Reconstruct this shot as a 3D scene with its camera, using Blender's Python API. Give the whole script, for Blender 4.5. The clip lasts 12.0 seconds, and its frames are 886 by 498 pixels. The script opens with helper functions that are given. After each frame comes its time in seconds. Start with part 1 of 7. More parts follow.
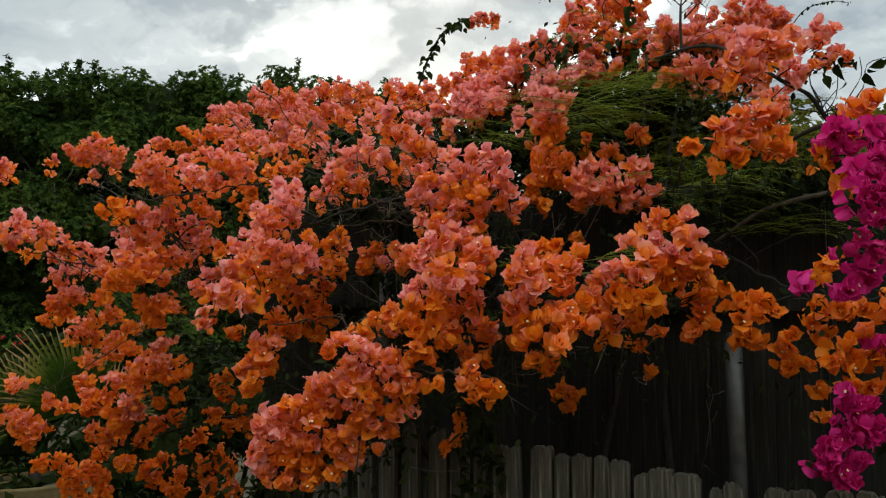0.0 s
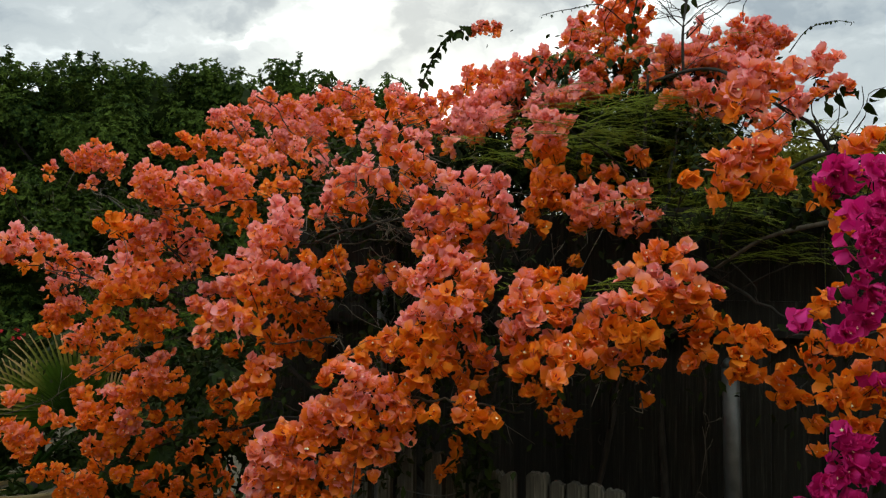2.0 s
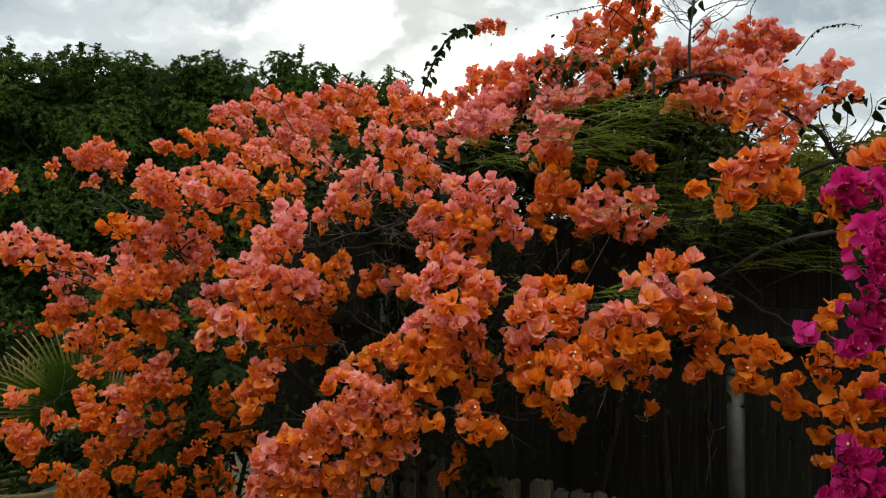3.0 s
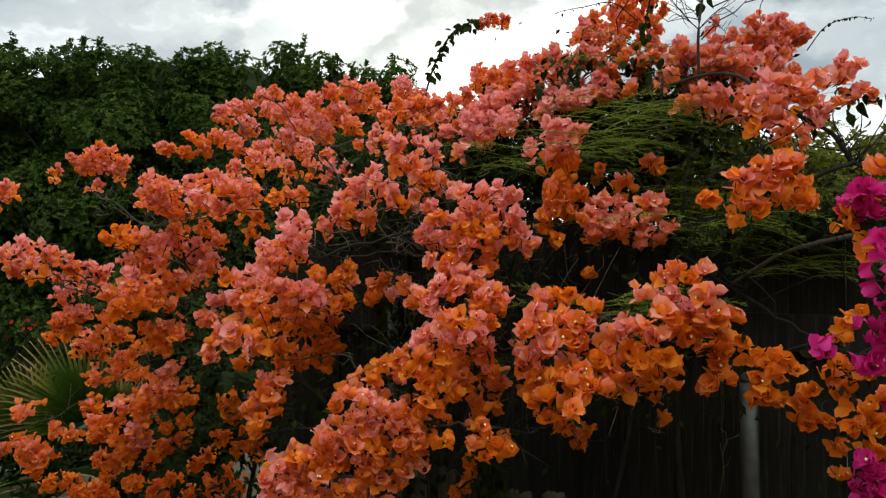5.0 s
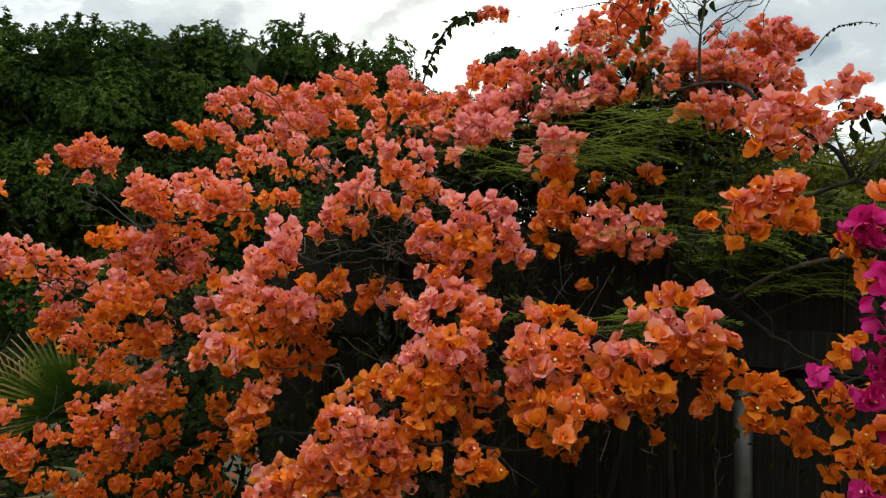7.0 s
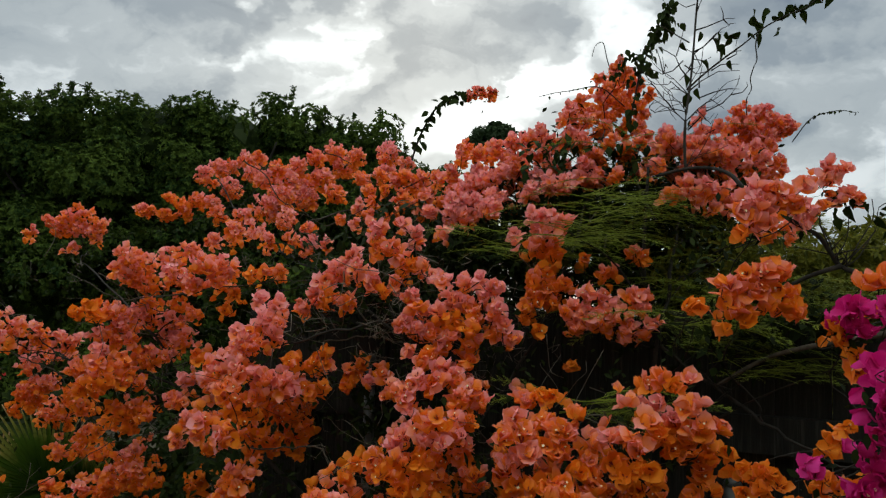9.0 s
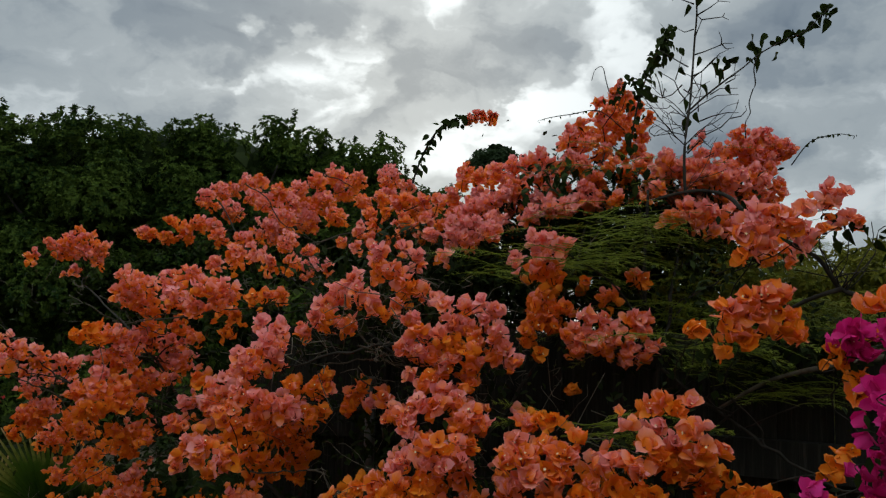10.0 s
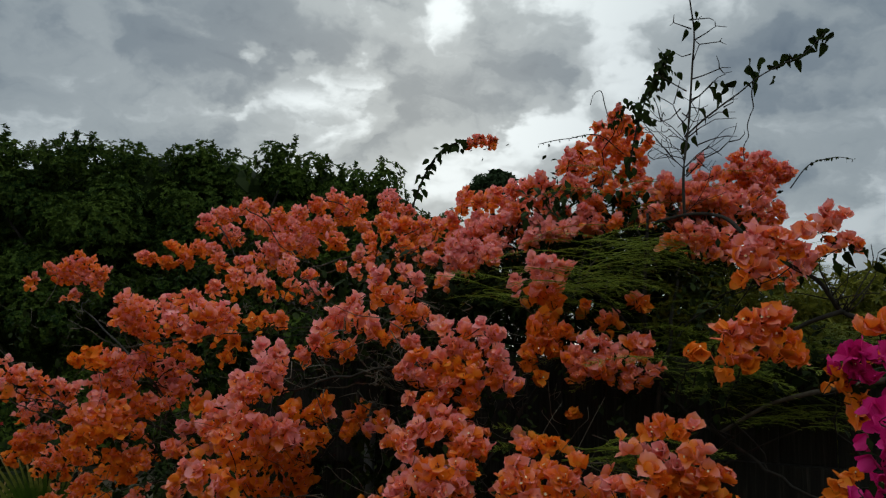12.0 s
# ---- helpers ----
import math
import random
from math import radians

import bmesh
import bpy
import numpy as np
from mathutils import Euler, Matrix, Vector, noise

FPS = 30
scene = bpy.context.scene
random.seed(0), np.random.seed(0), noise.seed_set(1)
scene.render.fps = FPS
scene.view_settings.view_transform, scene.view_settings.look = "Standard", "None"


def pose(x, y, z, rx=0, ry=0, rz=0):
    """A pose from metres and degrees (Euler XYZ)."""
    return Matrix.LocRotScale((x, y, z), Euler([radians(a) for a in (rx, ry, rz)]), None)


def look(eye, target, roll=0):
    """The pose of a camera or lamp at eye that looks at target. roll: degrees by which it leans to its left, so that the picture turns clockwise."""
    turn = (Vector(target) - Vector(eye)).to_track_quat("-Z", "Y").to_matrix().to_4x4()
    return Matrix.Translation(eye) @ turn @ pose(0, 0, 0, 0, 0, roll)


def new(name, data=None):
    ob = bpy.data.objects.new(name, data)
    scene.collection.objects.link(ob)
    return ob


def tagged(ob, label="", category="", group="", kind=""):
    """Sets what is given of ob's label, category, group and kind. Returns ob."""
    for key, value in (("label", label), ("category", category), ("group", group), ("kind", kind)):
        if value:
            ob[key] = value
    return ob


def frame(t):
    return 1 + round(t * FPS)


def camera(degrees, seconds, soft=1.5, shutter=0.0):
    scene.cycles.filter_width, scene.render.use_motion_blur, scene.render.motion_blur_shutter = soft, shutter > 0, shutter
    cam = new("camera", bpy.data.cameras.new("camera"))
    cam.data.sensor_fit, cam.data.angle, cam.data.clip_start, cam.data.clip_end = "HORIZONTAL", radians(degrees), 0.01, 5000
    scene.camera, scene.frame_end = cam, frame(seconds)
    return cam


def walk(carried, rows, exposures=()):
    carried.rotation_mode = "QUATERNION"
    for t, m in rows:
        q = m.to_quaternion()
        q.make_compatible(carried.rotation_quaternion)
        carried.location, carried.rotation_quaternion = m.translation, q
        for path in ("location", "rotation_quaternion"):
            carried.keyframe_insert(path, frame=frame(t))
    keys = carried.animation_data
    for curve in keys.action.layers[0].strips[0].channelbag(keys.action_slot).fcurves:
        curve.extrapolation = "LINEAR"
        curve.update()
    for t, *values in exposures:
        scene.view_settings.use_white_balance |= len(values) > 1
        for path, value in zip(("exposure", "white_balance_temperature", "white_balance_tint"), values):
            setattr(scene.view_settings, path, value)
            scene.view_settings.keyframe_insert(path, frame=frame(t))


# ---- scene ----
cam = camera(56.5, 12.0, soft=1.25)
PATH = [
    (0, (0.004, 0.002, 1.495), (0.001, 1.999, 1.605), -0.0),
    (0.5, (0.002, 0.002, 1.512), (0.001, 2.0, 1.618), 0.1),
    (1, (0.007, 0.004, 1.531), (0.002, 2.001, 1.63), 0.1),
    (1.5, (0.006, 0.002, 1.556), (0.003, 2.0, 1.651), 0.3),
    (2, (0.007, 0.003, 1.574), (0.005, 2.001, 1.663), 0.7),
    (2.5, (0.004, 0.008, 1.593), (0.0, 2.007, 1.671), 1.0),
    (3, (-0.002, 0.011, 1.61), (-0.006, 2.009, 1.678), 1.0),
    (5, (-0.003, 0.04, 1.672), (-0.023, 2.04, 1.703), 0.1),
    (5.5, (0.001, 0.055, 1.691), (-0.018, 2.055, 1.711), 0.1),
    (6, (0.004, 0.068, 1.714), (-0.014, 2.068, 1.71), 0.2),
    (6.5, (0.004, 0.073, 1.732), (-0.014, 2.073, 1.714), 0.5),
    (6.7, (0.008, 0.077, 1.74), (-0.011, 2.077, 1.715), 0.7),
    (8.5, (0.005, 0.086, 1.774), (0.025, 2.083, 1.871), 1.8),
    (9, (0.001, 0.083, 1.774), (0.02, 2.077, 1.924), 1.7),
    (9.5, (0.001, 0.083, 1.772), (0.018, 2.074, 1.954), 1.7),
    (10, (0.0, 0.078, 1.775), (0.016, 2.068, 1.979), 1.7),
    (10.5, (-0.004, 0.074, 1.774), (0.012, 2.057, 2.035), 1.7),
    (11, (-0.003, 0.076, 1.772), (0.013, 2.058, 2.039), 1.7),
    (11.5, (-0.002, 0.075, 1.772), (0.012, 2.058, 2.036), 1.7),
    (12, (0.002, 0.079, 1.771), (0.015, 2.062, 2.035), 1.6),
]
# seconds, stops, kelvin and tint of the white balance
EXPOSURES = [(0, -0.10, 6500, 6), (3, 0.0, 6500, 6), (5.5, 0.06, 6500, 6), (6.7, 0.13, 6500, 6), (8.5, -0.45, 6400, 7), (9.2, -0.50, 6350, 7), (10.5, -0.92, 6200, 7), (12, -1.0, 6150, 6)]
walk(cam, [(t, look(eye, target, roll)) for t, eye, target, roll in PATH], EXPOSURES)

# ---- light: overcast sky, the low sun hidden behind the clouds ahead ----
SUN_ELEVATION, SUN_AZIMUTH = radians(20), radians(-2)
SUN_WAY = Vector((math.sin(SUN_AZIMUTH) * math.cos(SUN_ELEVATION), math.cos(SUN_AZIMUTH) * math.cos(SUN_ELEVATION), math.sin(SUN_ELEVATION)))
world = bpy.data.worlds.new("overcast_sky")
scene.world = world
world.use_nodes = True


def link(tree, a, out, b, inp):
    tree.links.new(a.outputs[out], b.inputs[inp])


def node(tree, kind, **values):
    n = tree.nodes.new(kind)
    for key, value in values.items():
        if key in n.inputs:
            n.inputs[key].default_value = value
    return n


def math_node(tree, op, a, b=None, c=None, clamp=False):
    n = tree.nodes.new("ShaderNodeMath")
    n.operation, n.use_clamp = op, clamp
    for i, v in enumerate((a, b, c)):
        if v is None:
            continue
        if isinstance(v, (int, float)):
            n.inputs[i].default_value = v
        else:
            tree.links.new(v, n.inputs[i])
    return n.outputs[0]


def ramp(tree, fac, stops, interpolation="LINEAR"):
    n = tree.nodes.new("ShaderNodeValToRGB")
    n.color_ramp.interpolation = interpolation
    while len(n.color_ramp.elements) < len(stops):
        n.color_ramp.elements.new(0.5)
    for e, (p, col) in zip(n.color_ramp.elements, stops):
        e.position, e.color = p, (*col, 1)
    tree.links.new(fac, n.inputs[0])
    return n.outputs[0]


def mix_colour(tree, fac, a, b, blend="MIX"):
    n = tree.nodes.new("ShaderNodeMix")
    n.data_type, n.blend_type = "RGBA", blend
    for i, v in ((0, fac), (6, a), (7, b)):
        if isinstance(v, (int, float)):
            n.inputs[i].default_value = v
        elif isinstance(v, tuple):
            n.inputs[i].default_value = (*v, 1)
        else:
            tree.links.new(v, n.inputs[i])
    return n.outputs[2]


def sky():
    t = world.node_tree
    t.nodes.clear()
    out, back = t.nodes.new("ShaderNodeOutputWorld"), t.nodes.new("ShaderNodeBackground")
    air = t.nodes.new("ShaderNodeTexSky")
    air.sky_type, air.sun_disc = "NISHITA", False
    air.sun_elevation, air.sun_rotation = SUN_ELEVATION, SUN_AZIMUTH
    way = t.nodes.new("ShaderNodeTexCoord").outputs["Generated"]
    sep = t.nodes.new("ShaderNodeSeparateXYZ")
    t.links.new(way, sep.inputs[0])
    up = math_node(t, "ADD", math_node(t, "MAXIMUM", sep.outputs[2], 0.0), 0.5)
    flat = t.nodes.new("ShaderNodeCombineXYZ")
    t.links.new(math_node(t, "DIVIDE", sep.outputs[0], up), flat.inputs[0])
    t.links.new(math_node(t, "DIVIDE", sep.outputs[1], up), flat.inputs[1])
    flat.inputs[2].default_value = 5.3
    # a slow swirl bends the layer of clouds
    swirl = node(t, "ShaderNodeTexNoise", Scale=7.0, Detail=5.0, Roughness=0.55)
    t.links.new(flat.outputs[0], swirl.inputs["Vector"])
    bend = t.nodes.new("ShaderNodeVectorMath")
    bend.operation = "MULTIPLY_ADD"
    t.links.new(swirl.outputs["Color"], bend.inputs[0])
    bend.inputs[1].default_value = (0.24, 0.24, 0.0)
    t.links.new(flat.outputs[0], bend.inputs[2])
    puffs = t.nodes.new("ShaderNodeTexVoronoi")
    puffs.feature = "SMOOTH_F1"
    puffs.inputs["Scale"].default_value, puffs.inputs["Smoothness"].default_value = 4.6, 0.7
    t.links.new(bend.outputs[0], puffs.inputs["Vector"])
    big = node(t, "ShaderNodeTexNoise", Scale=4.2, Detail=3.5, Roughness=0.45)
    t.links.new(bend.outputs[0], big.inputs["Vector"])
    small = node(t, "ShaderNodeTexNoise", Scale=13.0, Detail=4.0, Roughness=0.5)
    t.links.new(bend.outputs[0], small.inputs["Vector"])
    field = math_node(t, "MULTIPLY_ADD", puffs.outputs["Distance"], 0.75, math_node(t, "MULTIPLY_ADD", big.outputs[0], 0.60, math_node(t, "MULTIPLY", small.outputs[0], 0.44)))
    # the breaks and thick banks of the cloud round the hidden sun
    twist = t.nodes.new("ShaderNodeSeparateXYZ")
    t.links.new(swirl.outputs["Color"], twist.inputs[0])
    az = math_node(t, "MULTIPLY_ADD", math_node(t, "SUBTRACT", twist.outputs[0], 0.5), 0.40, math_node(t, "ARCTAN2", sep.outputs[0], sep.outputs[1]))
    el = math_node(t, "MULTIPLY_ADD", math_node(t, "SUBTRACT", twist.outputs[1], 0.5), 0.30, math_node(t, "ARCSINE", sep.outputs[2]))
    for a, e, wide, tall, gain in CLOUD_BREAKS:
        dx = math_node(t, "DIVIDE", math_node(t, "SUBTRACT", az, radians(a)), radians(wide))
        dy = math_node(t, "DIVIDE", math_node(t, "SUBTRACT", el, radians(e)), radians(tall))
        d = math_node(t, "ADD", math_node(t, "MULTIPLY", dx, dx), math_node(t, "MULTIPLY", dy, dy))
        field = math_node(t, "MULTIPLY_ADD", math_node(t, "POWER", 2.718, math_node(t, "MULTIPLY", d, -1.0)), gain, field)
    dot = t.nodes.new("ShaderNodeVectorMath")
    dot.operation = "DOT_PRODUCT"
    t.links.new(way, dot.inputs[0])
    dot.inputs[1].default_value = SUN_WAY
    near = math_node(t, "POWER", math_node(t, "MAXIMUM", dot.outputs["Value"], 0.0), 18.0)
    thin = t.nodes.new("ShaderNodeMapRange")
    thin.inputs["From Min"].default_value, thin.inputs["From Max"].default_value = 0.53, 1.10
    t.links.new(field, thin.inputs["Value"])
    away = ramp(t, thin.outputs[0], [(0.0, (0.185, 0.244, 0.320)), (0.35, (0.31, 0.37, 0.43)), (0.65, (0.50, 0.555, 0.59)), (1.0, (0.90, 0.95, 0.97))], "EASE")
    close = ramp(t, thin.outputs[0], [(0.0, (0.31, 0.362, 0.415)), (0.35, (0.45, 0.51, 0.555)), (0.65, (0.80, 0.85, 0.86)), (1.0, (1.75, 1.80, 1.78))], "EASE")
    cloud = mix_colour(t, near, away, close)
    high = t.nodes.new("ShaderNodeMapRange")
    high.interpolation_type = "SMOOTHSTEP"
    high.inputs["From Min"].default_value, high.inputs["From Max"].default_value = 0.12, 1.0
    lean = t.nodes.new("ShaderNodeVectorMath")
    lean.operation = "DOT_PRODUCT"
    t.links.new(way, lean.inputs[0])
    lean.inputs[1].default_value = (0.0, -0.22, 0.975)
    t.links.new(lean.outputs["Value"], high.inputs["Value"])
    # the cloud is several times brighter overhead, and thinnest on the side away from the sun
    overhead = t.nodes.new("ShaderNodeVectorMath")
    overhead.operation = "MULTIPLY_ADD"
    for i, v in ((1, (3.0, 3.0, 2.5)), (2, (1.0, 1.0, 1.0))):
        overhead.inputs[i].default_value = v
    t.links.new(high.outputs[0], overhead.inputs[0])
    scale = t.nodes.new("ShaderNodeVectorMath")
    scale.operation = "MULTIPLY"
    t.links.new(cloud, scale.inputs[0])
    t.links.new(overhead.outputs[0], scale.inputs[1])
    veil = mix_colour(t, 0.99, air.outputs[0], scale.outputs[0])
    t.links.new(veil, back.inputs[0])
    back.inputs[1].default_value = SKY_STRENGTH
    t.links.new(back.outputs[0], out.inputs[0])


SKY_STRENGTH = 1.0
# azimuth, elevation, half width and half height in degrees, and gain: gaps above, banks below nought
CLOUD_BREAKS = [(-15.5, 17.5, 4.0, 1.3, 0.22), (-8.0, 16.5, 4.0, 2.0, 0.14), (6.0, 16.3, 2.0, 2.6, 0.22), (2.2, 22.6, 2.8, 2.2, 0.10), (-1.5, 12.5, 12.0, 3.0, 0.13), (-13.0, 25.5, 2.2, 0.8, 0.20), (-3.6, 25.0, 1.3, 1.2, 0.12), (-9.0, 20.5, 5.0, 2.2, -0.14), (-24.0, 21.5, 8.0, 5.0, -0.12), (20.0, 12.5, 9.0, 5.0, -0.16), (14.0, 24.0, 8.0, 4.0, 0.19), (10.0, 19.5, 6.0, 3.0, 0.08)]
sky()
sun = new("sun", bpy.data.lights.new("sun", "SUN"))
sun.data.energy, sun.data.angle, sun.data.color = 0.5, radians(40), (1.0, 0.95, 0.87)
sun.matrix_world = look(SUN_WAY * 40, (0, 0, 0))

# ---- materials ----
def material(name, rough=0.6, metal=0.0):
    m = bpy.data.materials.new(name)
    m.use_nodes = True
    t = m.node_tree
    b = t.nodes["Principled BSDF"]
    b.inputs["Roughness"].default_value, b.inputs["Metallic"].default_value = rough, metal
    return m, t, b


def noise_at(t, scale, detail=4.0, rough=0.55, stretch=None, coords="Object"):
    c = t.nodes.new("ShaderNodeTexCoord").outputs[coords]
    if stretch:
        mp = t.nodes.new("ShaderNodeMapping")
        mp.inputs["Scale"].default_value = stretch
        t.links.new(c, mp.inputs[0])
        c = mp.outputs[0]
    n = node(t, "ShaderNodeTexNoise", Scale=scale, Detail=detail, Roughness=rough)
    t.links.new(c, n.inputs["Vector"])
    return n.outputs[0]


def bump(t, b, height, strength, distance):
    n = t.nodes.new("ShaderNodeBump")
    n.inputs["Strength"].default_value, n.inputs["Distance"].default_value = strength, distance
    t.links.new(height, n.inputs["Height"])
    t.links.new(n.outputs[0], b.inputs["Normal"])


def thin_sheet(t, b, colour, through_colour, amount):
    """A petal or leaf: light also passes through it."""
    out = t.nodes["Material Output"]
    glow = t.nodes.new("ShaderNodeBsdfTranslucent")
    t.links.new(through_colour, glow.inputs[0])
    mixed = t.nodes.new("ShaderNodeMixShader")
    mixed.inputs[0].default_value = amount
    t.links.new(colour, b.inputs["Base Color"])
    t.links.new(b.outputs[0], mixed.inputs[1])
    t.links.new(glow.outputs[0], mixed.inputs[2])
    t.links.new(mixed.outputs[0], out.inputs[0])


def bract_material(name, stops, amount=0.41):
    """The papery bracts: 'tint' runs from fresh to faded, 'along' from the foot of the bract to its tip."""
    m, t, b = material(name, 0.62)
    tint = t.nodes.new("ShaderNodeAttribute")
    tint.attribute_name = "tint"
    blotch = noise_at(t, 60.0, 3.0)
    f = math_node(t, "ADD", tint.outputs["Fac"], math_node(t, "MULTIPLY", math_node(t, "SUBTRACT", blotch, 0.5), 0.35))
    col = ramp(t, f, stops)
    fine = noise_at(t, 420.0, 2.0, stretch=(1, 1, 0.4))
    col = mix_colour(t, math_node(t, "MULTIPLY", fine, 0.22), col, (0.55, 0.25, 0.2), "MULTIPLY")
    thin_sheet(t, b, col, mix_colour(t, 0.4, col, col, "MULTIPLY"), amount)  # deeper where light comes through
    bump(t, b, fine, 0.35, 0.002)
    b.inputs["Specular IOR Level"].default_value = 0.25
    return m


def leaf_material(name, dark, light, amount=0.3, rough=0.5, clumps=0.0):
    m, t, b = material(name, rough)
    g = t.nodes.new("ShaderNodeNewGeometry")
    n = noise_at(t, 35.0, 3.0)
    f = math_node(t, "ADD", math_node(t, "MULTIPLY", g.outputs["Random Per Island"], 0.75), math_node(t, "MULTIPLY", n, 0.3))
    if clumps:  # paler young growth in patches
        # not growth alone: broad noise paints lit lumps and dark hollows
        patch = noise_at(t, clumps, 3.0)
        f = math_node(t, "MULTIPLY_ADD", math_node(t, "SUBTRACT", patch, 0.5), 1.6, f)
    col = ramp(t, f, [(0.1, dark), (0.9, light)])
    thin_sheet(t, b, col, col, amount)
    b.inputs["Specular IOR Level"].default_value = 0.06
    return m


def bark_material(name, dark, light):
    m, t, b = material(name, 0.85)
    n = noise_at(t, 40.0, 5.0, 0.6, (1, 1, 0.35))
    b.inputs["Specular IOR Level"].default_value = 0.15
    t.links.new(ramp(t, n, [(0.3, dark), (0.72, light)]), b.inputs["Base Color"])
    bump(t, b, n, 0.6, 0.004)
    return m


def old_wood(name, dark, light, pale):
    m, t, b = material(name, 0.85)
    info = t.nodes.new("ShaderNodeObjectInfo")
    b.inputs["Specular IOR Level"].default_value = 0.2
    grain = noise_at(t, 110.0, 7.0, 0.75, (1, 1, 0.035))
    stain = noise_at(t, 5.0, 4.0, 0.6)
    col = ramp(t, grain, [(0.36, dark), (0.53, light), (0.66, pale)])
    col = mix_colour(t, math_node(t, "MULTIPLY", stain, 0.75), col, dark)
    shade = math_node(t, "MULTIPLY_ADD", info.outputs["Random"], 0.5, 0.7)
    grey = t.nodes.new("ShaderNodeCombineColor")
    for i in range(3):
        t.links.new(shade, grey.inputs[i])
    col = mix_colour(t, 1.0, col, grey.outputs[0], "MULTIPLY")
    t.links.new(col, b.inputs["Base Color"])
    bump(t, b, grain, 0.7, 0.004)
    return m


M_ORANGE = bract_material("orange_bract", [(0.0, (0.90, 0.285, 0.012)), (0.33, (0.94, 0.275, 0.040)), (0.58, (0.95, 0.335, 0.19)), (1.0, (0.96, 0.42, 0.44))])
M_MAGENTA = bract_material("magenta_bract", [(0.0, (0.66, 0.010, 0.22)), (1.0, (0.90, 0.060, 0.42))])
M_RED = bract_material("red_petal", [(0.0, (0.42, 0.01, 0.02)), (1.0, (0.6, 0.03, 0.06))])
M_TUBE = bract_material("floret_tube", [(0.0, (0.34, 0.035, 0.03)), (1.0, (0.45, 0.07, 0.07))], 0.2)
M_STAR = material("cream_floret", 0.6)[0]
M_STAR.node_tree.nodes["Principled BSDF"].inputs["Base Color"].default_value = (0.80, 0.70, 0.45, 1)
# dark leaf green lowered further, to hold the shade inside the shrub
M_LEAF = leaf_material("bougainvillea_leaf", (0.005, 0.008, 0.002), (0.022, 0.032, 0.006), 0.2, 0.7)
M_HEDGE = leaf_material("hedge_leaf", (0.012, 0.030, 0.008), (0.087, 0.127, 0.020), 0.25, 0.7, 1.6)
M_FERN = leaf_material("feathery_leaflet", (0.045, 0.066, 0.010), (0.28, 0.325, 0.040), 0.3)
# deep leaf green taken almost to black, shade put into the colour
M_DEEP_SHADE = leaf_material("deep_green_shade_leaf", (0.006, 0.012, 0.002), (0.022, 0.034, 0.005), 0.1, 0.7)
M_FAR = leaf_material("far_leaf", (0.02, 0.035, 0.015), (0.045, 0.07, 0.03), 0.2)
M_YELLOWGREEN = leaf_material("yellow_green_leaf", (0.08, 0.11, 0.02), (0.19, 0.21, 0.04), 0.3)
M_OLIVE = leaf_material("olive_leaf", (0.045, 0.052, 0.007), (0.20, 0.19, 0.026), 0.35)
M_BARK = bark_material("grey_brown_bark", (0.009, 0.007, 0.006), (0.036, 0.030, 0.026))
M_TWIG = bark_material("dry_twig", (0.02, 0.016, 0.012), (0.085, 0.066, 0.050))
M_PALE_TWIG = bark_material("pale_dry_twig", (0.04, 0.033, 0.026), (0.17, 0.145, 0.115))
M_PICKET = old_wood("weathered_picket_wood", (0.020, 0.018, 0.015), (0.095, 0.088, 0.074), (0.28, 0.262, 0.225))
# grey board wood darkened, the shade behind the flowers put into its colour
M_BOARD = old_wood("shade_dark_fence_wood", (0.005, 0.0045, 0.004), (0.019, 0.017, 0.014), (0.062, 0.057, 0.050))


def palm_material():
    """Pleated green blades that dry to straw at the tips; 'tint' runs from hub to tip."""
    m, t, b = material("palm_blade", 0.8)
    tint = t.nodes.new("ShaderNodeAttribute")
    tint.attribute_name = "tint"
    f = math_node(t, "ADD", tint.outputs["Fac"], math_node(t, "MULTIPLY", math_node(t, "SUBTRACT", noise_at(t, 40.0, 3.0), 0.5), 0.4))
    col = ramp(t, f, [(0.0, (0.010, 0.026, 0.003)), (0.5, (0.036, 0.068, 0.006)), (0.75, (0.19, 0.18, 0.04)), (0.95, (0.46, 0.30, 0.16))])
    thin_sheet(t, b, col, col, 0.3)
    b.inputs["Specular IOR Level"].default_value = 0.04
    return m


def pipe_material():
    m, t, b = material("galvanised_steel", 0.5, 0.45)
    n = noise_at(t, 30.0, 4.0)
    t.links.new(ramp(t, n, [(0.3, (0.045, 0.045, 0.046)), (0.7, (0.085, 0.085, 0.085))]), b.inputs["Base Color"])
    t.links.new(math_node(t, "MULTIPLY_ADD", n, 0.35, 0.3), b.inputs["Roughness"])
    return m


def soil_material():
    m, t, b = material("sandy_soil", 0.95)
    n, s = noise_at(t, 6.0, 8.0, 0.65), noise_at(t, 0.5, 4.0)
    col = ramp(t, n, [(0.3, (0.032, 0.024, 0.012)), (0.7, (0.075, 0.055, 0.028))])
    col = mix_colour(t, math_node(t, "MULTIPLY", s, 0.6), col, (0.045, 0.035, 0.02))
    t.links.new(col, b.inputs["Base Color"])
    bump(t, b, n, 0.6, 0.02)
    return m


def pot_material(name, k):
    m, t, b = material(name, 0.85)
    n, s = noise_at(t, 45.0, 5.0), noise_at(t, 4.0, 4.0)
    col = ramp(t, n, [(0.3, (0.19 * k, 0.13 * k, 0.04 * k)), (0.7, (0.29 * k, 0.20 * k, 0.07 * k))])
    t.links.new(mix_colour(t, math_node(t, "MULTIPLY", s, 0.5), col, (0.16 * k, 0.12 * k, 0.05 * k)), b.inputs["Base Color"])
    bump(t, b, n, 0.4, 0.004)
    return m


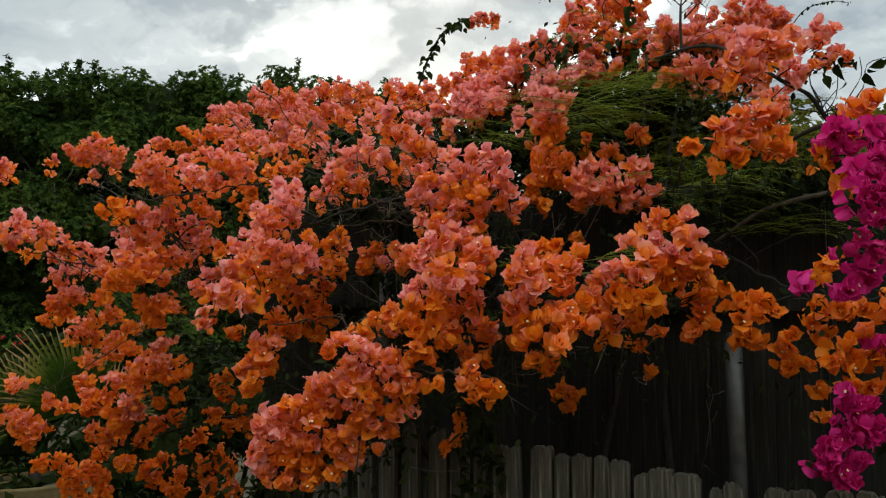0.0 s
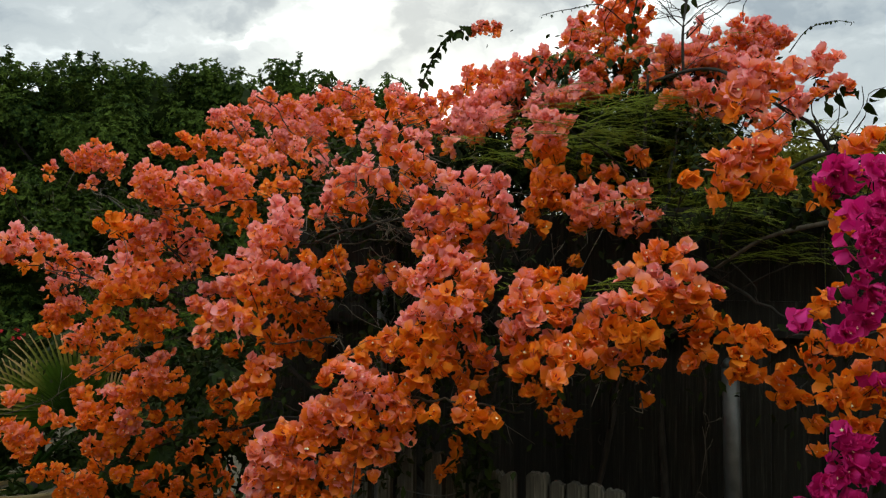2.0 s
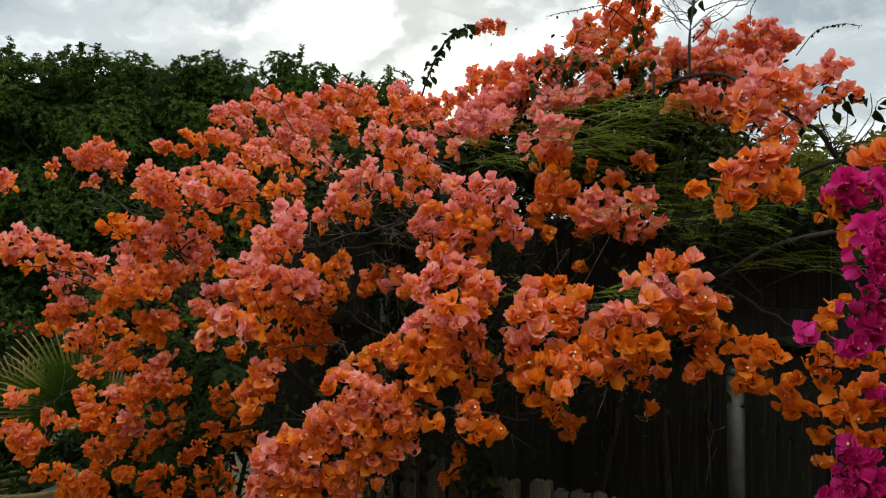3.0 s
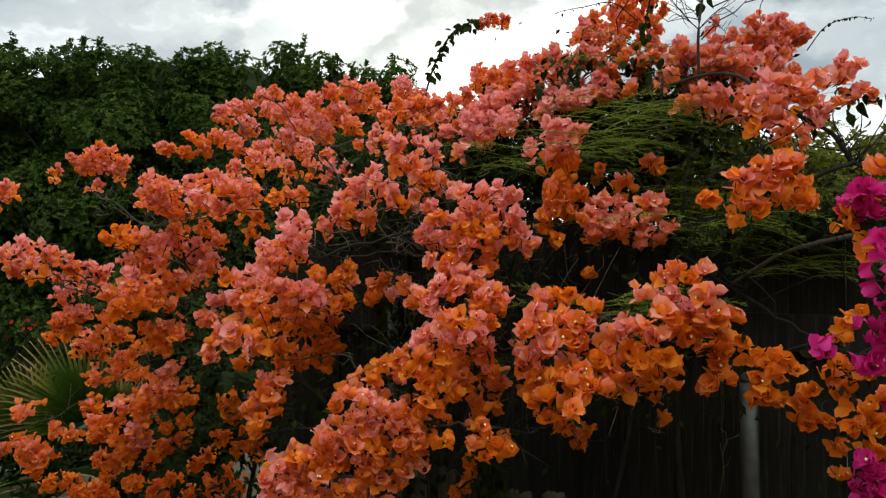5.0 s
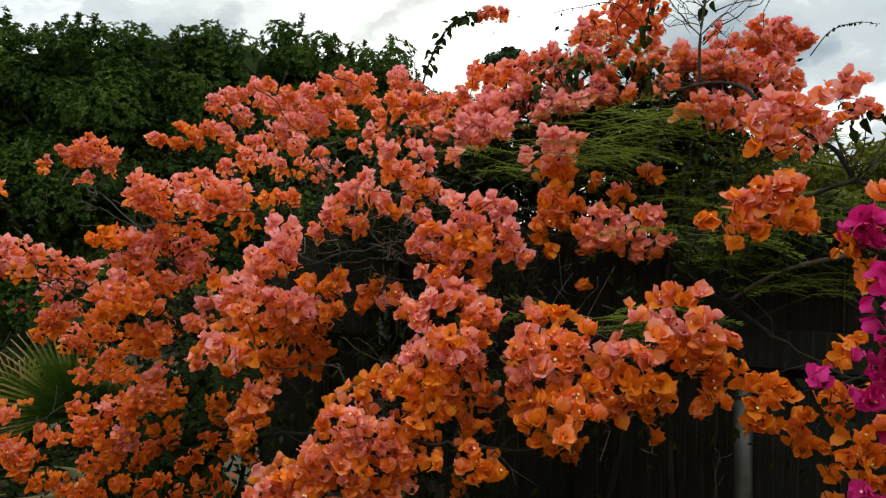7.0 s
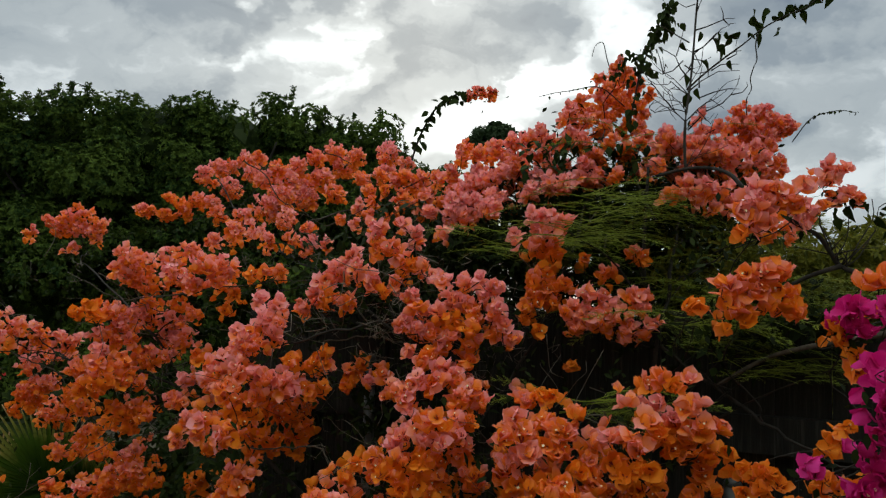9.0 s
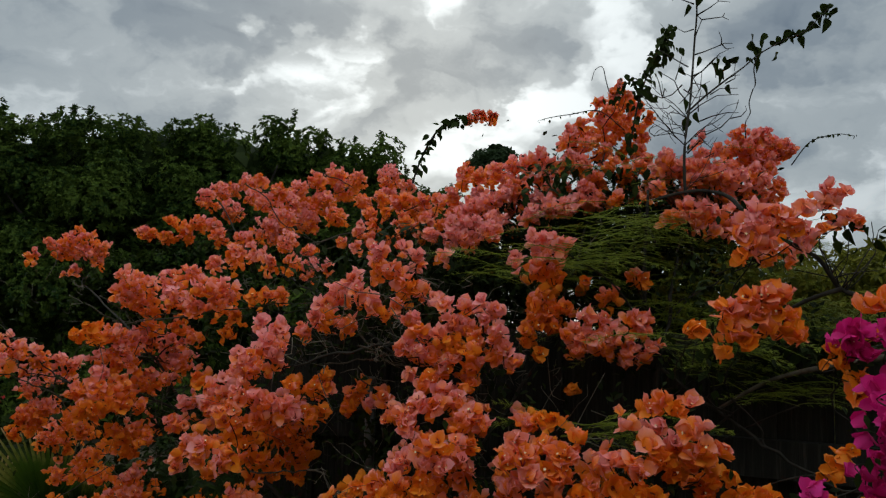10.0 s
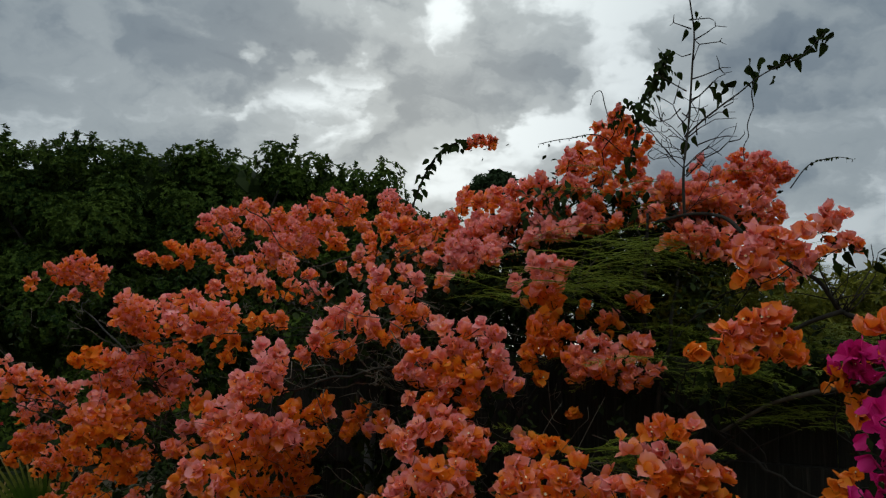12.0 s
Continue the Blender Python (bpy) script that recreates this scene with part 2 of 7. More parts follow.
M_PALM, M_PIPE, M_SOIL = palm_material(), pipe_material(), soil_material()
M_POT, M_WALL = pot_material("tan_pottery", 0.5), pot_material("unseen_wall_tan", 2.2)

# ---- building tools ----
rng = np.random.default_rng(7)


def thing(name, at, label, category, group="", kind=""):
    ob = new(name)
    ob.location = at
    return tagged(ob, label, category, group, kind)


def hang(ob, parent):
    """Make ob, built in world places, a part of parent."""
    ob.parent = parent
    p, shift = parent, Vector((0, 0, 0))
    while p:
        shift, p = shift + p.location, p.parent
    ob.matrix_parent_inverse = Matrix.Translation(-shift) if parent.type == "EMPTY" else Matrix.Identity(4)
    return ob


class Sheet:
    """Collects pieces of one mesh."""

    def __init__(self):
        self.v, self.f, self.m, self.t, self.n = [], [], [], [], 0

    def add(self, v, f, mat=0, tint=None):
        v = np.asarray(v, float)
        self.v.append(v)
        self.f.extend([tuple(i + self.n for i in q) for q in f])
        self.m.extend([mat] * len(f) if isinstance(mat, int) else mat)
        self.t.append(np.zeros(len(v)) if tint is None else np.broadcast_to(tint, (len(v),)))
        self.n += len(v)

    def mesh(self, name, mats, smooth=True):
        me = bpy.data.meshes.new(name)
        me.from_pydata(np.concatenate(self.v).tolist(), [], self.f)
        for m in mats:
            me.materials.append(m)
        me.polygons.foreach_set("material_index", np.array(self.m, dtype=np.int32))
        me.polygons.foreach_set("use_smooth", np.full(len(self.f), smooth))
        a = me.attributes.new("tint", "FLOAT", "POINT")
        a.data.foreach_set("value", np.concatenate(self.t).astype(np.float32))
        me.update()
        return me

    def part(self, name, mats, parent, label="", kind="", smooth=True):
        ob = new(name, self.mesh(name, mats, smooth))
        if parent:
            hang(ob, parent)
        return tagged(ob, label, kind=kind)


def part(name, bm, mat, parent, label=""):
    me = bpy.data.meshes.new(name)
    bm.to_mesh(me)
    bm.free()
    me.materials.append(mat)
    ob = new(name, me)
    if parent:
        hang(ob, parent)
    return tagged(ob, label)


def glide(points, steps=4):
    """A smooth line through points."""
    p = np.asarray(points, float)
    p = np.vstack([2 * p[0] - p[1], p, 2 * p[-1] - p[-2]])
    out = []
    for i in range(1, len(p) - 2):
        for s in np.linspace(0, 1, steps, endpoint=False):
            a, b, c, d = p[i - 1:i + 3]
            out.append(0.5 * (2 * b + (c - a) * s + (2 * a - 5 * b + 4 * c - d) * s * s + (3 * b - a - 3 * c + d) * s ** 3))
    out.append(p[-2])
    return np.array(out)


def tube(sheet, line, r0, r1, sides=6, mat=0, wobble=0.0):
    line = np.asarray(line, float)
    n = len(line)
    way = np.gradient(line, axis=0)
    way /= np.linalg.norm(way, axis=1)[:, None] + 1e-9
    ref = np.where(np.abs(way[:, 2:3]) > 0.9, np.array([[1.0, 0, 0]]), np.array([[0, 0, 1.0]]))
    a = np.cross(way, ref)
    a /= np.linalg.norm(a, axis=1)[:, None] + 1e-9
    b = np.cross(way, a)
    r = np.linspace(r0, r1, n) * (1 + wobble * rng.standard_normal(n))
    ang = np.linspace(0, 2 * math.pi, sides, endpoint=False)
    v = (line[:, None] + r[:, None, None] * (np.cos(ang)[None, :, None] * a[:, None] + np.sin(ang)[None, :, None] * b[:, None])).reshape(-1, 3)
    f = [(i * sides + j, i * sides + (j + 1) % sides, (i + 1) * sides + (j + 1) % sides, (i + 1) * sides + j) for i in range(n - 1) for j in range(sides)]
    f += [tuple(range(sides))[::-1], tuple((n - 1) * sides + j for j in range(sides))]
    sheet.add(v, f, mat)


def turn_to(z, spin=0.0):
    """A rotation whose third axis is z."""
    z = np.asarray(z, float)
    z = z / (np.linalg.norm(z) + 1e-9)
    x = np.cross((0.31, 0.2, 0.93) if abs(z[2]) < 0.9 else (1.0, 0.1, 0.0), z)
    x /= np.linalg.norm(x)
    y = np.cross(z, x)
    c, s = math.cos(spin), math.sin(spin)
    return np.column_stack([c * x + s * y, c * y - s * x, z])


def aim(way, up, spin=0.0):
    """A rotation whose second axis runs along way, its third axis near up."""
    y = np.asarray(way, float)
    y = y / (np.linalg.norm(y) + 1e-9)
    x = np.cross(y, up)
    x /= np.linalg.norm(x) + 1e-9
    z = np.cross(x, y)
    c, s = math.cos(spin), math.sin(spin)
    return np.column_stack([c * x + s * z, y, c * z - s * x])


def leaf_shape(long, wide, cup=0.25, droop=0.2, rows=4):
    """An ovate pointed leaf along +y, folded at its midrib."""
    v, f = [], []
    for i in range(rows + 1):
        s = i / rows
        w = wide * 0.5 * math.sin(math.pi * min(1, (s * 0.96 + 0.03) ** 0.72)) * (1 - 0.15 * s)
        z = -droop * long * s * s
        v += [(-w, s * long, z + cup * w), (0, s * long, z), (w, s * long, z + cup * w)]
    for i in range(rows):
        for j in range(2):
            a = i * 3 + j
            f.append((a, a + 1, a + 4, a + 3))
    return np.array(v), f


def bract_shape(r, long=0.038, wide=0.031, rows=5, cols=4):
    """One papery bract: ovate with a short point, folded along its midrib, the rim ruffled."""
    v, al = [], []
    ph, ruffle, own = r.uniform(0, 6.28), r.uniform(0.0014, 0.0040), r.normal(0, 0.16)
    curl, cup, fold, point = r.uniform(-0.6, 0.9), r.uniform(0.1, 0.45), r.uniform(-0.1, 0.28), r.uniform(0.0, 0.10)
    for i in range(rows + 1):
        s = 0.5 - 0.5 * math.cos(math.pi * (0.1 + 0.9 * i / rows))
        w = wide * 0.5 * max(0.08, math.sin(math.pi * min(1, s ** 0.83))) ** 0.60
        for j in range(cols + 1):
            u = math.sin((j / cols * 2 - 1) * 1.5708)
            y = long * (s + 0.09 * (1 - s) * u * u + (point - 0.13 * abs(u)) * s ** 6)
            rim = max(s ** 3, u * u * s)
            z = 0.22 * long * math.sin(s * 1.8) * curl + u * u * w * cup + abs(u) * w * fold + ruffle * rim * math.sin(ph + 9 * s + 4.2 * u)
            v.append((u * w, y, z))
            al.append(0.85 * s + 0.3 * abs(u) * s + own)
    f = [(i * (cols + 1) + j, i * (cols + 1) + j + 1, (i + 1) * (cols + 1) + j + 1, (i + 1) * (cols + 1) + j) for i in range(rows) for j in range(cols)]
    return np.array(v), f, np.array(al)


def flower_shape(seed, rows=5, cols=4):
    """Three bracts round small tubular florets; opens along +z. Returns vertices, faces, materials and along."""
    r = np.random.default_rng(seed)
    vs, fs, ms, al, n = [], [], [], [], 0
    opening = r.uniform(0.22, 1.0)
    for k in range(3):
        v, f, a = bract_shape(r, r.uniform(0.033, 0.040), r.uniform(0.030, 0.037), rows, cols)
        tip = opening + r.uniform(-0.2, 0.28)
        c, s = math.cos(math.pi / 2 - tip), math.sin(math.pi / 2 - tip)
        v = np.column_stack([v[:, 0], v[:, 1] * c - v[:, 2] * s, v[:, 1] * s + v[:, 2] * c])
        g = k * 2.094 + r.uniform(-0.2, 0.2)
        c, s = math.cos(g), math.sin(g)
        v = np.column_stack([v[:, 0] * c - v[:, 1] * s, v[:, 0] * s + v[:, 1] * c, v[:, 2]])
        vs.append(v)
        fs += [tuple(i + n for i in q) for q in f]
        ms += [0] * len(f)
        al.append(a)
        n += len(v)
    for k in range(3 if rows > 3 else 0):
        g, lean = k * 2.094 + 0.3, 0.35
        d = np.array([math.cos(g) * lean, math.sin(g) * lean, 1.0])
        d /= np.linalg.norm(d)
        top = d * r.uniform(0.015, 0.022) * (1 if k < 2 else 0.7)
        m = turn_to(d)
        foot = (m @ np.array([[0.0011 * math.cos(q), 0.0011 * math.sin(q), 0] for q in (0, 2.1, 4.2)]).T).T
        v = np.vstack([foot, foot * 1.7 + top])
        fs += [(n + i, n + (i + 1) % 3, n + 3 + (i + 1) % 3, n + 3 + i) for i in range(3)]
        ms += [2] * 3
        vs.append(v)
        al.append(np.full(6, 0.9))
        n += 6
        if k == 0 and seed % 5 in (0, 2, 3):
            ring = (m @ np.array([[(0.0022 + q % 2 * 0.0020) * math.cos(q * 0.628), (0.0022 + q % 2 * 0.0020) * math.sin(q * 0.628), 0.0004 * (q % 2)] for q in range(10)]).T).T
            vs.append(ring + top * 1.25)
            fs.append(tuple(n + i for i in range(10)))
            ms.append(1)
            al.append(np.zeros(10))
            n += 10
    return np.vstack(vs), fs, ms, np.concatenate(al)


FLOWERS = [flower_shape(s) for s in range(12)]
INNER_FLOWERS = [flower_shape(s + 50, 3, 3) for s in range(9)]

# ---- ground ----
def ground():
    s = Sheet()
    n = 40
    g = np.sign(np.linspace(-1, 1, n)) * np.abs(np.linspace(-1, 1, n)) ** 3 * 1500
    x, y = np.meshgrid(g, g)
    z = np.array([noise.noise((a * 0.35, b * 0.35, 0)) for a, b in zip(x.ravel(), y.ravel())]) * 0.04
    s.add(np.column_stack([x.ravel(), y.ravel() + 3, z]), [(i * n + j, i * n + j + 1, i * n + n + j + 1, i * n + n + j) for i in range(n - 1) for j in range(n - 1)])
    tagged(s.part("ground", [M_SOIL], None), "dry sandy soil of the garden bed and yard", "ground", kind="structure")


ground()


# ---- fences ----
def fence_line(x):
    """Depth of the low fence at x; the tall one stands behind it."""
    return 2.06 - 0.50 * x


FENCE_TURN = math.atan(-0.50)


def picket_shape(r, wide, high, thick=0.018):
    """An upright weathered picket, its flat top worn ragged and rounded at the corners."""
    s = Sheet()
    lean, slope, n = r.normal(0, 0.004), r.normal(0, 0.004), 8
    a, b = r.uniform(0.006, 0.012), r.uniform(0.006, 0.016)
    prof = [(-1, 0), (-1, 0.35), (-1, 0.7)]
    for k in range(n + 1):
        u = -1 + 2 * k / n
        drop = a * max(0, -u - 0.45) ** 2 * 3.3 + b * max(0, u - 0.45) ** 2 * 3.3
        drop += r.uniform(0.004, 0.009) if r.uniform() < 0.14 else abs(r.normal(0, 0.0014))
        prof.append((u, 1 - (drop + slope * u) / high))
    prof += [(1, 0.7), (1, 0.35), (1, 0)]
    v = [((u + (r.normal(0, 0.02) if 0.1 < h < 0.9 else 0)) * wide / 2 + lean * h, h * high) for u, h in prof]
    k = len(v)
    front = [(x, -thick / 2, z) for x, z in v]
    back = [(x, thick / 2, z) for x, z in v]
    inner = [(x * 0.975, -thick / 2 - 0.0012, z - (0.0022 if z > 0.5 else 0)) for x, z in v]
    s.add(front + back + inner, [tuple(2 * k + i for i in range(k))[::-1], tuple(k + i for i in range(k))] + [(i, (i + 1) % k, 2 * k + (i + 1) % k, 2 * k + i) for i in range(k)] + [((i + 1) % k, i, k + i, k + (i + 1) % k) for i in range(k)])
    me = s.mesh("picket", [M_PICKET], False)
    bm = bmesh.new()
    bm.from_mesh(me)
    bmesh.ops.recalc_face_normals(bm, faces=bm.faces)
    bm.to_mesh(me)
    bm.free()
    return me


def box(sheet, centre, size, turn=0.0, jitter=0.0):
    c, s = math.cos(turn), math.sin(turn)
    v = []
    for dx in (-1, 1):
        for dy in (-1, 1):
            for dz in (-1, 1):
                a, b = dx * size[0] / 2, dy * size[1] / 2
                v.append((centre[0] + a * c - b * s, centre[1] + a * s + b * c, centre[2] + dz * size[2] / 2 + (rng.normal(0, jitter) if jitter else 0)))
    sheet.add(v, [(0, 1, 3, 2), (4, 6, 7, 5), (0, 4, 5, 1), (2, 3, 7, 6), (0, 2, 6, 4), (1, 5, 7, 3)])


# place along the fence, width and height of each picket
PICKETS = [
    (-0.329, 0.034, 1.118), (-0.289, 0.037, 1.124), (-0.249, 0.033, 1.120), (-0.187, 0.050, 1.136), (-0.135, 0.039, 1.144), (-0.088, 0.034, 1.168), (-0.056, 0.029, 1.175), (-0.027, 0.024, 1.164), (0.001, 0.030, 1.165), (0.031, 0.034, 1.157), (0.064, 0.037, 1.151), (0.099, 0.040, 1.144), (0.136, 0.046, 1.139), (0.184, 0.039, 1.139), (0.215, 0.039, 1.142), (0.249, 0.039, 1.144), (0.281, 0.038, 1.130), (0.317, 0.048, 1.133), (0.356, 0.042, 1.127), (0.394, 0.049, 1.130), (0.439, 0.040, 1.103), (0.476, 0.059, 1.119), (0.529, 0.069, 1.114), (0.582, 0.030, 1.089), (0.622, 0.048, 1.100), (0.678, 0.053, 1.099), (0.733, 0.062, 1.100), (0.784, 0.059, 1.104), (0.833, 0.058, 1.107),
]


def picket_fence():
    fence = thing("picket_fence", (0.2, fence_line(0.2), 0), "low weathered grey wooden picket fence with worn ragged tops", "fence")
    r = np.random.default_rng(3)
    for h in (0.35, 0.92):
        s = Sheet()
        x0, x1 = -0.34, 1.25
        mid = (x0 + x1) / 2
        box(s, (mid, fence_line(mid) + 0.035, h), ((x1 - x0) / math.cos(FENCE_TURN), 0.035, 0.07), FENCE_TURN)
        s.part("rail", [M_PICKET], fence, smooth=False)
    for x, wide, high in PICKETS:
        ob = hang(new("picket", picket_shape(r, wide * 0.9, high)), fence)
        ob.matrix_basis = pose(x, fence_line(x) + r.normal(0, 0.002), 0, r.normal(0, 0.4), r.normal(0, 0.3), math.degrees(FENCE_TURN) + r.normal(0, 1.5))


def tall_line(x):
    return 2.53 - 0.53 * x


def board_fence():
    fence = thing("board_fence", (0.4, tall_line(0.4), 0), "tall weathered board fence with a horizontal rail, wood darkened for shade", "fence")
    turn = math.atan(-0.53)
    r = np.random.default_rng(5)
    x, step = -0.55, 0.0115
    while x < 1.9:
        wide = r.uniform(0.135, 0.15)
        s = Sheet()
        high = 1.785 + r.normal(0, 0.012)
        box(s, (0, 0, high / 2), (wide, 0.018, high), 0, 0.0)
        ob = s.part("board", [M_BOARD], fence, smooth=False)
        ob.matrix_basis = pose(x, tall_line(x) + 0.03 + step, 0, r.normal(0, 0.2), r.normal(0, 0.1), math.degrees(turn))
        x += (wide - 0.006) * math.cos(turn)
        step = -step
    for h in (0.4, 1.50):
        s = Sheet()
        x0, x1 = -0.6, 1.85
        mid = (x0 + x1) / 2
        box(s, (mid, tall_line(mid) - 0.005, h), ((x1 - x0) / math.cos(turn), 0.04, 0.09), turn)
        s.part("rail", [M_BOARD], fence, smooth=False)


def fence_post(x, y, radius, high, lean):
    post = thing("steel_post", (x, y, 0), "round galvanised steel fence post, dull grey", "post", "steel fence posts")
    s = Sheet()
    tube(s, [(x + lean * (high - h), y, h) for h in np.linspace(-0.02, high, 6)], radius, radius, 16)
    s.part("pipe", [M_PIPE], post)
    s = Sheet()
    tube(s, [(x, y, high), (x, y, high + 0.012), (x, y, high + 0.02)], radius * 1.08, radius * 0.6, 16)
    s.part("cap", [M_PIPE], post)


def light_wall():
    """Plain unseen wall behind the camera, added to block and bounce light."""
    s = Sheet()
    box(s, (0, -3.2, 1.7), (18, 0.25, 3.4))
    tagged(s.part("unseen_wall", [M_WALL], None, smooth=False), "plain tan wall behind the camera, unseen, added to shape the light", "wall", kind="structure")


light_wall()
picket_fence()
board_fence()
fence_post(0.728, 2.08, 0.0215, 1.38, 0.02)
fence_post(-0.182, 2.58, 0.016, 1.62, 0.0)


# ---- trees and plants of the background ----
def rosette_template(seed, leaves, long, wide):
    """A tuft of small folded leaves."""
    r = np.random.default_rng(seed)
    vs, fs, n = [], [], 0
    for k in range(leaves):
        g = k * 2.4 + r.uniform(-0.3, 0.3)
        l = long * r.uniform(0.7, 1.15)
        v = np.array([(0, 0, 0), (-wide / 2, l * 0.55, 0.14 * l), (0, l, -0.12 * l), (wide / 2, l * 0.55, 0.14 * l)])
        tip = r.uniform(-0.1, 0.9)
        c, s = math.cos(tip), math.sin(tip)
        v = np.column_stack([v[:, 0], v[:, 1] * c - v[:, 2] * s, v[:, 1] * s + v[:, 2] * c])
        c, s = math.cos(g), math.sin(g)
        vs.append(np.column_stack([v[:, 0] * c - v[:, 1] * s, v[:, 0] * s + v[:, 1] * c, v[:, 2]]))
        fs += [(n, n + 2, n + 1), (n, n + 3, n + 2)]
        n += 4
    return np.vstack(vs), fs


def crown(sheet, lumps, per_area, template, front_only=False, low=-0.6):
    """Leaf rosettes over the surface of many uneven lumps."""
    for cx, cy, cz, rad in lumps:
        for _ in range(int(per_area * 4 * math.pi * rad * rad)):
            d = rng.standard_normal(3)
            d /= np.linalg.norm(d)
            if d[2] < low or (front_only and d[1] > 0.12):
                continue
            q = np.array((cx, cy, cz)) + d * rad * rng.uniform(0.78, 1.08)
            v, f = template[rng.integers(len(template))]
            m = turn_to(d + np.array((0, 0, 0.6)) + 0.4 * rng.standard_normal(3), rng.uniform(0, 6.28)) * rng.uniform(0.7, 1.3)
            sheet.add(v @ m.T + q, f)


def ball_template():
    bm = bmesh.new()
    bmesh.ops.create_icosphere(bm, subdivisions=2, radius=1.0)
    v = np.array([p.co[:] for p in bm.verts])
    f = [tuple(p.index for p in q.verts) for q in bm.faces]
    bm.free()
    return v, f


BALL = ball_template()


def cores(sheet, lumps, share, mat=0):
    """The inside of the leaf clumps, with a ragged skin; dark skins paint its shade."""
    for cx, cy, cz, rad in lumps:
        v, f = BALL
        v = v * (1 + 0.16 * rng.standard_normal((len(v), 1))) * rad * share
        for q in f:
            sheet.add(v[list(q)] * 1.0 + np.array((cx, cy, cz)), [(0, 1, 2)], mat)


def hedge_tree(x, y, high, wide, seed):
    """A broad leafy tree, green down to the ground."""
    tree = thing("hedge_tree", (x, y, 0), "broad dense dark green tree, leafy to the ground", "tree", "trees of the tall hedge")
    r = np.random.default_rng(seed)
    s = Sheet()
    tube(s, glide([(x, y, -0.1), (x + 0.1, y, 0.8), (x - 0.05, y, high * 0.55), (x, y, high * 0.8)]), 0.13, 0.03, 8, 0, 0.05)
    s.part("trunk", [M_BARK], tree)
    for k in range(5):
        s = Sheet()
        g = k * 1.3
        tube(s, glide([(x, y, high * (0.2 + 0.1 * k)), (x + wide * 0.25 * math.cos(g), y + 0.5 * math.sin(g), high * (0.35 + 0.1 * k)), (x + wide * 0.45 * math.cos(g), y + 0.7 * math.sin(g), high * (0.45 + 0.1 * k))]), 0.05, 0.012, 6)
        s.part("limb", [M_BARK], tree)
    lumps = []
    for k in range(52):
        h = r.uniform(0.05, 0.95) ** 0.8
        spread = wide * 0.55 * (1 - 0.45 * max(0, h - 0.6) / 0.4)
        lumps.append((x + r.uniform(-1, 1) * spread, y + r.uniform(-1.1, 0.5), h * (high - 0.4), r.uniform(0.26, 0.54)))
    for k in range(26):
        lumps.append((x + r.uniform(-0.5, 0.5) * wide * 1.05, y + r.uniform(-0.6, 0.3), high - r.uniform(0.08, 0.6), r.uniform(0.10, 0.32)))
    s = Sheet()
    low = 0.9 if x < -5 else 2.4  # the bougainvillea hides the lower part
    crown(s, [q for q in lumps if q[2] > low], 126, HEDGE_ROSETTES, True, -0.35)
    crown(s, [q for q in lumps if q[2] <= low], 14, INNER_ROSETTES, True, -0.4)
    for k in range(16):  # sprigs stand out over the top
        q = np.array((x + r.uniform(-0.55, 0.55) * wide, y + r.uniform(-0.6, 0.2), high - r.uniform(0.05, 0.35)))
        way = np.array((r.normal(0, 0.25), r.normal(0, 0.2), 1.0)) * r.uniform(0.04, 0.07)
        for i in range(r.integers(3, 6)):
            for _ in range(3):
                v, f = HEDGE_ROSETTES[r.integers(5)]
                s.add(v @ (turn_to(way * 9 + r.normal(0, 0.5, 3), r.uniform(0, 6.28)) * r.uniform(0.7, 1.1)).T + q + way * i + r.normal(0, 0.018, 3), f)
    # near-black cores stand in for the shade between the lumps
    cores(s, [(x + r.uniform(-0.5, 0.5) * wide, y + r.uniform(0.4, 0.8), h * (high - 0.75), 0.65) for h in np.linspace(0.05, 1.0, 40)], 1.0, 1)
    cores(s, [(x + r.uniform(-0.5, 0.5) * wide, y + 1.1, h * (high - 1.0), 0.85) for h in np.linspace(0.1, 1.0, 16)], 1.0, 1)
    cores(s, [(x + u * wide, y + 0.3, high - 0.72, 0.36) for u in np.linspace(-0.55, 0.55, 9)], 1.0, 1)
    s.part("crown", [M_HEDGE, M_DEEP_SHADE], tree, kind="stuff")
    s = Sheet()
    crown(s, [(a, b + 0.1, c, d * 0.8) for a, b, c, d in lumps[:52]], 30, INNER_ROSETTES, True, -0.8)
    crown(s, [(a, b + 0.1, c - 0.06, d * 0.6) for a, b, c, d in lumps[52:]], 60, INNER_ROSETTES, True, -0.8)
    s.part("inner_foliage", [M_HEDGE], tree, kind="stuff")


INNER_ROSETTES = [rosette_template(s + 40, 8, 0.11, 0.05) for s in range(3)]
HEDGE_ROSETTES = [rosette_template(s, 7, 0.062, 0.029) for s in range(5)]
for i, (hx, hy, hz, hw) in enumerate([(-8.6, 13.0, 4.85, 2.6), (-7.1, 13.1, 4.75, 2.4), (-5.7, 12.8, 4.95, 2.4), (-4.3, 13.2, 4.8, 2.3), (-3.0, 13.5, 5.1, 2.2), (-1.8, 14.0, 4.95, 1.8), (-1.0, 14.2, 4.5, 1.2), (-0.4, 14.4, 4.1, 1.2)]):
    hedge_tree(hx, hy, hz, hw, 20 + i)


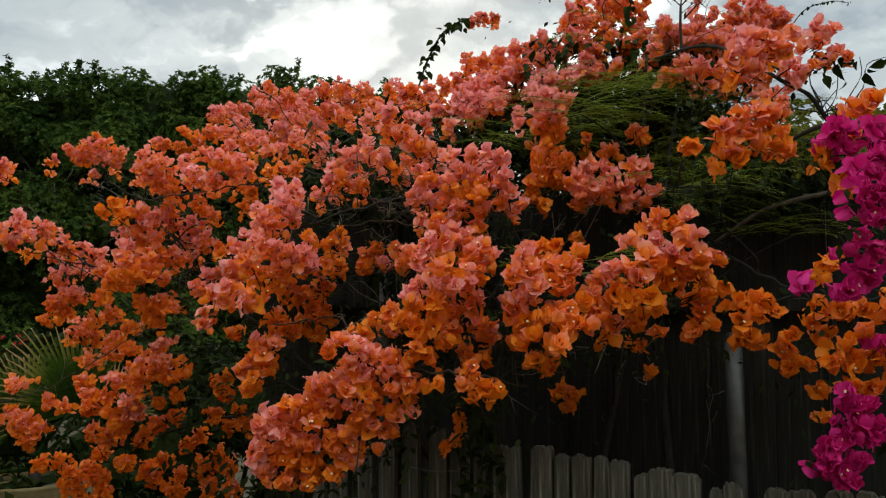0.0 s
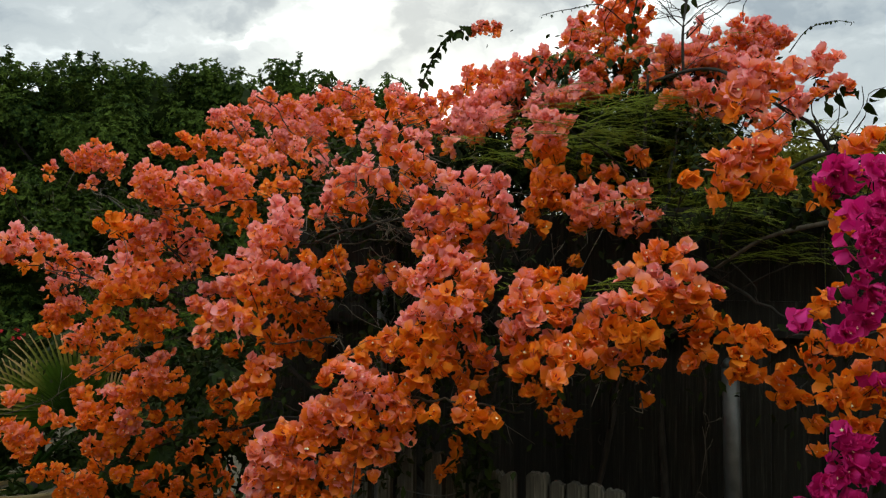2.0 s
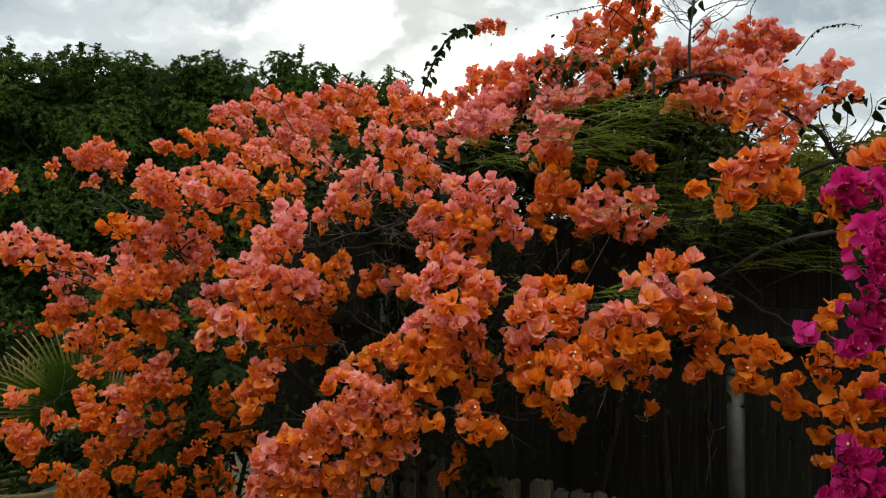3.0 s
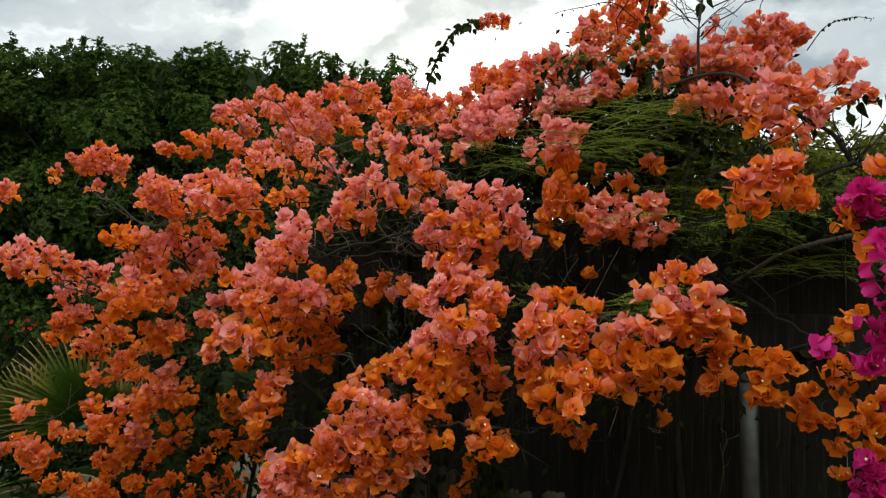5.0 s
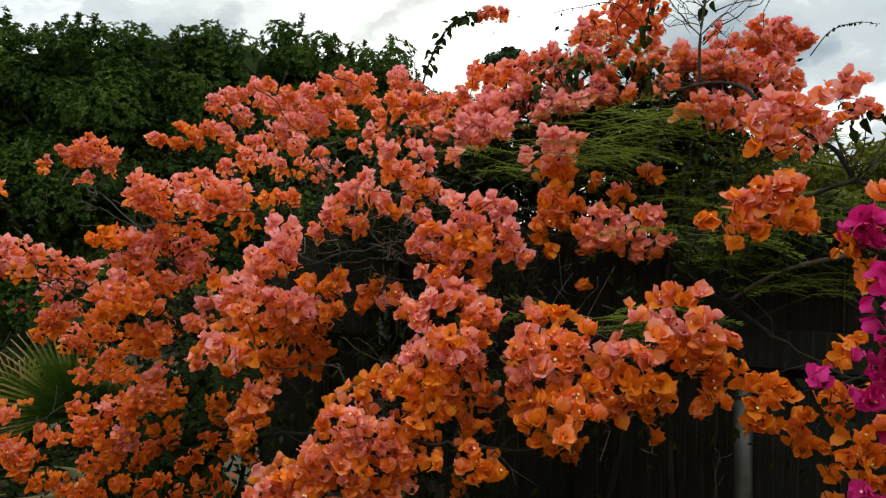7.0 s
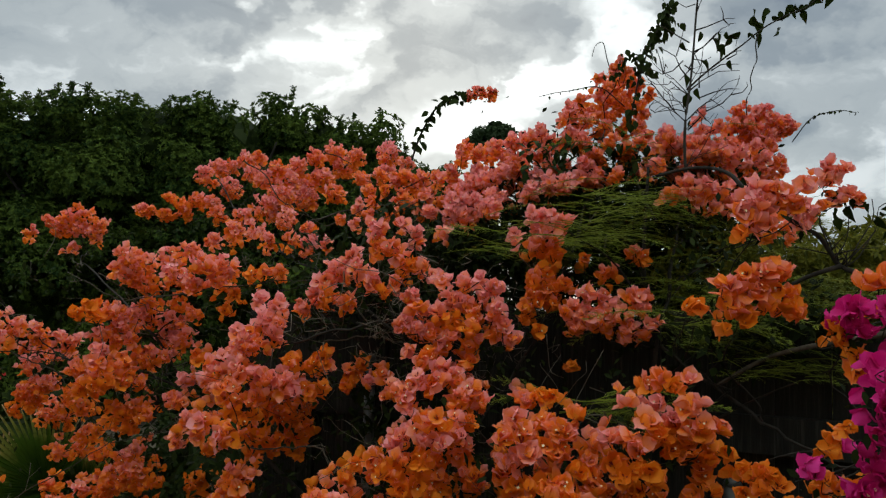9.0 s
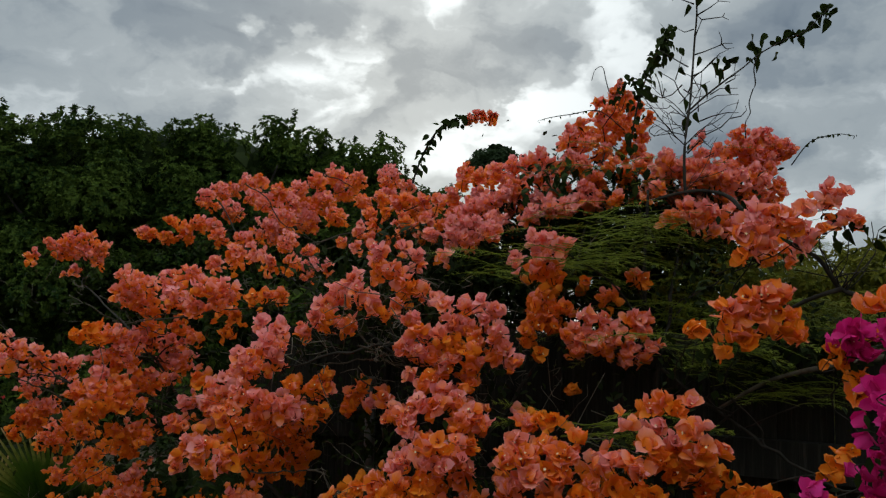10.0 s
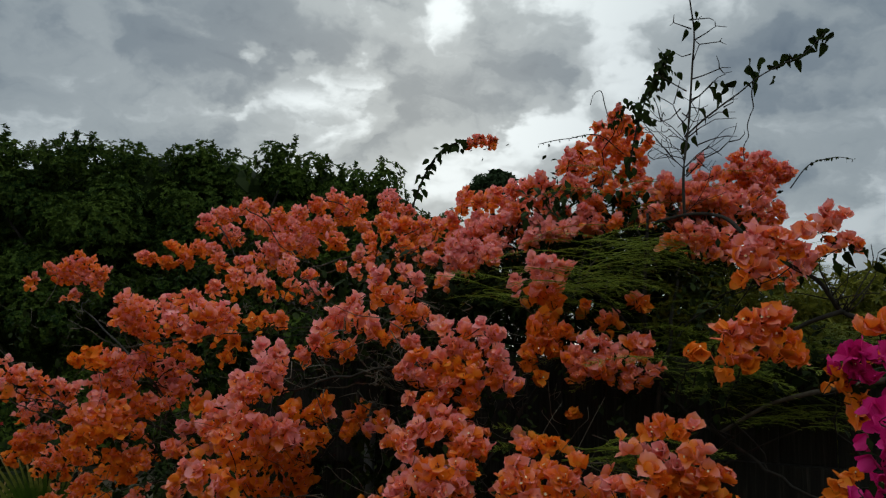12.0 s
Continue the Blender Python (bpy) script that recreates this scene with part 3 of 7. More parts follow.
def far_tree(x, y, high, wide):
    tree = thing("far_tree", (x, y, 0), "tall dark tree with a small rounded crown, far behind", "tree")
    s = Sheet()
    tube(s, glide([(x, y, -0.2), (x + 0.2, y, 3), (x, y, 6), (x, y, high - 0.5)]), 0.22, 0.05, 8)
    s.part("trunk", [M_BARK], tree)
    s = Sheet()
    r = np.random.default_rng(9)
    lumps = [(x + r.normal(0, wide * 0.22), y + r.normal(0, 0.3), high - 0.35 - abs(r.normal(0, 0.45)) , r.uniform(0.2, 0.38)) for _ in range(22)]
    crown(s, lumps, 45, [rosette_template(k, 6, 0.16, 0.07) for k in range(3)])
    cores(s, lumps, 0.8)
    s.part("crown", [M_FAR], tree, kind="stuff")


far_tree(2.0, 30.0, 8.75, 1.9)


def side_bush(x, y, high, wide, size=1.0, words="bright yellow-green leafy bush behind the fence"):
    bush = thing("leafy_bush", (x, y, 0), words, "bush")
    s = Sheet()
    for k in range(4):
        tube(s, glide([(x, y, 0), (x + (0.15 * k - 0.2) * size, y, high * 0.5), (x + (0.35 * k - 0.5) * size, y, high * 0.85)]), 0.03, 0.008, 6)
    s.part("stem", [M_BARK], bush)
    r = np.random.default_rng(11)
    s = Sheet()
    crown(s, [(x + r.uniform(-1, 1) * wide / 2, y + r.uniform(-0.4, 0.4) * size, r.uniform(0.2, 1) ** (1 if size == 1 else 0.35) * (high - 0.3 * size), r.uniform(0.22, 0.42) * size) for _ in range(30 if size == 1 else 110)], (170 if size == 1 else 75 / size ** 2.1), [rosette_template(k, 6, 0.045 if size == 1 else 0.028, 0.019 if size == 1 else 0.011) for k in range(3)])
    s.part("crown", [M_YELLOWGREEN if size == 1 else M_OLIVE], bush, kind="stuff")


side_bush(3.3, 6.4, 2.35, 2.2)
side_bush(1.18, 2.68, 2.13, 0.85, 0.42, "olive green small-leaved bush growing over the board fence")


def red_shrub(x, y):
    shrub = thing("red_flowering_shrub", (x, y, 0), "low shrub with deep red flowers by the hedge", "shrub")
    r = np.random.default_rng(12)
    lumps = [(x + r.uniform(-0.6, 0.6), y + r.uniform(-0.3, 0.3), r.uniform(0.15, 0.95), r.uniform(0.15, 0.28)) for _ in range(18)]
    for k in range(3):
        s = Sheet()
        tube(s, glide([(x, y, 0), (x + 0.2 * (k - 1), y, 0.4), (x + 0.4 * (k - 1), y, 0.8)]), 0.02, 0.008, 5)
        s.part("stem", [M_BARK], shrub)
    s = Sheet()
    crown(s, lumps, 110, [rosette_template(k, 6, 0.04, 0.02) for k in range(3)])
    s.part("foliage", [M_DEEP_SHADE], shrub, kind="stuff")
    s = Sheet()
    crown(s, [(a, b - 0.05, c + 0.06, d) for a, b, c, d in lumps[::2]], 22, [rosette_template(k + 7, 7, 0.026, 0.02) for k in range(3)])
    s.part("blossoms", [M_RED], shrub, kind="stuff")


red_shrub(-4.6, 8.0)


def fan_palm(x, y):
    palm = thing("fan_palm", (x, y, 0), "low fan palm with stiff green pleated leaves", "palm")
    s = Sheet()
    tube(s, [(x, y, 0.66), (x, y, 0.72), (x + 0.01, y, 0.80)], 0.035, 0.025, 10, 0, 0.08)
    s.part("trunk", [M_BARK], palm)
    r = np.random.default_rng(14)
    leaves = [((-1.49, 3.40, 1.02), 124, 0.42, 0.0), ((-1.70, 3.44, 0.98), 142, 0.36, 0.3), ((-1.40, 3.5, 0.98), 80, 0.26, 0.1), ((-1.92, 3.02, 0.70), 14, 0.42, 0.2)]
    for hub, facing, long, tilt in leaves:
        hub = np.array(hub)
        s = Sheet()
        tube(s, glide([(x, y, 0.8), ((x + hub[0]) / 2, (y + hub[1]) / 2 - 0.02, 0.45 + hub[2] * 0.5), tuple(hub)]), 0.010, 0.006, 6)
        stalk = s.part("leaf_stalk", [M_PALM], palm)
        s = Sheet()
        for k in range(34):
            g = math.radians(facing + (k - 16.5) * 4.2)
            l = long * (1 - 0.25 * abs(k - 16.5) / 16.5) * r.uniform(0.94, 1.05)
            d = np.array([math.cos(g), 0.25 * math.sin(g + tilt) - 0.25, math.sin(g)])
            d /= np.linalg.norm(d)
            side = np.cross(d, (0, -1, 0))
            side /= np.linalg.norm(side) + 1e-9
            v, f = [], []
            for i, (u, w) in enumerate([(0.0, 0.003), (0.3, 0.0105), (0.55, 0.0085), (0.82, 0.0040), (1.0, 0.0006)]):
                p = hub + d * l * u + np.array((0, 0, -0.10 * l * u ** 3))
                v += [p - side * w, p + np.array((0, 0.008, 0)), p + side * w]
            for i in range(4):
                f += [(i * 3, i * 3 + 1, i * 3 + 4, i * 3 + 3), (i * 3 + 1, i * 3 + 2, i * 3 + 5, i * 3 + 4)]
            s.add(v, f, 0, np.repeat((0.0, 0.25, 0.5, 0.8, 1.0), 3) + r.normal(0, 0.08))
        s.part("fan_leaf", [M_PALM], palm)


def planter(x, y, rim):
    """A bellied tan pot, open at the top and filled with soil."""
    pot = thing("planter_pot", (x, y, 0), "large rounded tan planter pot under the fan palm", "pot")
    rings = [(0.0, 0.17), (0.02, 0.19), (0.3, 0.25), (0.5, 0.27), (0.66, 0.255), (0.74, 0.225), (rim - 0.03, 0.225), (rim - 0.008, 0.235), (rim, 0.228), (rim, 0.205), (rim - 0.08, 0.20)]
    n = 36
    v = [(x + r * math.cos(k * 2 * math.pi / n), y + r * math.sin(k * 2 * math.pi / n), h) for h, r in rings for k in range(n)]
    f = [(i * n + k, i * n + (k + 1) % n, (i + 1) * n + (k + 1) % n, (i + 1) * n + k) for i in range(len(rings) - 1) for k in range(n)]
    s = Sheet()
    s.add(v, f + [tuple(range(n))[::-1]])
    s.part("body", [M_POT], pot)
    s = Sheet()
    s.add([(x + 0.205 * math.cos(k * 2 * math.pi / n), y + 0.205 * math.sin(k * 2 * math.pi / n), rim - 0.04 + 0.004 * math.sin(k * 5)) for k in range(n)], [tuple(range(n))])
    s.part("soil", [M_SOIL], pot)


def dark_shrub(x, y, high, wide, mat=M_HEDGE, words="low shrub between the palm and the hedge, coloured dark for shade"):
    shrub = thing("shade_dark_shrub", (x, y, 0), words, "shrub")
    r = np.random.default_rng(15)
    for k in range(4):
        s = Sheet()
        tube(s, glide([(x, y, 0), (x + 0.2 * k - 0.3, y, high * 0.4), (x + 0.35 * k - 0.5, y, high * 0.75)]), 0.02, 0.006, 5)
        s.part("stem", [M_BARK], shrub)
    lumps = [(x + r.uniform(-1, 1) * wide / 2, y + r.uniform(-0.3, 0.3), r.uniform(0.1, 1) * (high - 0.2), r.uniform(0.18, 0.3)) for _ in range(34)]
    s = Sheet()
    crown(s, lumps, 85, [rosette_template(k, 6, 0.06, 0.026) for k in range(3)])
    cores(s, lumps, 0.72)
    s.part("foliage", [mat], shrub, kind="stuff")


planter(-1.64, 3.32, 0.77)
fan_palm(-1.64, 3.34)
# shrubs as dark filling for the black gaps, shade painted in their leaves
dark_shrub(-2.9, 5.2, 1.0, 2.4, M_DEEP_SHADE)
dark_shrub(-1.15, 4.4, 1.35, 1.8, M_DEEP_SHADE, "shrub added behind the orange flowers, coloured very dark for shade")
dark_shrub(-2.12, 3.12, 0.88, 0.95, M_DEEP_SHADE, "low shrub beside the planter pot, coloured very dark for shade")


# ---- the bougainvilleas ----
ORANGE_BASE, MAGENTA_BASE = (0.25, 2.16, 0), (1.15, 1.62, 0)
orange = thing("orange_bougainvillea", ORANGE_BASE, "sprawling bougainvillea covered in orange and salmon pink bracts", "shrub")
magenta = thing("magenta_bougainvillea", MAGENTA_BASE, "bougainvillea shoots with deep magenta bracts hanging down", "shrub")

MAIN_BOUGHS = [
    [(0.25, 2.16, -0.05), (0.2, 2.2, 0.8), (0.05, 2.25, 1.35), (-0.08, 2.3, 1.7), (-0.15, 2.35, 1.85)],
    [(0.2, 2.2, 0.8), (-0.3, 2.45, 1.2), (-0.75, 2.68, 1.5), (-1.2, 2.75, 1.6)],
    [(-0.08, 2.3, 1.7), (-0.4, 2.8, 1.9), (-0.8, 3.6, 2.1), (-1.1, 4.2, 2.4)],
    [(-0.08, 2.3, 1.7), (-0.1, 3.0, 2.0), (-0.35, 3.9, 2.3), (-0.4, 4.5, 2.5)],
    [(0.05, 2.25, 1.35), (0.3, 2.35, 1.75), (0.45, 2.55, 2.1), (0.55, 2.75, 2.4)],
]
SIDE_BOUGHS = [
    [(0.24, 2.17, 0.3), (0.45, 2.2, 1.2), (0.58, 2.2, 1.7), (0.66, 2.36, 1.95), (0.74, 2.5, 2.12)],
    [(0.2, 2.2, 0.8), (-0.1, 2.15, 1.15), (-0.2, 1.95, 1.27), (-0.3, 1.85, 1.2)],
    [(0.45, 2.2, 1.2), (0.42, 2.02, 1.36), (0.36, 1.92, 1.42), (0.28, 1.88, 1.44)],
    [(0.58, 2.17, 1.7), (0.74, 2.0, 1.56), (0.85, 1.82, 1.48), (0.95, 1.7, 1.5)],
    [(-0.3, 2.45, 1.2), (-0.7, 2.7, 1.1), (-1.1, 2.72, 1.0)],
    [(-0.75, 2.68, 1.5), (-0.9, 2.7, 1.7), (-1.3, 3.2, 1.9)],
    [(0.3, 2.35, 1.75), (0.1, 2.25, 1.75), (-0.1, 2.15, 1.75), (-0.35, 2.2, 1.68)],
]
NODES = []
for path in MAIN_BOUGHS + SIDE_BOUGHS:
    s = Sheet()
    line = glide(path, 7)
    line[1:-1] += rng.normal(0, 0.004, (len(line) - 2, 3))
    thick = 0.009 if path[0][2] < 0.9 else 0.0045
    tube(s, line, thick, 0.0028, 8, 0, 0.08)
    s.part("branch", [M_BARK], orange)
    NODES.extend(line[line[:, 2] > 0.9])
NODES = np.array(NODES)
MAG_LIMB = glide([(1.15, 1.62, -0.05), (1.14, 1.64, 0.8), (1.1, 1.7, 1.4), (1.06, 1.72, 1.72), (1.0, 1.72, 1.85)], 6)
s = Sheet()
tube(s, MAG_LIMB, 0.014, 0.005, 8, 0, 0.08)
s.part("branch", [M_BARK], magenta)

LEAVES = [leaf_shape(0.033, 0.020, 0.2, 0.25), leaf_shape(0.027, 0.016, 0.35, 0.4), leaf_shape(0.038, 0.022, 0.1, 0.15)]
SMALL_LEAVES = [leaf_shape(0.033, 0.020, 0.2, 0.25, 2), leaf_shape(0.027, 0.016, 0.35, 0.4, 2), leaf_shape(0.038, 0.022, 0.1, 0.15, 2)]
FACES_OUT = np.array((0.0, -0.5, 0.75))
fine_twigs, foliage, mag_foliage, inner_orange, inner_magenta, single = Sheet(), Sheet(), Sheet(), Sheet(), Sheet(), [0]
TINTED = {}


def flower_mesh(kind, level, mat):
    """One flower mesh for each shape and shade, shared by the single flowers."""
    key = (mat.name, kind, level)
    if key not in TINTED:
        v, f, ms, al = FLOWERS[kind]
        s = Sheet()
        s.add(v, f, ms, level / 5 + 0.6 * (al - 0.6))
        TINTED[key] = s.mesh("flower", [mat, M_STAR, M_TUBE])
    return TINTED[key]


def scatter_leaves(sheet, at, count, spread, lo=0.7, hi=1.15):
    for _ in range(count):
        q = at + rng.standard_normal(3) * spread
        v, f = SMALL_LEAVES[rng.integers(3)]
        way = rng.standard_normal(3) + np.array((0, -0.5, -0.2))
        m = aim(way, (0.2 * rng.standard_normal(), -0.3, 1.0), rng.normal(0, 0.5)) * rng.uniform(lo, hi)
        sheet.add(v @ m.T + q, f)


def cluster(heads, plant, mat, nodes, leaves, inner, dense=1.0, size=1.0):
    """A cluster of flowers on one stalk: heads are (x, y, z, radius, fade)."""
    spots = np.array([h[:3] for h in heads])
    mid = spots.mean(axis=0) + np.array((0, 0.05, -0.03))
    near = nodes[np.argmin(np.linalg.norm(nodes - mid, axis=1))]
    twigs = Sheet()
    bend = near * 0.35 + mid * 0.65 + np.array((rng.normal(0, 0.03), 0.12, -0.02))
    if np.linalg.norm(near - mid) > 0.02 and mid[2] < 2.6:  # the highest head sits on its own shoot
        line = glide([near, near * 0.7 + bend * 0.3 + rng.normal(0, 0.02, 3), bend, mid], 4)
        line[1:-1] += rng.normal(0, 0.004, (len(line) - 2, 3))
        tube(twigs, line, 0.0024, 0.0014, 5, 0, 0.06)
    loose, joints = [], [mid]
    for x, y, z, r, fade in sorted(heads, key=lambda h: np.linalg.norm(np.array(h[:3]) - mid)):
        at = np.array((x, y, z))
        # each head branches off the nearest part of the stalk that stands already
        off = joints[int(np.argmin([np.linalg.norm(q - at) for q in joints]))]
        tip = at + np.array((0, 0.02, -0.01))
        knee = (off + tip) / 2 + rng.normal(0, 0.010, 3) + np.array((0, 0.03, -0.012))
        tube(twigs, glide([off, knee, tip], 3), 0.0014, 0.0009, 4, 0)
        joints += [knee, tip]
        far = 1.0 if y < 2.45 else 0.84
        count = max(2, int(round(dense / far ** 2 * 3.4 * (r / 0.0235) ** 1.8)))
        near_eye = y < 1.8 and x > 0.12
        deep_in = count if z > 2.15 else -2 * count // 3 if near_eye else 0
        for k in range(2 * count + 1 + deep_in + (2 if x < 0.45 and 1.2 < z < 2.05 else 0)):
            off = rng.standard_normal(3)
            off *= rng.uniform(0.2, 1) ** 0.5 * max(0.006, r - 0.012) / (np.linalg.norm(off) + 1e-9)
            if k >= count:  # flowers further in
                off = off * 1.12 + np.array((0.0, rng.uniform(0.0, 0.16 if k % 3 == 0 and deep_in > 0 else 0.08), -0.006))
                if x < 0.45 and 1.2 < z < 2.05 and k % 2:
                    off = off + np.array((0.06 * x, rng.uniform(0.08, 0.22), rng.normal(-0.005, 0.01)))
                off[1] = min(off[1], max(0.04, tall_line(x) - 0.1 - y)) if z < 1.9 and x > -0.6 else off[1]
            way = FACES_OUT + 0.62 * rng.standard_normal(3) + off * 9
            if fade < 0.12:
                way[2] -= 0.35
            sc = size * far * rng.uniform(0.54, 0.82) * (1.2 if near_eye else 1.0)
            kind, shade = int(rng.integers(len(FLOWERS))), float(np.clip(fade + 0.04 + rng.normal(0, 0.17) + off[2] * 9, 0, 1))
            m = turn_to(way, rng.uniform(0, 6.28))
            foot = at + off - m[:, 2] * 0.011
            if k < count:
                loose.append((kind, round(shade * 5), m, foot, sc))
            else:
                v, f, ms, al = INNER_FLOWERS[kind % 9]
                inner.add(v @ (m * sc).T + foot, f, ms, shade * 0.9 + 0.6 * (al - 0.6))
        scatter_leaves(leaves, at + np.array((0, 0.06, -0.03)), 2, np.array((0.015, 0.012, 0.012)) + r * 0.3, 0.5, 0.85)
    label = "fresh orange papery bracts" if np.mean([h[4] for h in heads]) < 0.25 else "orange bracts faded to salmon pink"
    if mat is M_MAGENTA:
        label = "vivid magenta papery bracts"
    ob = twigs.part("flower_stalk", [M_BARK], plant, label)
    for kind, level, m, foot, sc in loose:
        o = new("flower", flower_mesh(kind, level, mat))
        o.parent = ob
        o.matrix_basis = Matrix.LocRotScale(Vector(foot), Matrix(m.tolist()).to_quaternion(), (sc, sc, sc))
        single[0] += 1


def orange_heads(heads):
    cluster(heads, orange, M_ORANGE, NODES, foliage, inner_orange)
    for x, y, z, r, fade in heads:
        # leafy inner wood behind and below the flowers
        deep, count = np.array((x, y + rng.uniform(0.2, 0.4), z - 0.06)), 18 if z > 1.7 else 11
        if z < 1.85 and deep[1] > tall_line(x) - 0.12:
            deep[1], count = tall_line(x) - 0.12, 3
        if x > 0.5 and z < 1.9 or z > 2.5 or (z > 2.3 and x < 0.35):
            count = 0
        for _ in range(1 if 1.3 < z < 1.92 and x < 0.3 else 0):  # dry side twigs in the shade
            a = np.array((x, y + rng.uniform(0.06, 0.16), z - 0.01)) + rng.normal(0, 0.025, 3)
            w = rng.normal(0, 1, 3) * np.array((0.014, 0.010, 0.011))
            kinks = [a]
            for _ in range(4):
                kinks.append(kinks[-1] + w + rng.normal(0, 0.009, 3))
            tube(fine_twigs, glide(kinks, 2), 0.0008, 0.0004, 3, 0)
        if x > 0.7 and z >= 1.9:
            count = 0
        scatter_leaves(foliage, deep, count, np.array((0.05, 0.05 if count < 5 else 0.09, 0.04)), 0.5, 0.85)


def magenta_heads(heads):
    cluster(heads, magenta, M_MAGENTA, MAG_LIMB, mag_foliage, inner_magenta, 1.9, 0.98)


orange_heads([(-1.160, 4.16, 2.412, 0.063, 0.68), (-1.201, 4.58, 2.529, 0.063, 0.68), (-1.115, 4.55, 2.540, 0.044, 0.68), (-0.912, 4.00, 2.477, 0.060, 0.68), (-0.777, 3.61, 2.420, 0.035, 0.58), (-0.865, 3.87, 2.384, 0.053, 0.68), (-0.715, 3.47, 2.304, 0.048, 0.68), (-1.039, 4.20, 2.364, 0.063, 0.63), (-0.737, 3.22, 2.117, 0.048, 0.68), (-0.835, 3.21, 2.115, 0.044, 0.38), (-0.696, 2.65, 1.978, 0.033, 0.78), (-0.680, 2.85, 2.017, 0.049, 0.48), (-0.970, 3.62, 2.219, 0.040, 0.58)])
orange_heads([(-0.671, 3.48, 2.355, 0.043, 0.48), (-0.631, 3.74, 2.406, 0.056, 0.68), (-0.665, 3.65, 2.330, 0.063, 0.68), (-0.562, 3.87, 2.472, 0.053, 0.48), (-0.519, 4.17, 2.556, 0.063, 0.53), (-0.407, 4.06, 2.518, 0.056, 0.48), (-0.477, 4.19, 2.489, 0.072, 0.58), (-0.531, 3.86, 2.377, 0.066, 0.53), (-0.633, 4.01, 2.362, 0.069, 0.68), (-0.431, 3.50, 2.254, 0.053, 0.38), (-0.321, 3.60, 2.338, 0.044, 0.48)])
orange_heads([(-0.261, 4.43, 2.605, 0.076, 0.68), (-0.270, 4.36, 2.483, 0.075, 0.63), (-0.146, 3.85, 2.447, 0.048, 0.68), (-0.050, 2.94, 2.245, 0.036, 0.58), (0.001, 2.71, 2.205, 0.030, 0.58), (-0.035, 2.70, 2.145, 0.033, 0.78), (-0.234, 2.47, 2.026, 0.024, 0.68), (-0.313, 2.79, 2.072, 0.027, 0.48)])
orange_heads([(-0.641, 3.46, 2.232, 0.066, 0.68), (-0.606, 3.85, 2.278, 0.066, 0.68), (-0.703, 3.42, 2.176, 0.066, 0.68), (-0.563, 3.17, 2.102, 0.057, 0.63), (-0.660, 3.07, 2.052, 0.051, 0.68), (-0.560, 2.83, 1.997, 0.039, 0.58), (-0.424, 2.83, 2.039, 0.039, 0.58), (-0.472, 2.78, 2.000, 0.042, 0.48), (-0.345, 2.68, 1.979, 0.026, 0.78)])
orange_heads([(-1.182, 3.70, 2.242, 0.030, 0.28), (-1.130, 3.70, 2.217, 0.036, 0.28), (-1.054, 3.70, 2.231, 0.046, 0.38), (-1.192, 3.70, 2.165, 0.041, 0.28), (-1.116, 3.70, 2.174, 0.036, 0.28), (-1.294, 3.70, 2.181, 0.041, 0.48), (-1.256, 3.70, 2.184, 0.025, 0.48)])
orange_heads([(-1.530, 3.33, 2.084, 0.037, 0.58), (-1.450, 3.33, 2.101, 0.046, 0.63), (-1.382, 3.33, 2.109, 0.041, 0.48), (-1.335, 3.33, 2.080, 0.046, 0.58), (-1.403, 3.33, 2.056, 0.046, 0.68), (-1.483, 3.33, 2.054, 0.046, 0.58), (-1.345, 3.33, 2.034, 0.034, 0.48), (-1.597, 3.33, 2.041, 0.034, 0.48), (-1.423, 3.33, 1.986, 0.027, 0.58), (-1.417, 3.33, 2.148, 0.021, 0.48)])
orange_heads([(-1.396, 2.60, 1.904, 0.032, 0.50), (-1.431, 2.60, 1.886, 0.039, 0.60)])
orange_heads([(-0.891, 2.49, 1.915, 0.048, 0.60), (-0.927, 2.49, 1.873, 0.041, 0.60), (-0.849, 2.49, 1.882, 0.048, 0.55), (-0.881, 2.49, 1.847, 0.041, 0.60), (-0.832, 2.65, 1.912, 0.045, 0.60), (-0.748, 2.58, 1.930, 0.044, 0.50), (-0.761, 2.51, 1.861, 0.048, 0.80), (-0.642, 2.39, 1.890, 0.046, 0.60), (-0.601, 2.46, 1.891, 0.047, 0.65), (-0.613, 2.41, 1.851, 0.041, 0.60), (-0.679, 2.41, 1.834, 0.041, 0.60), (-0.842, 2.53, 1.826, 0.043, 0.50)])
orange_heads([(-0.962, 2.40, 1.762, 0.033, 0.00), (-0.994, 2.40, 1.740, 0.026, 0.00), (-0.948, 2.40, 1.737, 0.026, 0.00)])
orange_heads([(-0.595, 2.51, 1.811, 0.038, 0.30), (-0.595, 2.45, 1.763, 0.027, 0.10), (-0.526, 2.46, 1.867, 0.025, 0.10), (-0.486, 2.47, 1.878, 0.020, 0.50), (-0.452, 2.47, 1.878, 0.030, 0.40), (-0.413, 2.77, 1.981, 0.042, 0.88)])
orange_heads([(-0.450, 2.22, 1.788, 0.030, 0.90), (-0.401, 2.21, 1.779, 0.033, 0.90), (-0.431, 2.17, 1.739, 0.039, 0.80), (-0.395, 2.18, 1.732, 0.033, 0.70), (-0.460, 2.10, 1.704, 0.038, 0.80), (-0.435, 2.09, 1.683, 0.032, 0.40), (-0.400, 2.17, 1.702, 0.033, 0.80), (-0.456, 2.09, 1.668, 0.029, 0.70)])
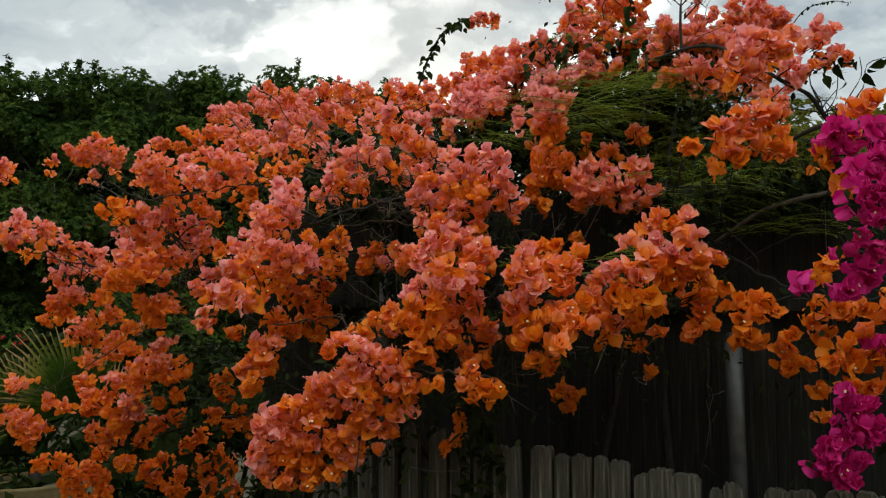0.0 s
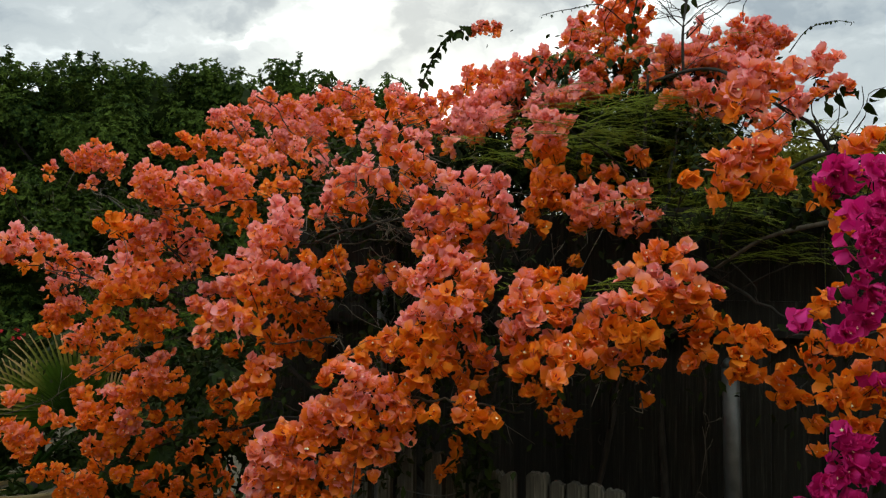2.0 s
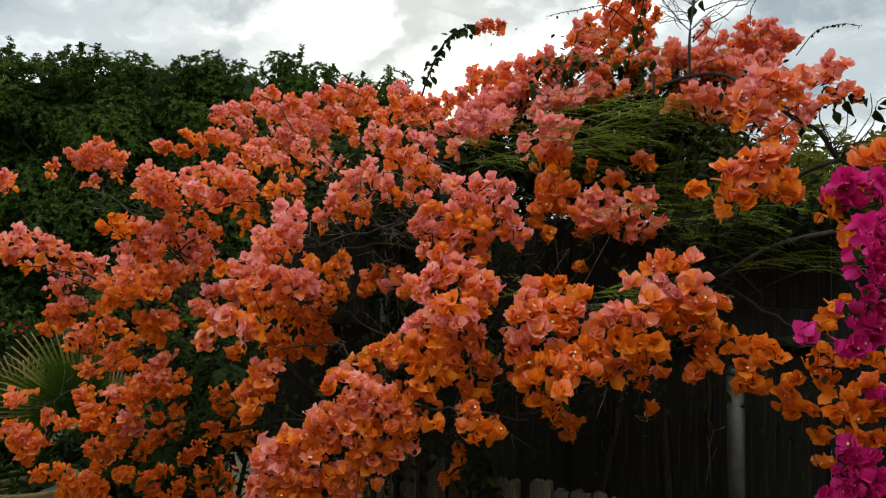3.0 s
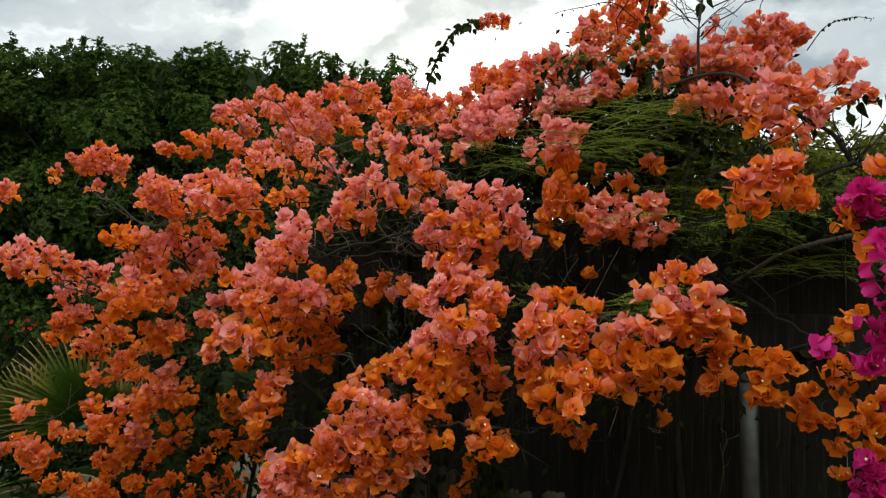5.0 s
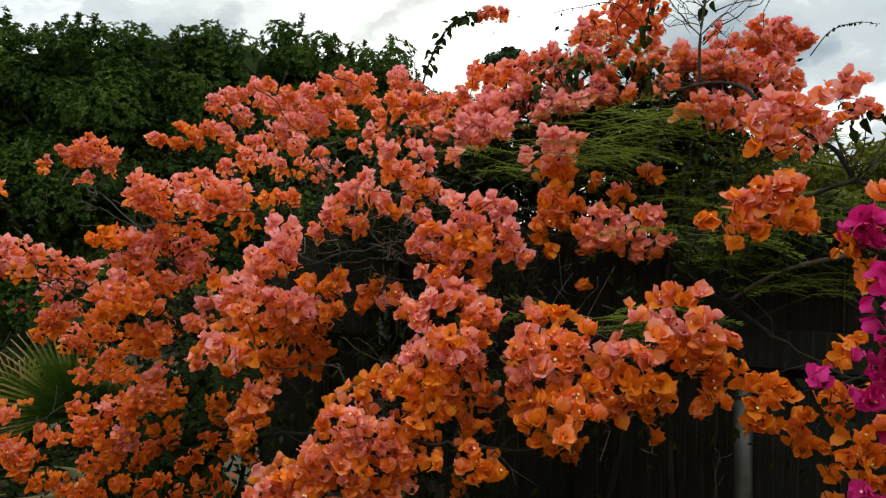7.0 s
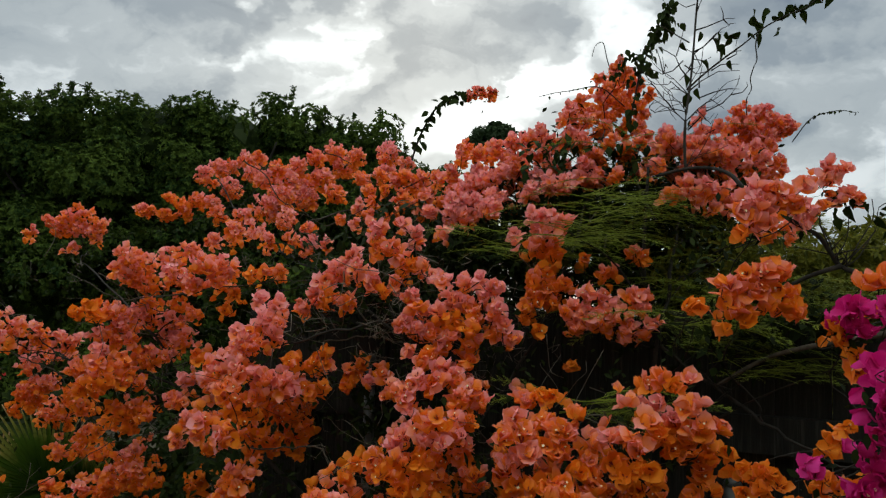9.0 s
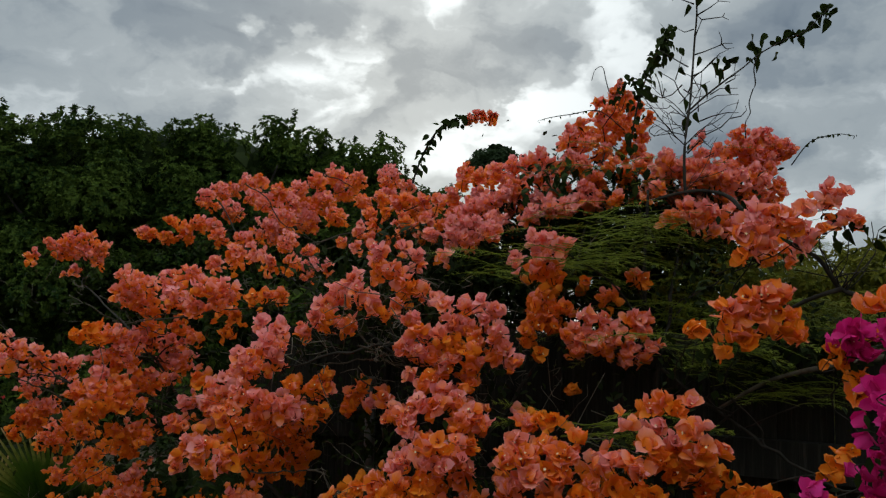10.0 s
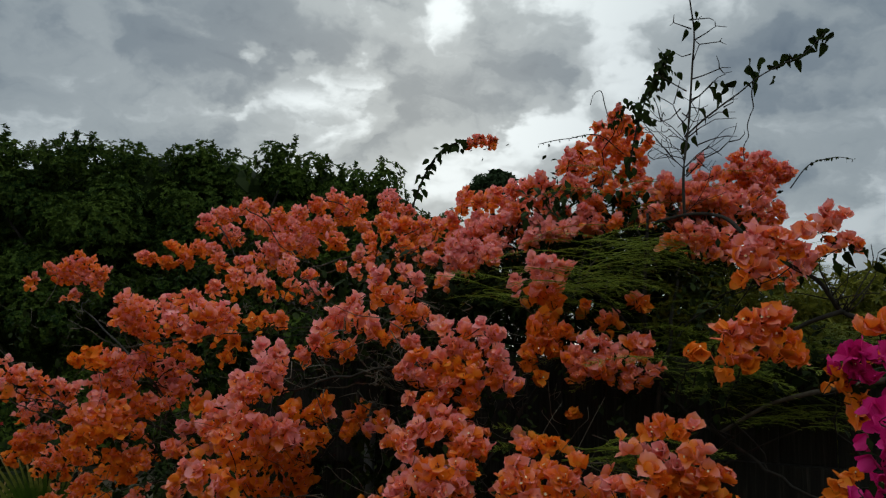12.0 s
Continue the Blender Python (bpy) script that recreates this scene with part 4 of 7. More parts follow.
orange_heads([(-0.499, 2.13, 1.654, 0.038, 0.80), (-0.540, 2.18, 1.618, 0.042, 0.70), (-0.451, 2.04, 1.624, 0.039, 0.60), (-0.409, 2.04, 1.604, 0.039, 0.60), (-0.358, 2.07, 1.598, 0.043, 0.80), (-0.331, 2.08, 1.570, 0.034, 0.90), (-0.400, 2.07, 1.569, 0.040, 0.40), (-0.469, 2.00, 1.575, 0.041, 0.40), (-0.589, 2.31, 1.564, 0.038, 0.60), (-0.437, 2.05, 1.527, 0.048, 0.20), (-0.424, 2.29, 1.505, 0.050, 0.15), (-0.458, 1.97, 1.488, 0.041, 0.30), (-0.467, 1.95, 1.476, 0.027, 0.60)])
orange_heads([(-0.395, 2.39, 1.485, 0.049, 0.20), (-0.301, 2.17, 1.629, 0.030, 0.10), (-0.280, 2.17, 1.659, 0.027, 0.10), (-0.303, 2.13, 1.570, 0.032, 0.10), (-0.330, 2.28, 1.514, 0.037, 0.10), (-0.271, 2.17, 1.578, 0.021, 0.00), (-0.272, 2.17, 1.630, 0.024, 0.30), (-0.344, 2.11, 1.642, 0.026, 0.10)])
orange_heads([(-0.703, 2.46, 1.561, 0.034, 0.80), (-0.671, 2.47, 1.561, 0.027, 0.70), (-0.692, 2.34, 1.514, 0.039, 0.60), (-0.573, 2.07, 1.496, 0.034, 0.50), (-0.504, 1.94, 1.509, 0.032, 0.50), (-0.520, 1.95, 1.482, 0.024, 0.60), (-0.634, 2.18, 1.453, 0.018, 0.70), (-0.646, 2.23, 1.420, 0.020, 0.60)])
orange_heads([(-0.483, 2.35, 1.421, 0.045, 0.20), (-0.387, 2.35, 1.423, 0.045, 0.10), (-0.442, 2.35, 1.390, 0.039, 0.10), (-0.339, 2.35, 1.440, 0.039, 0.10), (-0.594, 2.35, 1.388, 0.032, 0.00), (-0.354, 2.35, 1.384, 0.032, 0.05)])
orange_heads([(-1.256, 2.41, 1.716, 0.040, 0.80), (-1.221, 2.41, 1.667, 0.043, 0.60), (-1.279, 2.43, 1.650, 0.037, 0.60), (-1.203, 2.48, 1.696, 0.037, 0.70), (-1.284, 2.76, 1.671, 0.038, 0.60), (-1.274, 2.78, 1.643, 0.038, 0.30), (-1.301, 2.74, 1.623, 0.026, 0.60), (-1.353, 2.46, 1.700, 0.040, 0.70)])
orange_heads([(-1.227, 2.78, 1.653, 0.034, 0.70), (-1.214, 2.87, 1.636, 0.043, 0.70), (-1.317, 2.94, 1.596, 0.048, 0.80), (-1.321, 2.83, 1.556, 0.047, 0.70), (-1.312, 3.03, 1.587, 0.046, 0.70), (-1.300, 2.83, 1.480, 0.047, 0.40), (-1.268, 2.84, 1.499, 0.043, 0.50), (-1.338, 2.83, 1.460, 0.043, 0.40), (-1.357, 2.83, 1.411, 0.031, 0.10), (-1.309, 2.83, 1.441, 0.035, 0.20)])
orange_heads([(-0.955, 2.47, 1.674, 0.044, 0.60), (-0.910, 2.49, 1.710, 0.044, 0.60), (-0.887, 2.57, 1.732, 0.049, 0.70), (-0.868, 2.67, 1.729, 0.044, 0.70), (-0.807, 2.68, 1.722, 0.044, 0.70), (-0.762, 2.62, 1.666, 0.043, 0.70), (-0.841, 2.71, 1.667, 0.048, 0.80), (-0.896, 2.50, 1.659, 0.051, 0.40), (-0.920, 2.39, 1.623, 0.046, 0.60), (-0.857, 2.58, 1.768, 0.039, 0.30), (-0.757, 2.54, 1.776, 0.038, 0.30), (-0.912, 2.44, 1.749, 0.037, 0.50), (-0.716, 2.52, 1.741, 0.031, 0.40)])
orange_heads([(-1.044, 2.55, 1.571, 0.045, 0.40), (-0.897, 2.33, 1.566, 0.048, 0.30), (-0.864, 2.42, 1.591, 0.050, 0.30), (-0.846, 2.56, 1.610, 0.046, 0.50), (-0.959, 2.41, 1.532, 0.043, 0.20), (-0.866, 2.40, 1.558, 0.039, 0.40), (-0.841, 2.45, 1.550, 0.034, 0.40), (-0.657, 2.41, 1.628, 0.026, 0.30), (-0.799, 2.60, 1.620, 0.036, 0.60), (-1.130, 2.72, 1.486, 0.037, 0.20)])
orange_heads([(-0.897, 2.47, 1.465, 0.041, 0.10), (-0.845, 2.47, 1.474, 0.041, 0.30), (-0.806, 2.45, 1.459, 0.034, 0.30), (-0.870, 2.47, 1.423, 0.041, 0.10), (-0.987, 2.58, 1.397, 0.028, 0.10), (-1.104, 2.76, 1.429, 0.034, 0.20)])
orange_heads([(-1.385, 3.19, 1.369, 0.057, 0.30), (-1.409, 3.15, 1.339, 0.047, 0.30), (-1.357, 3.20, 1.325, 0.057, 0.10), (-1.283, 3.05, 1.411, 0.046, 0.20), (-1.107, 2.79, 1.342, 0.046, 0.30), (-1.249, 2.91, 1.261, 0.040, 0.30), (-1.110, 2.76, 1.298, 0.038, 0.30), (-0.962, 2.54, 1.331, 0.035, 0.20)])
orange_heads([(-0.868, 2.50, 1.337, 0.034, 0.50), (-0.838, 2.48, 1.356, 0.024, 0.70), (-0.918, 2.50, 1.276, 0.045, 0.40), (-0.859, 2.50, 1.286, 0.045, 0.40), (-0.824, 2.50, 1.295, 0.034, 0.40), (-0.883, 2.50, 1.252, 0.041, 0.20), (-0.923, 2.47, 1.238, 0.041, 0.30), (-0.833, 2.50, 1.244, 0.034, 0.10), (-0.790, 2.50, 1.253, 0.027, 0.10), (-0.815, 2.53, 1.189, 0.031, 0.00), (-0.878, 2.56, 1.165, 0.025, 0.00)])
orange_heads([(-0.990, 2.49, 1.234, 0.038, 0.50), (-1.112, 2.56, 1.223, 0.039, 0.20), (-1.070, 2.50, 1.197, 0.031, 0.40), (-1.017, 2.48, 1.194, 0.037, 0.20), (-0.926, 2.46, 1.181, 0.040, 0.60), (-0.910, 2.46, 1.206, 0.034, 0.30), (-1.054, 2.47, 1.161, 0.037, 0.30), (-0.977, 2.45, 1.150, 0.040, 0.20), (-0.927, 2.49, 1.135, 0.041, 0.60), (-0.912, 2.67, 1.085, 0.044, 0.30), (-0.877, 2.70, 1.098, 0.037, 0.05)])
orange_heads([(-1.037, 2.48, 1.085, 0.041, 0.30), (-1.029, 2.56, 1.051, 0.042, 0.30), (-1.149, 2.77, 0.970, 0.038, 0.10), (-0.972, 2.48, 1.094, 0.037, 0.20), (-0.971, 2.66, 1.031, 0.036, 0.10), (-0.931, 2.60, 1.071, 0.029, 0.10)])
orange_heads([(-1.257, 2.42, 1.231, 0.033, 0.50), (-1.157, 2.42, 1.200, 0.017, 0.10), (-1.148, 2.42, 1.176, 0.030, 0.40), (-1.107, 2.42, 1.168, 0.020, 0.30), (-1.229, 2.42, 1.134, 0.043, 0.40), (-1.244, 2.42, 1.101, 0.036, 0.20), (-1.195, 2.42, 1.094, 0.033, 0.40), (-1.218, 2.42, 1.061, 0.033, 0.10), (-1.266, 2.42, 1.157, 0.027, 0.40), (-1.302, 2.42, 1.124, 0.036, 0.40)])
orange_heads([(-1.327, 2.75, 0.943, 0.038, 0.00), (-1.281, 2.75, 0.953, 0.038, 0.00), (-1.187, 2.75, 0.917, 0.045, 0.10), (-1.233, 2.75, 0.898, 0.045, 0.10), (-1.149, 2.75, 0.890, 0.045, 0.10), (-1.057, 2.75, 0.938, 0.041, 0.00), (-1.221, 2.75, 0.843, 0.045, 0.00), (-1.128, 2.75, 0.836, 0.045, 0.00)])
orange_heads([(-1.000, 2.80, 0.909, 0.042, 0.00), (-0.944, 2.80, 0.938, 0.038, 0.00), (-0.970, 2.80, 0.872, 0.042, 0.00), (-0.886, 2.80, 0.892, 0.038, 0.00), (-0.869, 2.80, 0.986, 0.038, 0.00), (-0.823, 2.80, 1.025, 0.035, 0.05), (-0.811, 2.80, 0.922, 0.050, 0.00), (-0.764, 2.80, 0.960, 0.042, 0.00), (-0.725, 2.80, 0.914, 0.046, 0.00), (-0.903, 2.80, 0.836, 0.046, 0.00), (-0.790, 2.80, 0.847, 0.046, 0.00), (-0.714, 2.80, 0.839, 0.042, 0.00)])
orange_heads([(-0.749, 2.70, 1.100, 0.041, 0.00), (-0.693, 2.70, 1.065, 0.033, 0.00), (-0.639, 2.70, 1.084, 0.041, 0.00), (-0.715, 2.70, 1.174, 0.041, 0.00), (-0.734, 2.70, 1.210, 0.033, 0.00), (-0.698, 2.70, 1.229, 0.033, 0.00), (-0.668, 2.70, 1.129, 0.026, 0.00), (-0.620, 2.70, 1.048, 0.030, 0.00)])
orange_heads([(-0.465, 2.07, 1.371, 0.031, 0.33), (-0.424, 2.08, 1.378, 0.023, 0.56), (-0.481, 2.08, 1.334, 0.034, 0.40), (-0.450, 2.07, 1.343, 0.031, 0.33), (-0.500, 2.08, 1.306, 0.031, 0.40), (-0.462, 2.01, 1.290, 0.030, 0.04), (-0.441, 2.07, 1.309, 0.025, 0.16), (-0.483, 2.04, 1.257, 0.020, 0.04)])
orange_heads([(-0.146, 2.17, 1.976, 0.030, 0.78), (-0.163, 2.20, 1.988, 0.021, 0.68), (-0.096, 2.41, 2.027, 0.026, 0.88), (-0.051, 2.29, 1.982, 0.031, 0.98), (-0.224, 2.29, 1.924, 0.031, 0.80), (-0.147, 2.19, 1.941, 0.036, 0.40), (-0.103, 2.22, 1.931, 0.037, 0.50), (-0.071, 2.22, 1.893, 0.043, 0.30), (-0.125, 2.12, 1.820, 0.023, 0.20), (-0.033, 2.21, 1.892, 0.030, 0.70), (-0.002, 2.14, 1.868, 0.015, 0.80), (-0.051, 2.07, 1.809, 0.031, 0.80), (-0.098, 2.16, 1.847, 0.021, 0.60)])
orange_heads([(-0.251, 2.26, 1.880, 0.043, 0.80), (-0.287, 2.25, 1.847, 0.037, 0.80), (-0.195, 2.16, 1.875, 0.030, 0.70), (-0.274, 2.22, 1.805, 0.039, 0.40), (-0.228, 2.21, 1.797, 0.036, 0.50), (-0.314, 2.29, 1.803, 0.031, 0.80), (-0.353, 2.29, 1.771, 0.031, 0.50), (-0.153, 2.10, 1.849, 0.026, 0.90)])
orange_heads([(0.020, 2.07, 1.846, 0.028, 0.80), (0.041, 2.04, 1.807, 0.034, 0.80), (0.075, 2.03, 1.849, 0.031, 0.80), (0.110, 2.04, 1.857, 0.020, 0.90), (0.131, 2.04, 1.829, 0.028, 0.80), (0.150, 2.01, 1.834, 0.022, 0.90), (0.156, 1.99, 1.790, 0.022, 0.80), (0.117, 2.03, 1.808, 0.025, 0.60), (0.075, 2.03, 1.800, 0.028, 0.70), (0.102, 2.00, 1.770, 0.033, 0.20), (0.143, 2.00, 1.771, 0.027, 0.60), (0.165, 2.01, 1.744, 0.028, 0.80), (0.186, 2.01, 1.717, 0.028, 0.70), (0.144, 2.01, 1.730, 0.025, 0.30)])
orange_heads([(0.007, 2.02, 1.770, 0.033, 0.70), (-0.035, 2.02, 1.776, 0.028, 0.70), (-0.070, 2.05, 1.743, 0.036, 0.70), (-0.034, 2.02, 1.728, 0.028, 0.80), (0.000, 2.02, 1.728, 0.030, 0.60), (0.048, 2.02, 1.756, 0.036, 0.20), (0.089, 1.99, 1.735, 0.033, 0.30), (0.049, 2.02, 1.715, 0.033, 0.50), (0.090, 2.02, 1.702, 0.033, 0.40), (0.022, 2.01, 1.687, 0.030, 0.30), (0.077, 2.01, 1.660, 0.033, 0.30), (-0.005, 1.98, 1.671, 0.024, 0.20), (-0.054, 2.01, 1.685, 0.022, 0.60), (-0.018, 1.95, 1.657, 0.024, 0.30)])
orange_heads([(0.022, 1.95, 1.644, 0.032, 0.70), (0.048, 1.92, 1.630, 0.032, 0.60), (0.087, 1.90, 1.605, 0.034, 0.40), (0.061, 1.89, 1.579, 0.036, 0.30), (0.009, 1.91, 1.617, 0.031, 0.50), (0.112, 1.88, 1.586, 0.026, 0.60), (0.085, 1.83, 1.542, 0.023, 0.10)])
orange_heads([(-0.030, 1.91, 1.616, 0.031, 0.80), (-0.062, 1.91, 1.596, 0.034, 0.60), (-0.049, 1.90, 1.570, 0.031, 0.90), (-0.100, 2.01, 1.588, 0.030, 0.50), (-0.160, 2.27, 1.587, 0.028, 0.90), (-0.210, 2.31, 1.602, 0.032, 0.20), (-0.187, 2.31, 1.626, 0.025, 0.20), (-0.220, 2.25, 1.571, 0.025, 0.10), (-0.121, 2.13, 1.617, 0.018, 0.30)])
orange_heads([(-0.014, 1.75, 1.549, 0.031, 0.50), (0.021, 1.74, 1.555, 0.031, 0.20), (0.060, 1.83, 1.554, 0.025, 0.80), (-0.051, 1.79, 1.517, 0.029, 0.70), (-0.014, 1.74, 1.513, 0.026, 0.70), (0.022, 1.74, 1.514, 0.029, 0.70), (0.059, 1.80, 1.518, 0.025, 0.60), (-0.075, 1.80, 1.497, 0.022, 0.90)])
orange_heads([(-0.115, 1.86, 1.462, 0.031, 0.50), (-0.060, 1.75, 1.471, 0.031, 0.30), (-0.013, 1.73, 1.473, 0.033, 0.10), (-0.066, 1.76, 1.434, 0.031, 0.05), (-0.099, 1.81, 1.441, 0.027, 0.20), (-0.024, 1.75, 1.436, 0.031, 0.10), (-0.047, 1.74, 1.418, 0.024, 0.05), (0.000, 1.77, 1.399, 0.029, 0.05), (-0.058, 1.74, 1.377, 0.029, 0.02), (-0.029, 1.75, 1.365, 0.022, 0.05), (-0.077, 1.78, 1.348, 0.020, 0.04)])
orange_heads([(0.037, 1.88, 1.463, 0.036, 0.30), (0.075, 1.88, 1.477, 0.031, 0.40), (0.089, 1.88, 1.426, 0.036, 0.40), (0.025, 1.88, 1.412, 0.034, 0.10), (0.115, 1.88, 1.401, 0.028, 0.40), (0.051, 1.88, 1.362, 0.028, 0.20), (0.103, 1.88, 1.350, 0.023, 0.20), (-0.154, 1.88, 1.441, 0.021, 0.05), (-0.179, 1.88, 1.409, 0.021, 0.08), (-0.115, 1.88, 1.416, 0.023, 0.30)])
orange_heads([(-0.241, 1.74, 1.380, 0.024, 0.25), (-0.212, 1.74, 1.404, 0.024, 0.48), (-0.182, 1.74, 1.387, 0.026, 0.56), (-0.153, 1.74, 1.370, 0.029, 0.48), (-0.111, 1.74, 1.365, 0.029, 0.56), (-0.199, 1.74, 1.351, 0.029, 0.48), (-0.093, 1.74, 1.336, 0.029, 0.48), (-0.069, 1.74, 1.313, 0.026, 0.40), (-0.122, 1.74, 1.335, 0.029, 0.56), (-0.164, 1.74, 1.328, 0.031, 0.56), (-0.222, 1.74, 1.322, 0.031, 0.56), (-0.269, 1.74, 1.309, 0.029, 0.56), (-0.245, 1.74, 1.298, 0.029, 0.40), (-0.198, 1.74, 1.299, 0.033, 0.48), (-0.151, 1.74, 1.294, 0.033, 0.25), (-0.104, 1.74, 1.294, 0.031, 0.25), (-0.068, 1.74, 1.289, 0.024, 0.08), (-0.039, 1.74, 1.301, 0.021, 0.05)])
orange_heads([(-0.319, 1.76, 1.263, 0.027, 0.33), (-0.283, 1.76, 1.264, 0.031, 0.25), (-0.236, 1.76, 1.259, 0.031, 0.40), (-0.188, 1.76, 1.248, 0.034, 0.48), (-0.146, 1.76, 1.255, 0.031, 0.25), (-0.104, 1.76, 1.244, 0.027, 0.16), (-0.068, 1.76, 1.244, 0.022, 0.25), (-0.354, 1.76, 1.233, 0.029, 0.56), (-0.318, 1.76, 1.228, 0.031, 0.56), (-0.271, 1.76, 1.229, 0.031, 0.25), (-0.389, 1.76, 1.215, 0.024, 0.56), (-0.353, 1.76, 1.198, 0.031, 0.73), (-0.388, 1.76, 1.174, 0.029, 0.73), (-0.317, 1.76, 1.193, 0.031, 0.56), (-0.281, 1.76, 1.182, 0.031, 0.48), (-0.234, 1.76, 1.182, 0.031, 0.25), (-0.199, 1.76, 1.207, 0.031, 0.33), (-0.151, 1.76, 1.213, 0.027, 0.25)])
orange_heads([(-0.117, 1.78, 1.204, 0.024, 0.16), (-0.404, 1.78, 1.151, 0.024, 0.73), (-0.362, 1.78, 1.152, 0.032, 0.48), (-0.320, 1.78, 1.146, 0.032, 0.16), (-0.278, 1.78, 1.141, 0.029, 0.08), (-0.212, 1.78, 1.154, 0.024, 0.33), (-0.182, 1.78, 1.167, 0.022, 0.25), (-0.140, 1.78, 1.168, 0.017, 0.33), (-0.187, 1.78, 1.137, 0.022, 0.40), (-0.379, 1.78, 1.116, 0.032, 0.60), (-0.331, 1.78, 1.099, 0.032, 0.30), (-0.283, 1.78, 1.094, 0.032, 0.10), (-0.235, 1.78, 1.112, 0.024, 0.10)])
orange_heads([(-0.009, 1.67, 1.319, 0.017, 0.05), (0.058, 1.67, 1.349, 0.021, 0.10), (0.042, 1.67, 1.315, 0.023, 0.30), (0.070, 1.67, 1.326, 0.018, 0.10), (0.093, 1.67, 1.304, 0.021, 0.00), (0.065, 1.67, 1.287, 0.018, 0.00), (0.110, 1.67, 1.299, 0.011, 0.00)])
orange_heads([(0.043, 1.95, 1.202, 0.021, 0.00), (0.040, 1.95, 1.182, 0.019, 0.00), (0.004, 1.95, 1.136, 0.021, 0.00), (0.030, 1.95, 1.150, 0.013, 0.00)])
orange_heads([(0.194, 1.81, 1.600, 0.027, 0.50), (0.225, 1.81, 1.601, 0.030, 0.10), (0.249, 1.81, 1.607, 0.022, 0.10), (0.165, 1.70, 1.559, 0.030, 0.60), (0.192, 1.68, 1.543, 0.032, 0.40), (0.229, 1.74, 1.565, 0.029, 0.30), (0.250, 1.68, 1.561, 0.030, 0.40), (0.281, 1.70, 1.578, 0.026, 0.20), (0.267, 1.68, 1.544, 0.025, 0.50), (0.141, 1.68, 1.536, 0.023, 0.30), (0.229, 1.69, 1.520, 0.030, 0.30), (0.251, 1.68, 1.509, 0.025, 0.30), (0.185, 1.66, 1.515, 0.025, 0.50)])
orange_heads([(0.149, 1.69, 1.490, 0.023, 0.60), (0.176, 1.67, 1.491, 0.021, 0.70), (0.147, 1.74, 1.457, 0.021, 0.40), (0.220, 1.62, 1.457, 0.020, 0.20), (0.241, 1.61, 1.469, 0.024, 0.40), (0.261, 1.60, 1.443, 0.026, 0.40), (0.285, 1.61, 1.437, 0.022, 0.40), (0.168, 1.71, 1.437, 0.021, 0.20), (0.192, 1.66, 1.447, 0.018, 0.10), (0.229, 1.60, 1.443, 0.022, 0.20), (0.162, 1.70, 1.398, 0.023, 0.05), (0.183, 1.63, 1.417, 0.020, 0.10), (0.218, 1.56, 1.399, 0.021, 0.30), (0.238, 1.59, 1.417, 0.017, 0.10), (0.188, 1.67, 1.362, 0.023, 0.05), (0.220, 1.70, 1.347, 0.023, 0.05)])
orange_heads([(0.315, 2.20, 1.238, 0.030, 0.00), (0.344, 2.20, 1.231, 0.027, 0.00), (0.330, 2.20, 1.201, 0.024, 0.00)])
orange_heads([(0.321, 1.67, 1.528, 0.021, 0.60), (0.338, 1.64, 1.546, 0.022, 0.80), (0.364, 1.63, 1.547, 0.022, 0.40), (0.387, 1.63, 1.531, 0.025, 0.60), (0.306, 1.67, 1.499, 0.023, 0.50), (0.346, 1.65, 1.496, 0.023, 0.10), (0.315, 1.66, 1.472, 0.023, 0.30), (0.361, 1.64, 1.475, 0.025, 0.10), (0.396, 1.62, 1.493, 0.024, 0.10), (0.427, 1.63, 1.476, 0.022, 0.10), (0.354, 1.68, 1.437, 0.023, 0.50), (0.313, 1.65, 1.451, 0.020, 0.10), (0.396, 1.67, 1.439, 0.021, 0.10), (0.463, 1.77, 1.412, 0.019, 0.10), (0.435, 1.83, 1.387, 0.015, 0.00), (0.279, 1.65, 1.484, 0.016, 0.10), (0.347, 1.70, 1.412, 0.016, 0.10), (0.485, 1.93, 1.318, 0.019, 0.00)])
orange_heads([(0.434, 1.74, 1.640, 0.021, 0.30), (0.387, 1.71, 1.609, 0.019, 0.60), (0.456, 1.71, 1.657, 0.021, 0.50), (0.478, 1.70, 1.645, 0.021, 0.10), (0.506, 1.70, 1.657, 0.019, 0.50), (0.438, 1.70, 1.604, 0.023, 0.70), (0.456, 1.68, 1.576, 0.025, 0.70), (0.418, 1.67, 1.575, 0.021, 0.30), (0.441, 1.67, 1.547, 0.025, 0.20), (0.490, 1.70, 1.541, 0.026, 0.20), (0.462, 1.68, 1.519, 0.018, 0.10), (0.491, 1.72, 1.511, 0.014, 0.40)])
orange_heads([(0.487, 1.65, 1.605, 0.025, 0.40), (0.512, 1.64, 1.616, 0.023, 0.50), (0.485, 1.66, 1.571, 0.027, 0.40), (0.520, 1.65, 1.572, 0.027, 0.20), (0.552, 1.66, 1.572, 0.023, 0.60), (0.522, 1.69, 1.548, 0.021, 0.10), (0.560, 1.74, 1.529, 0.021, 0.10), (0.592, 1.74, 1.512, 0.019, 0.00), (0.543, 1.78, 1.491, 0.022, 0.05), (0.573, 1.78, 1.492, 0.024, 0.10), (0.555, 1.78, 1.455, 0.027, 0.05), (0.539, 1.77, 1.420, 0.022, 0.10), (0.571, 1.75, 1.428, 0.019, 0.10)])
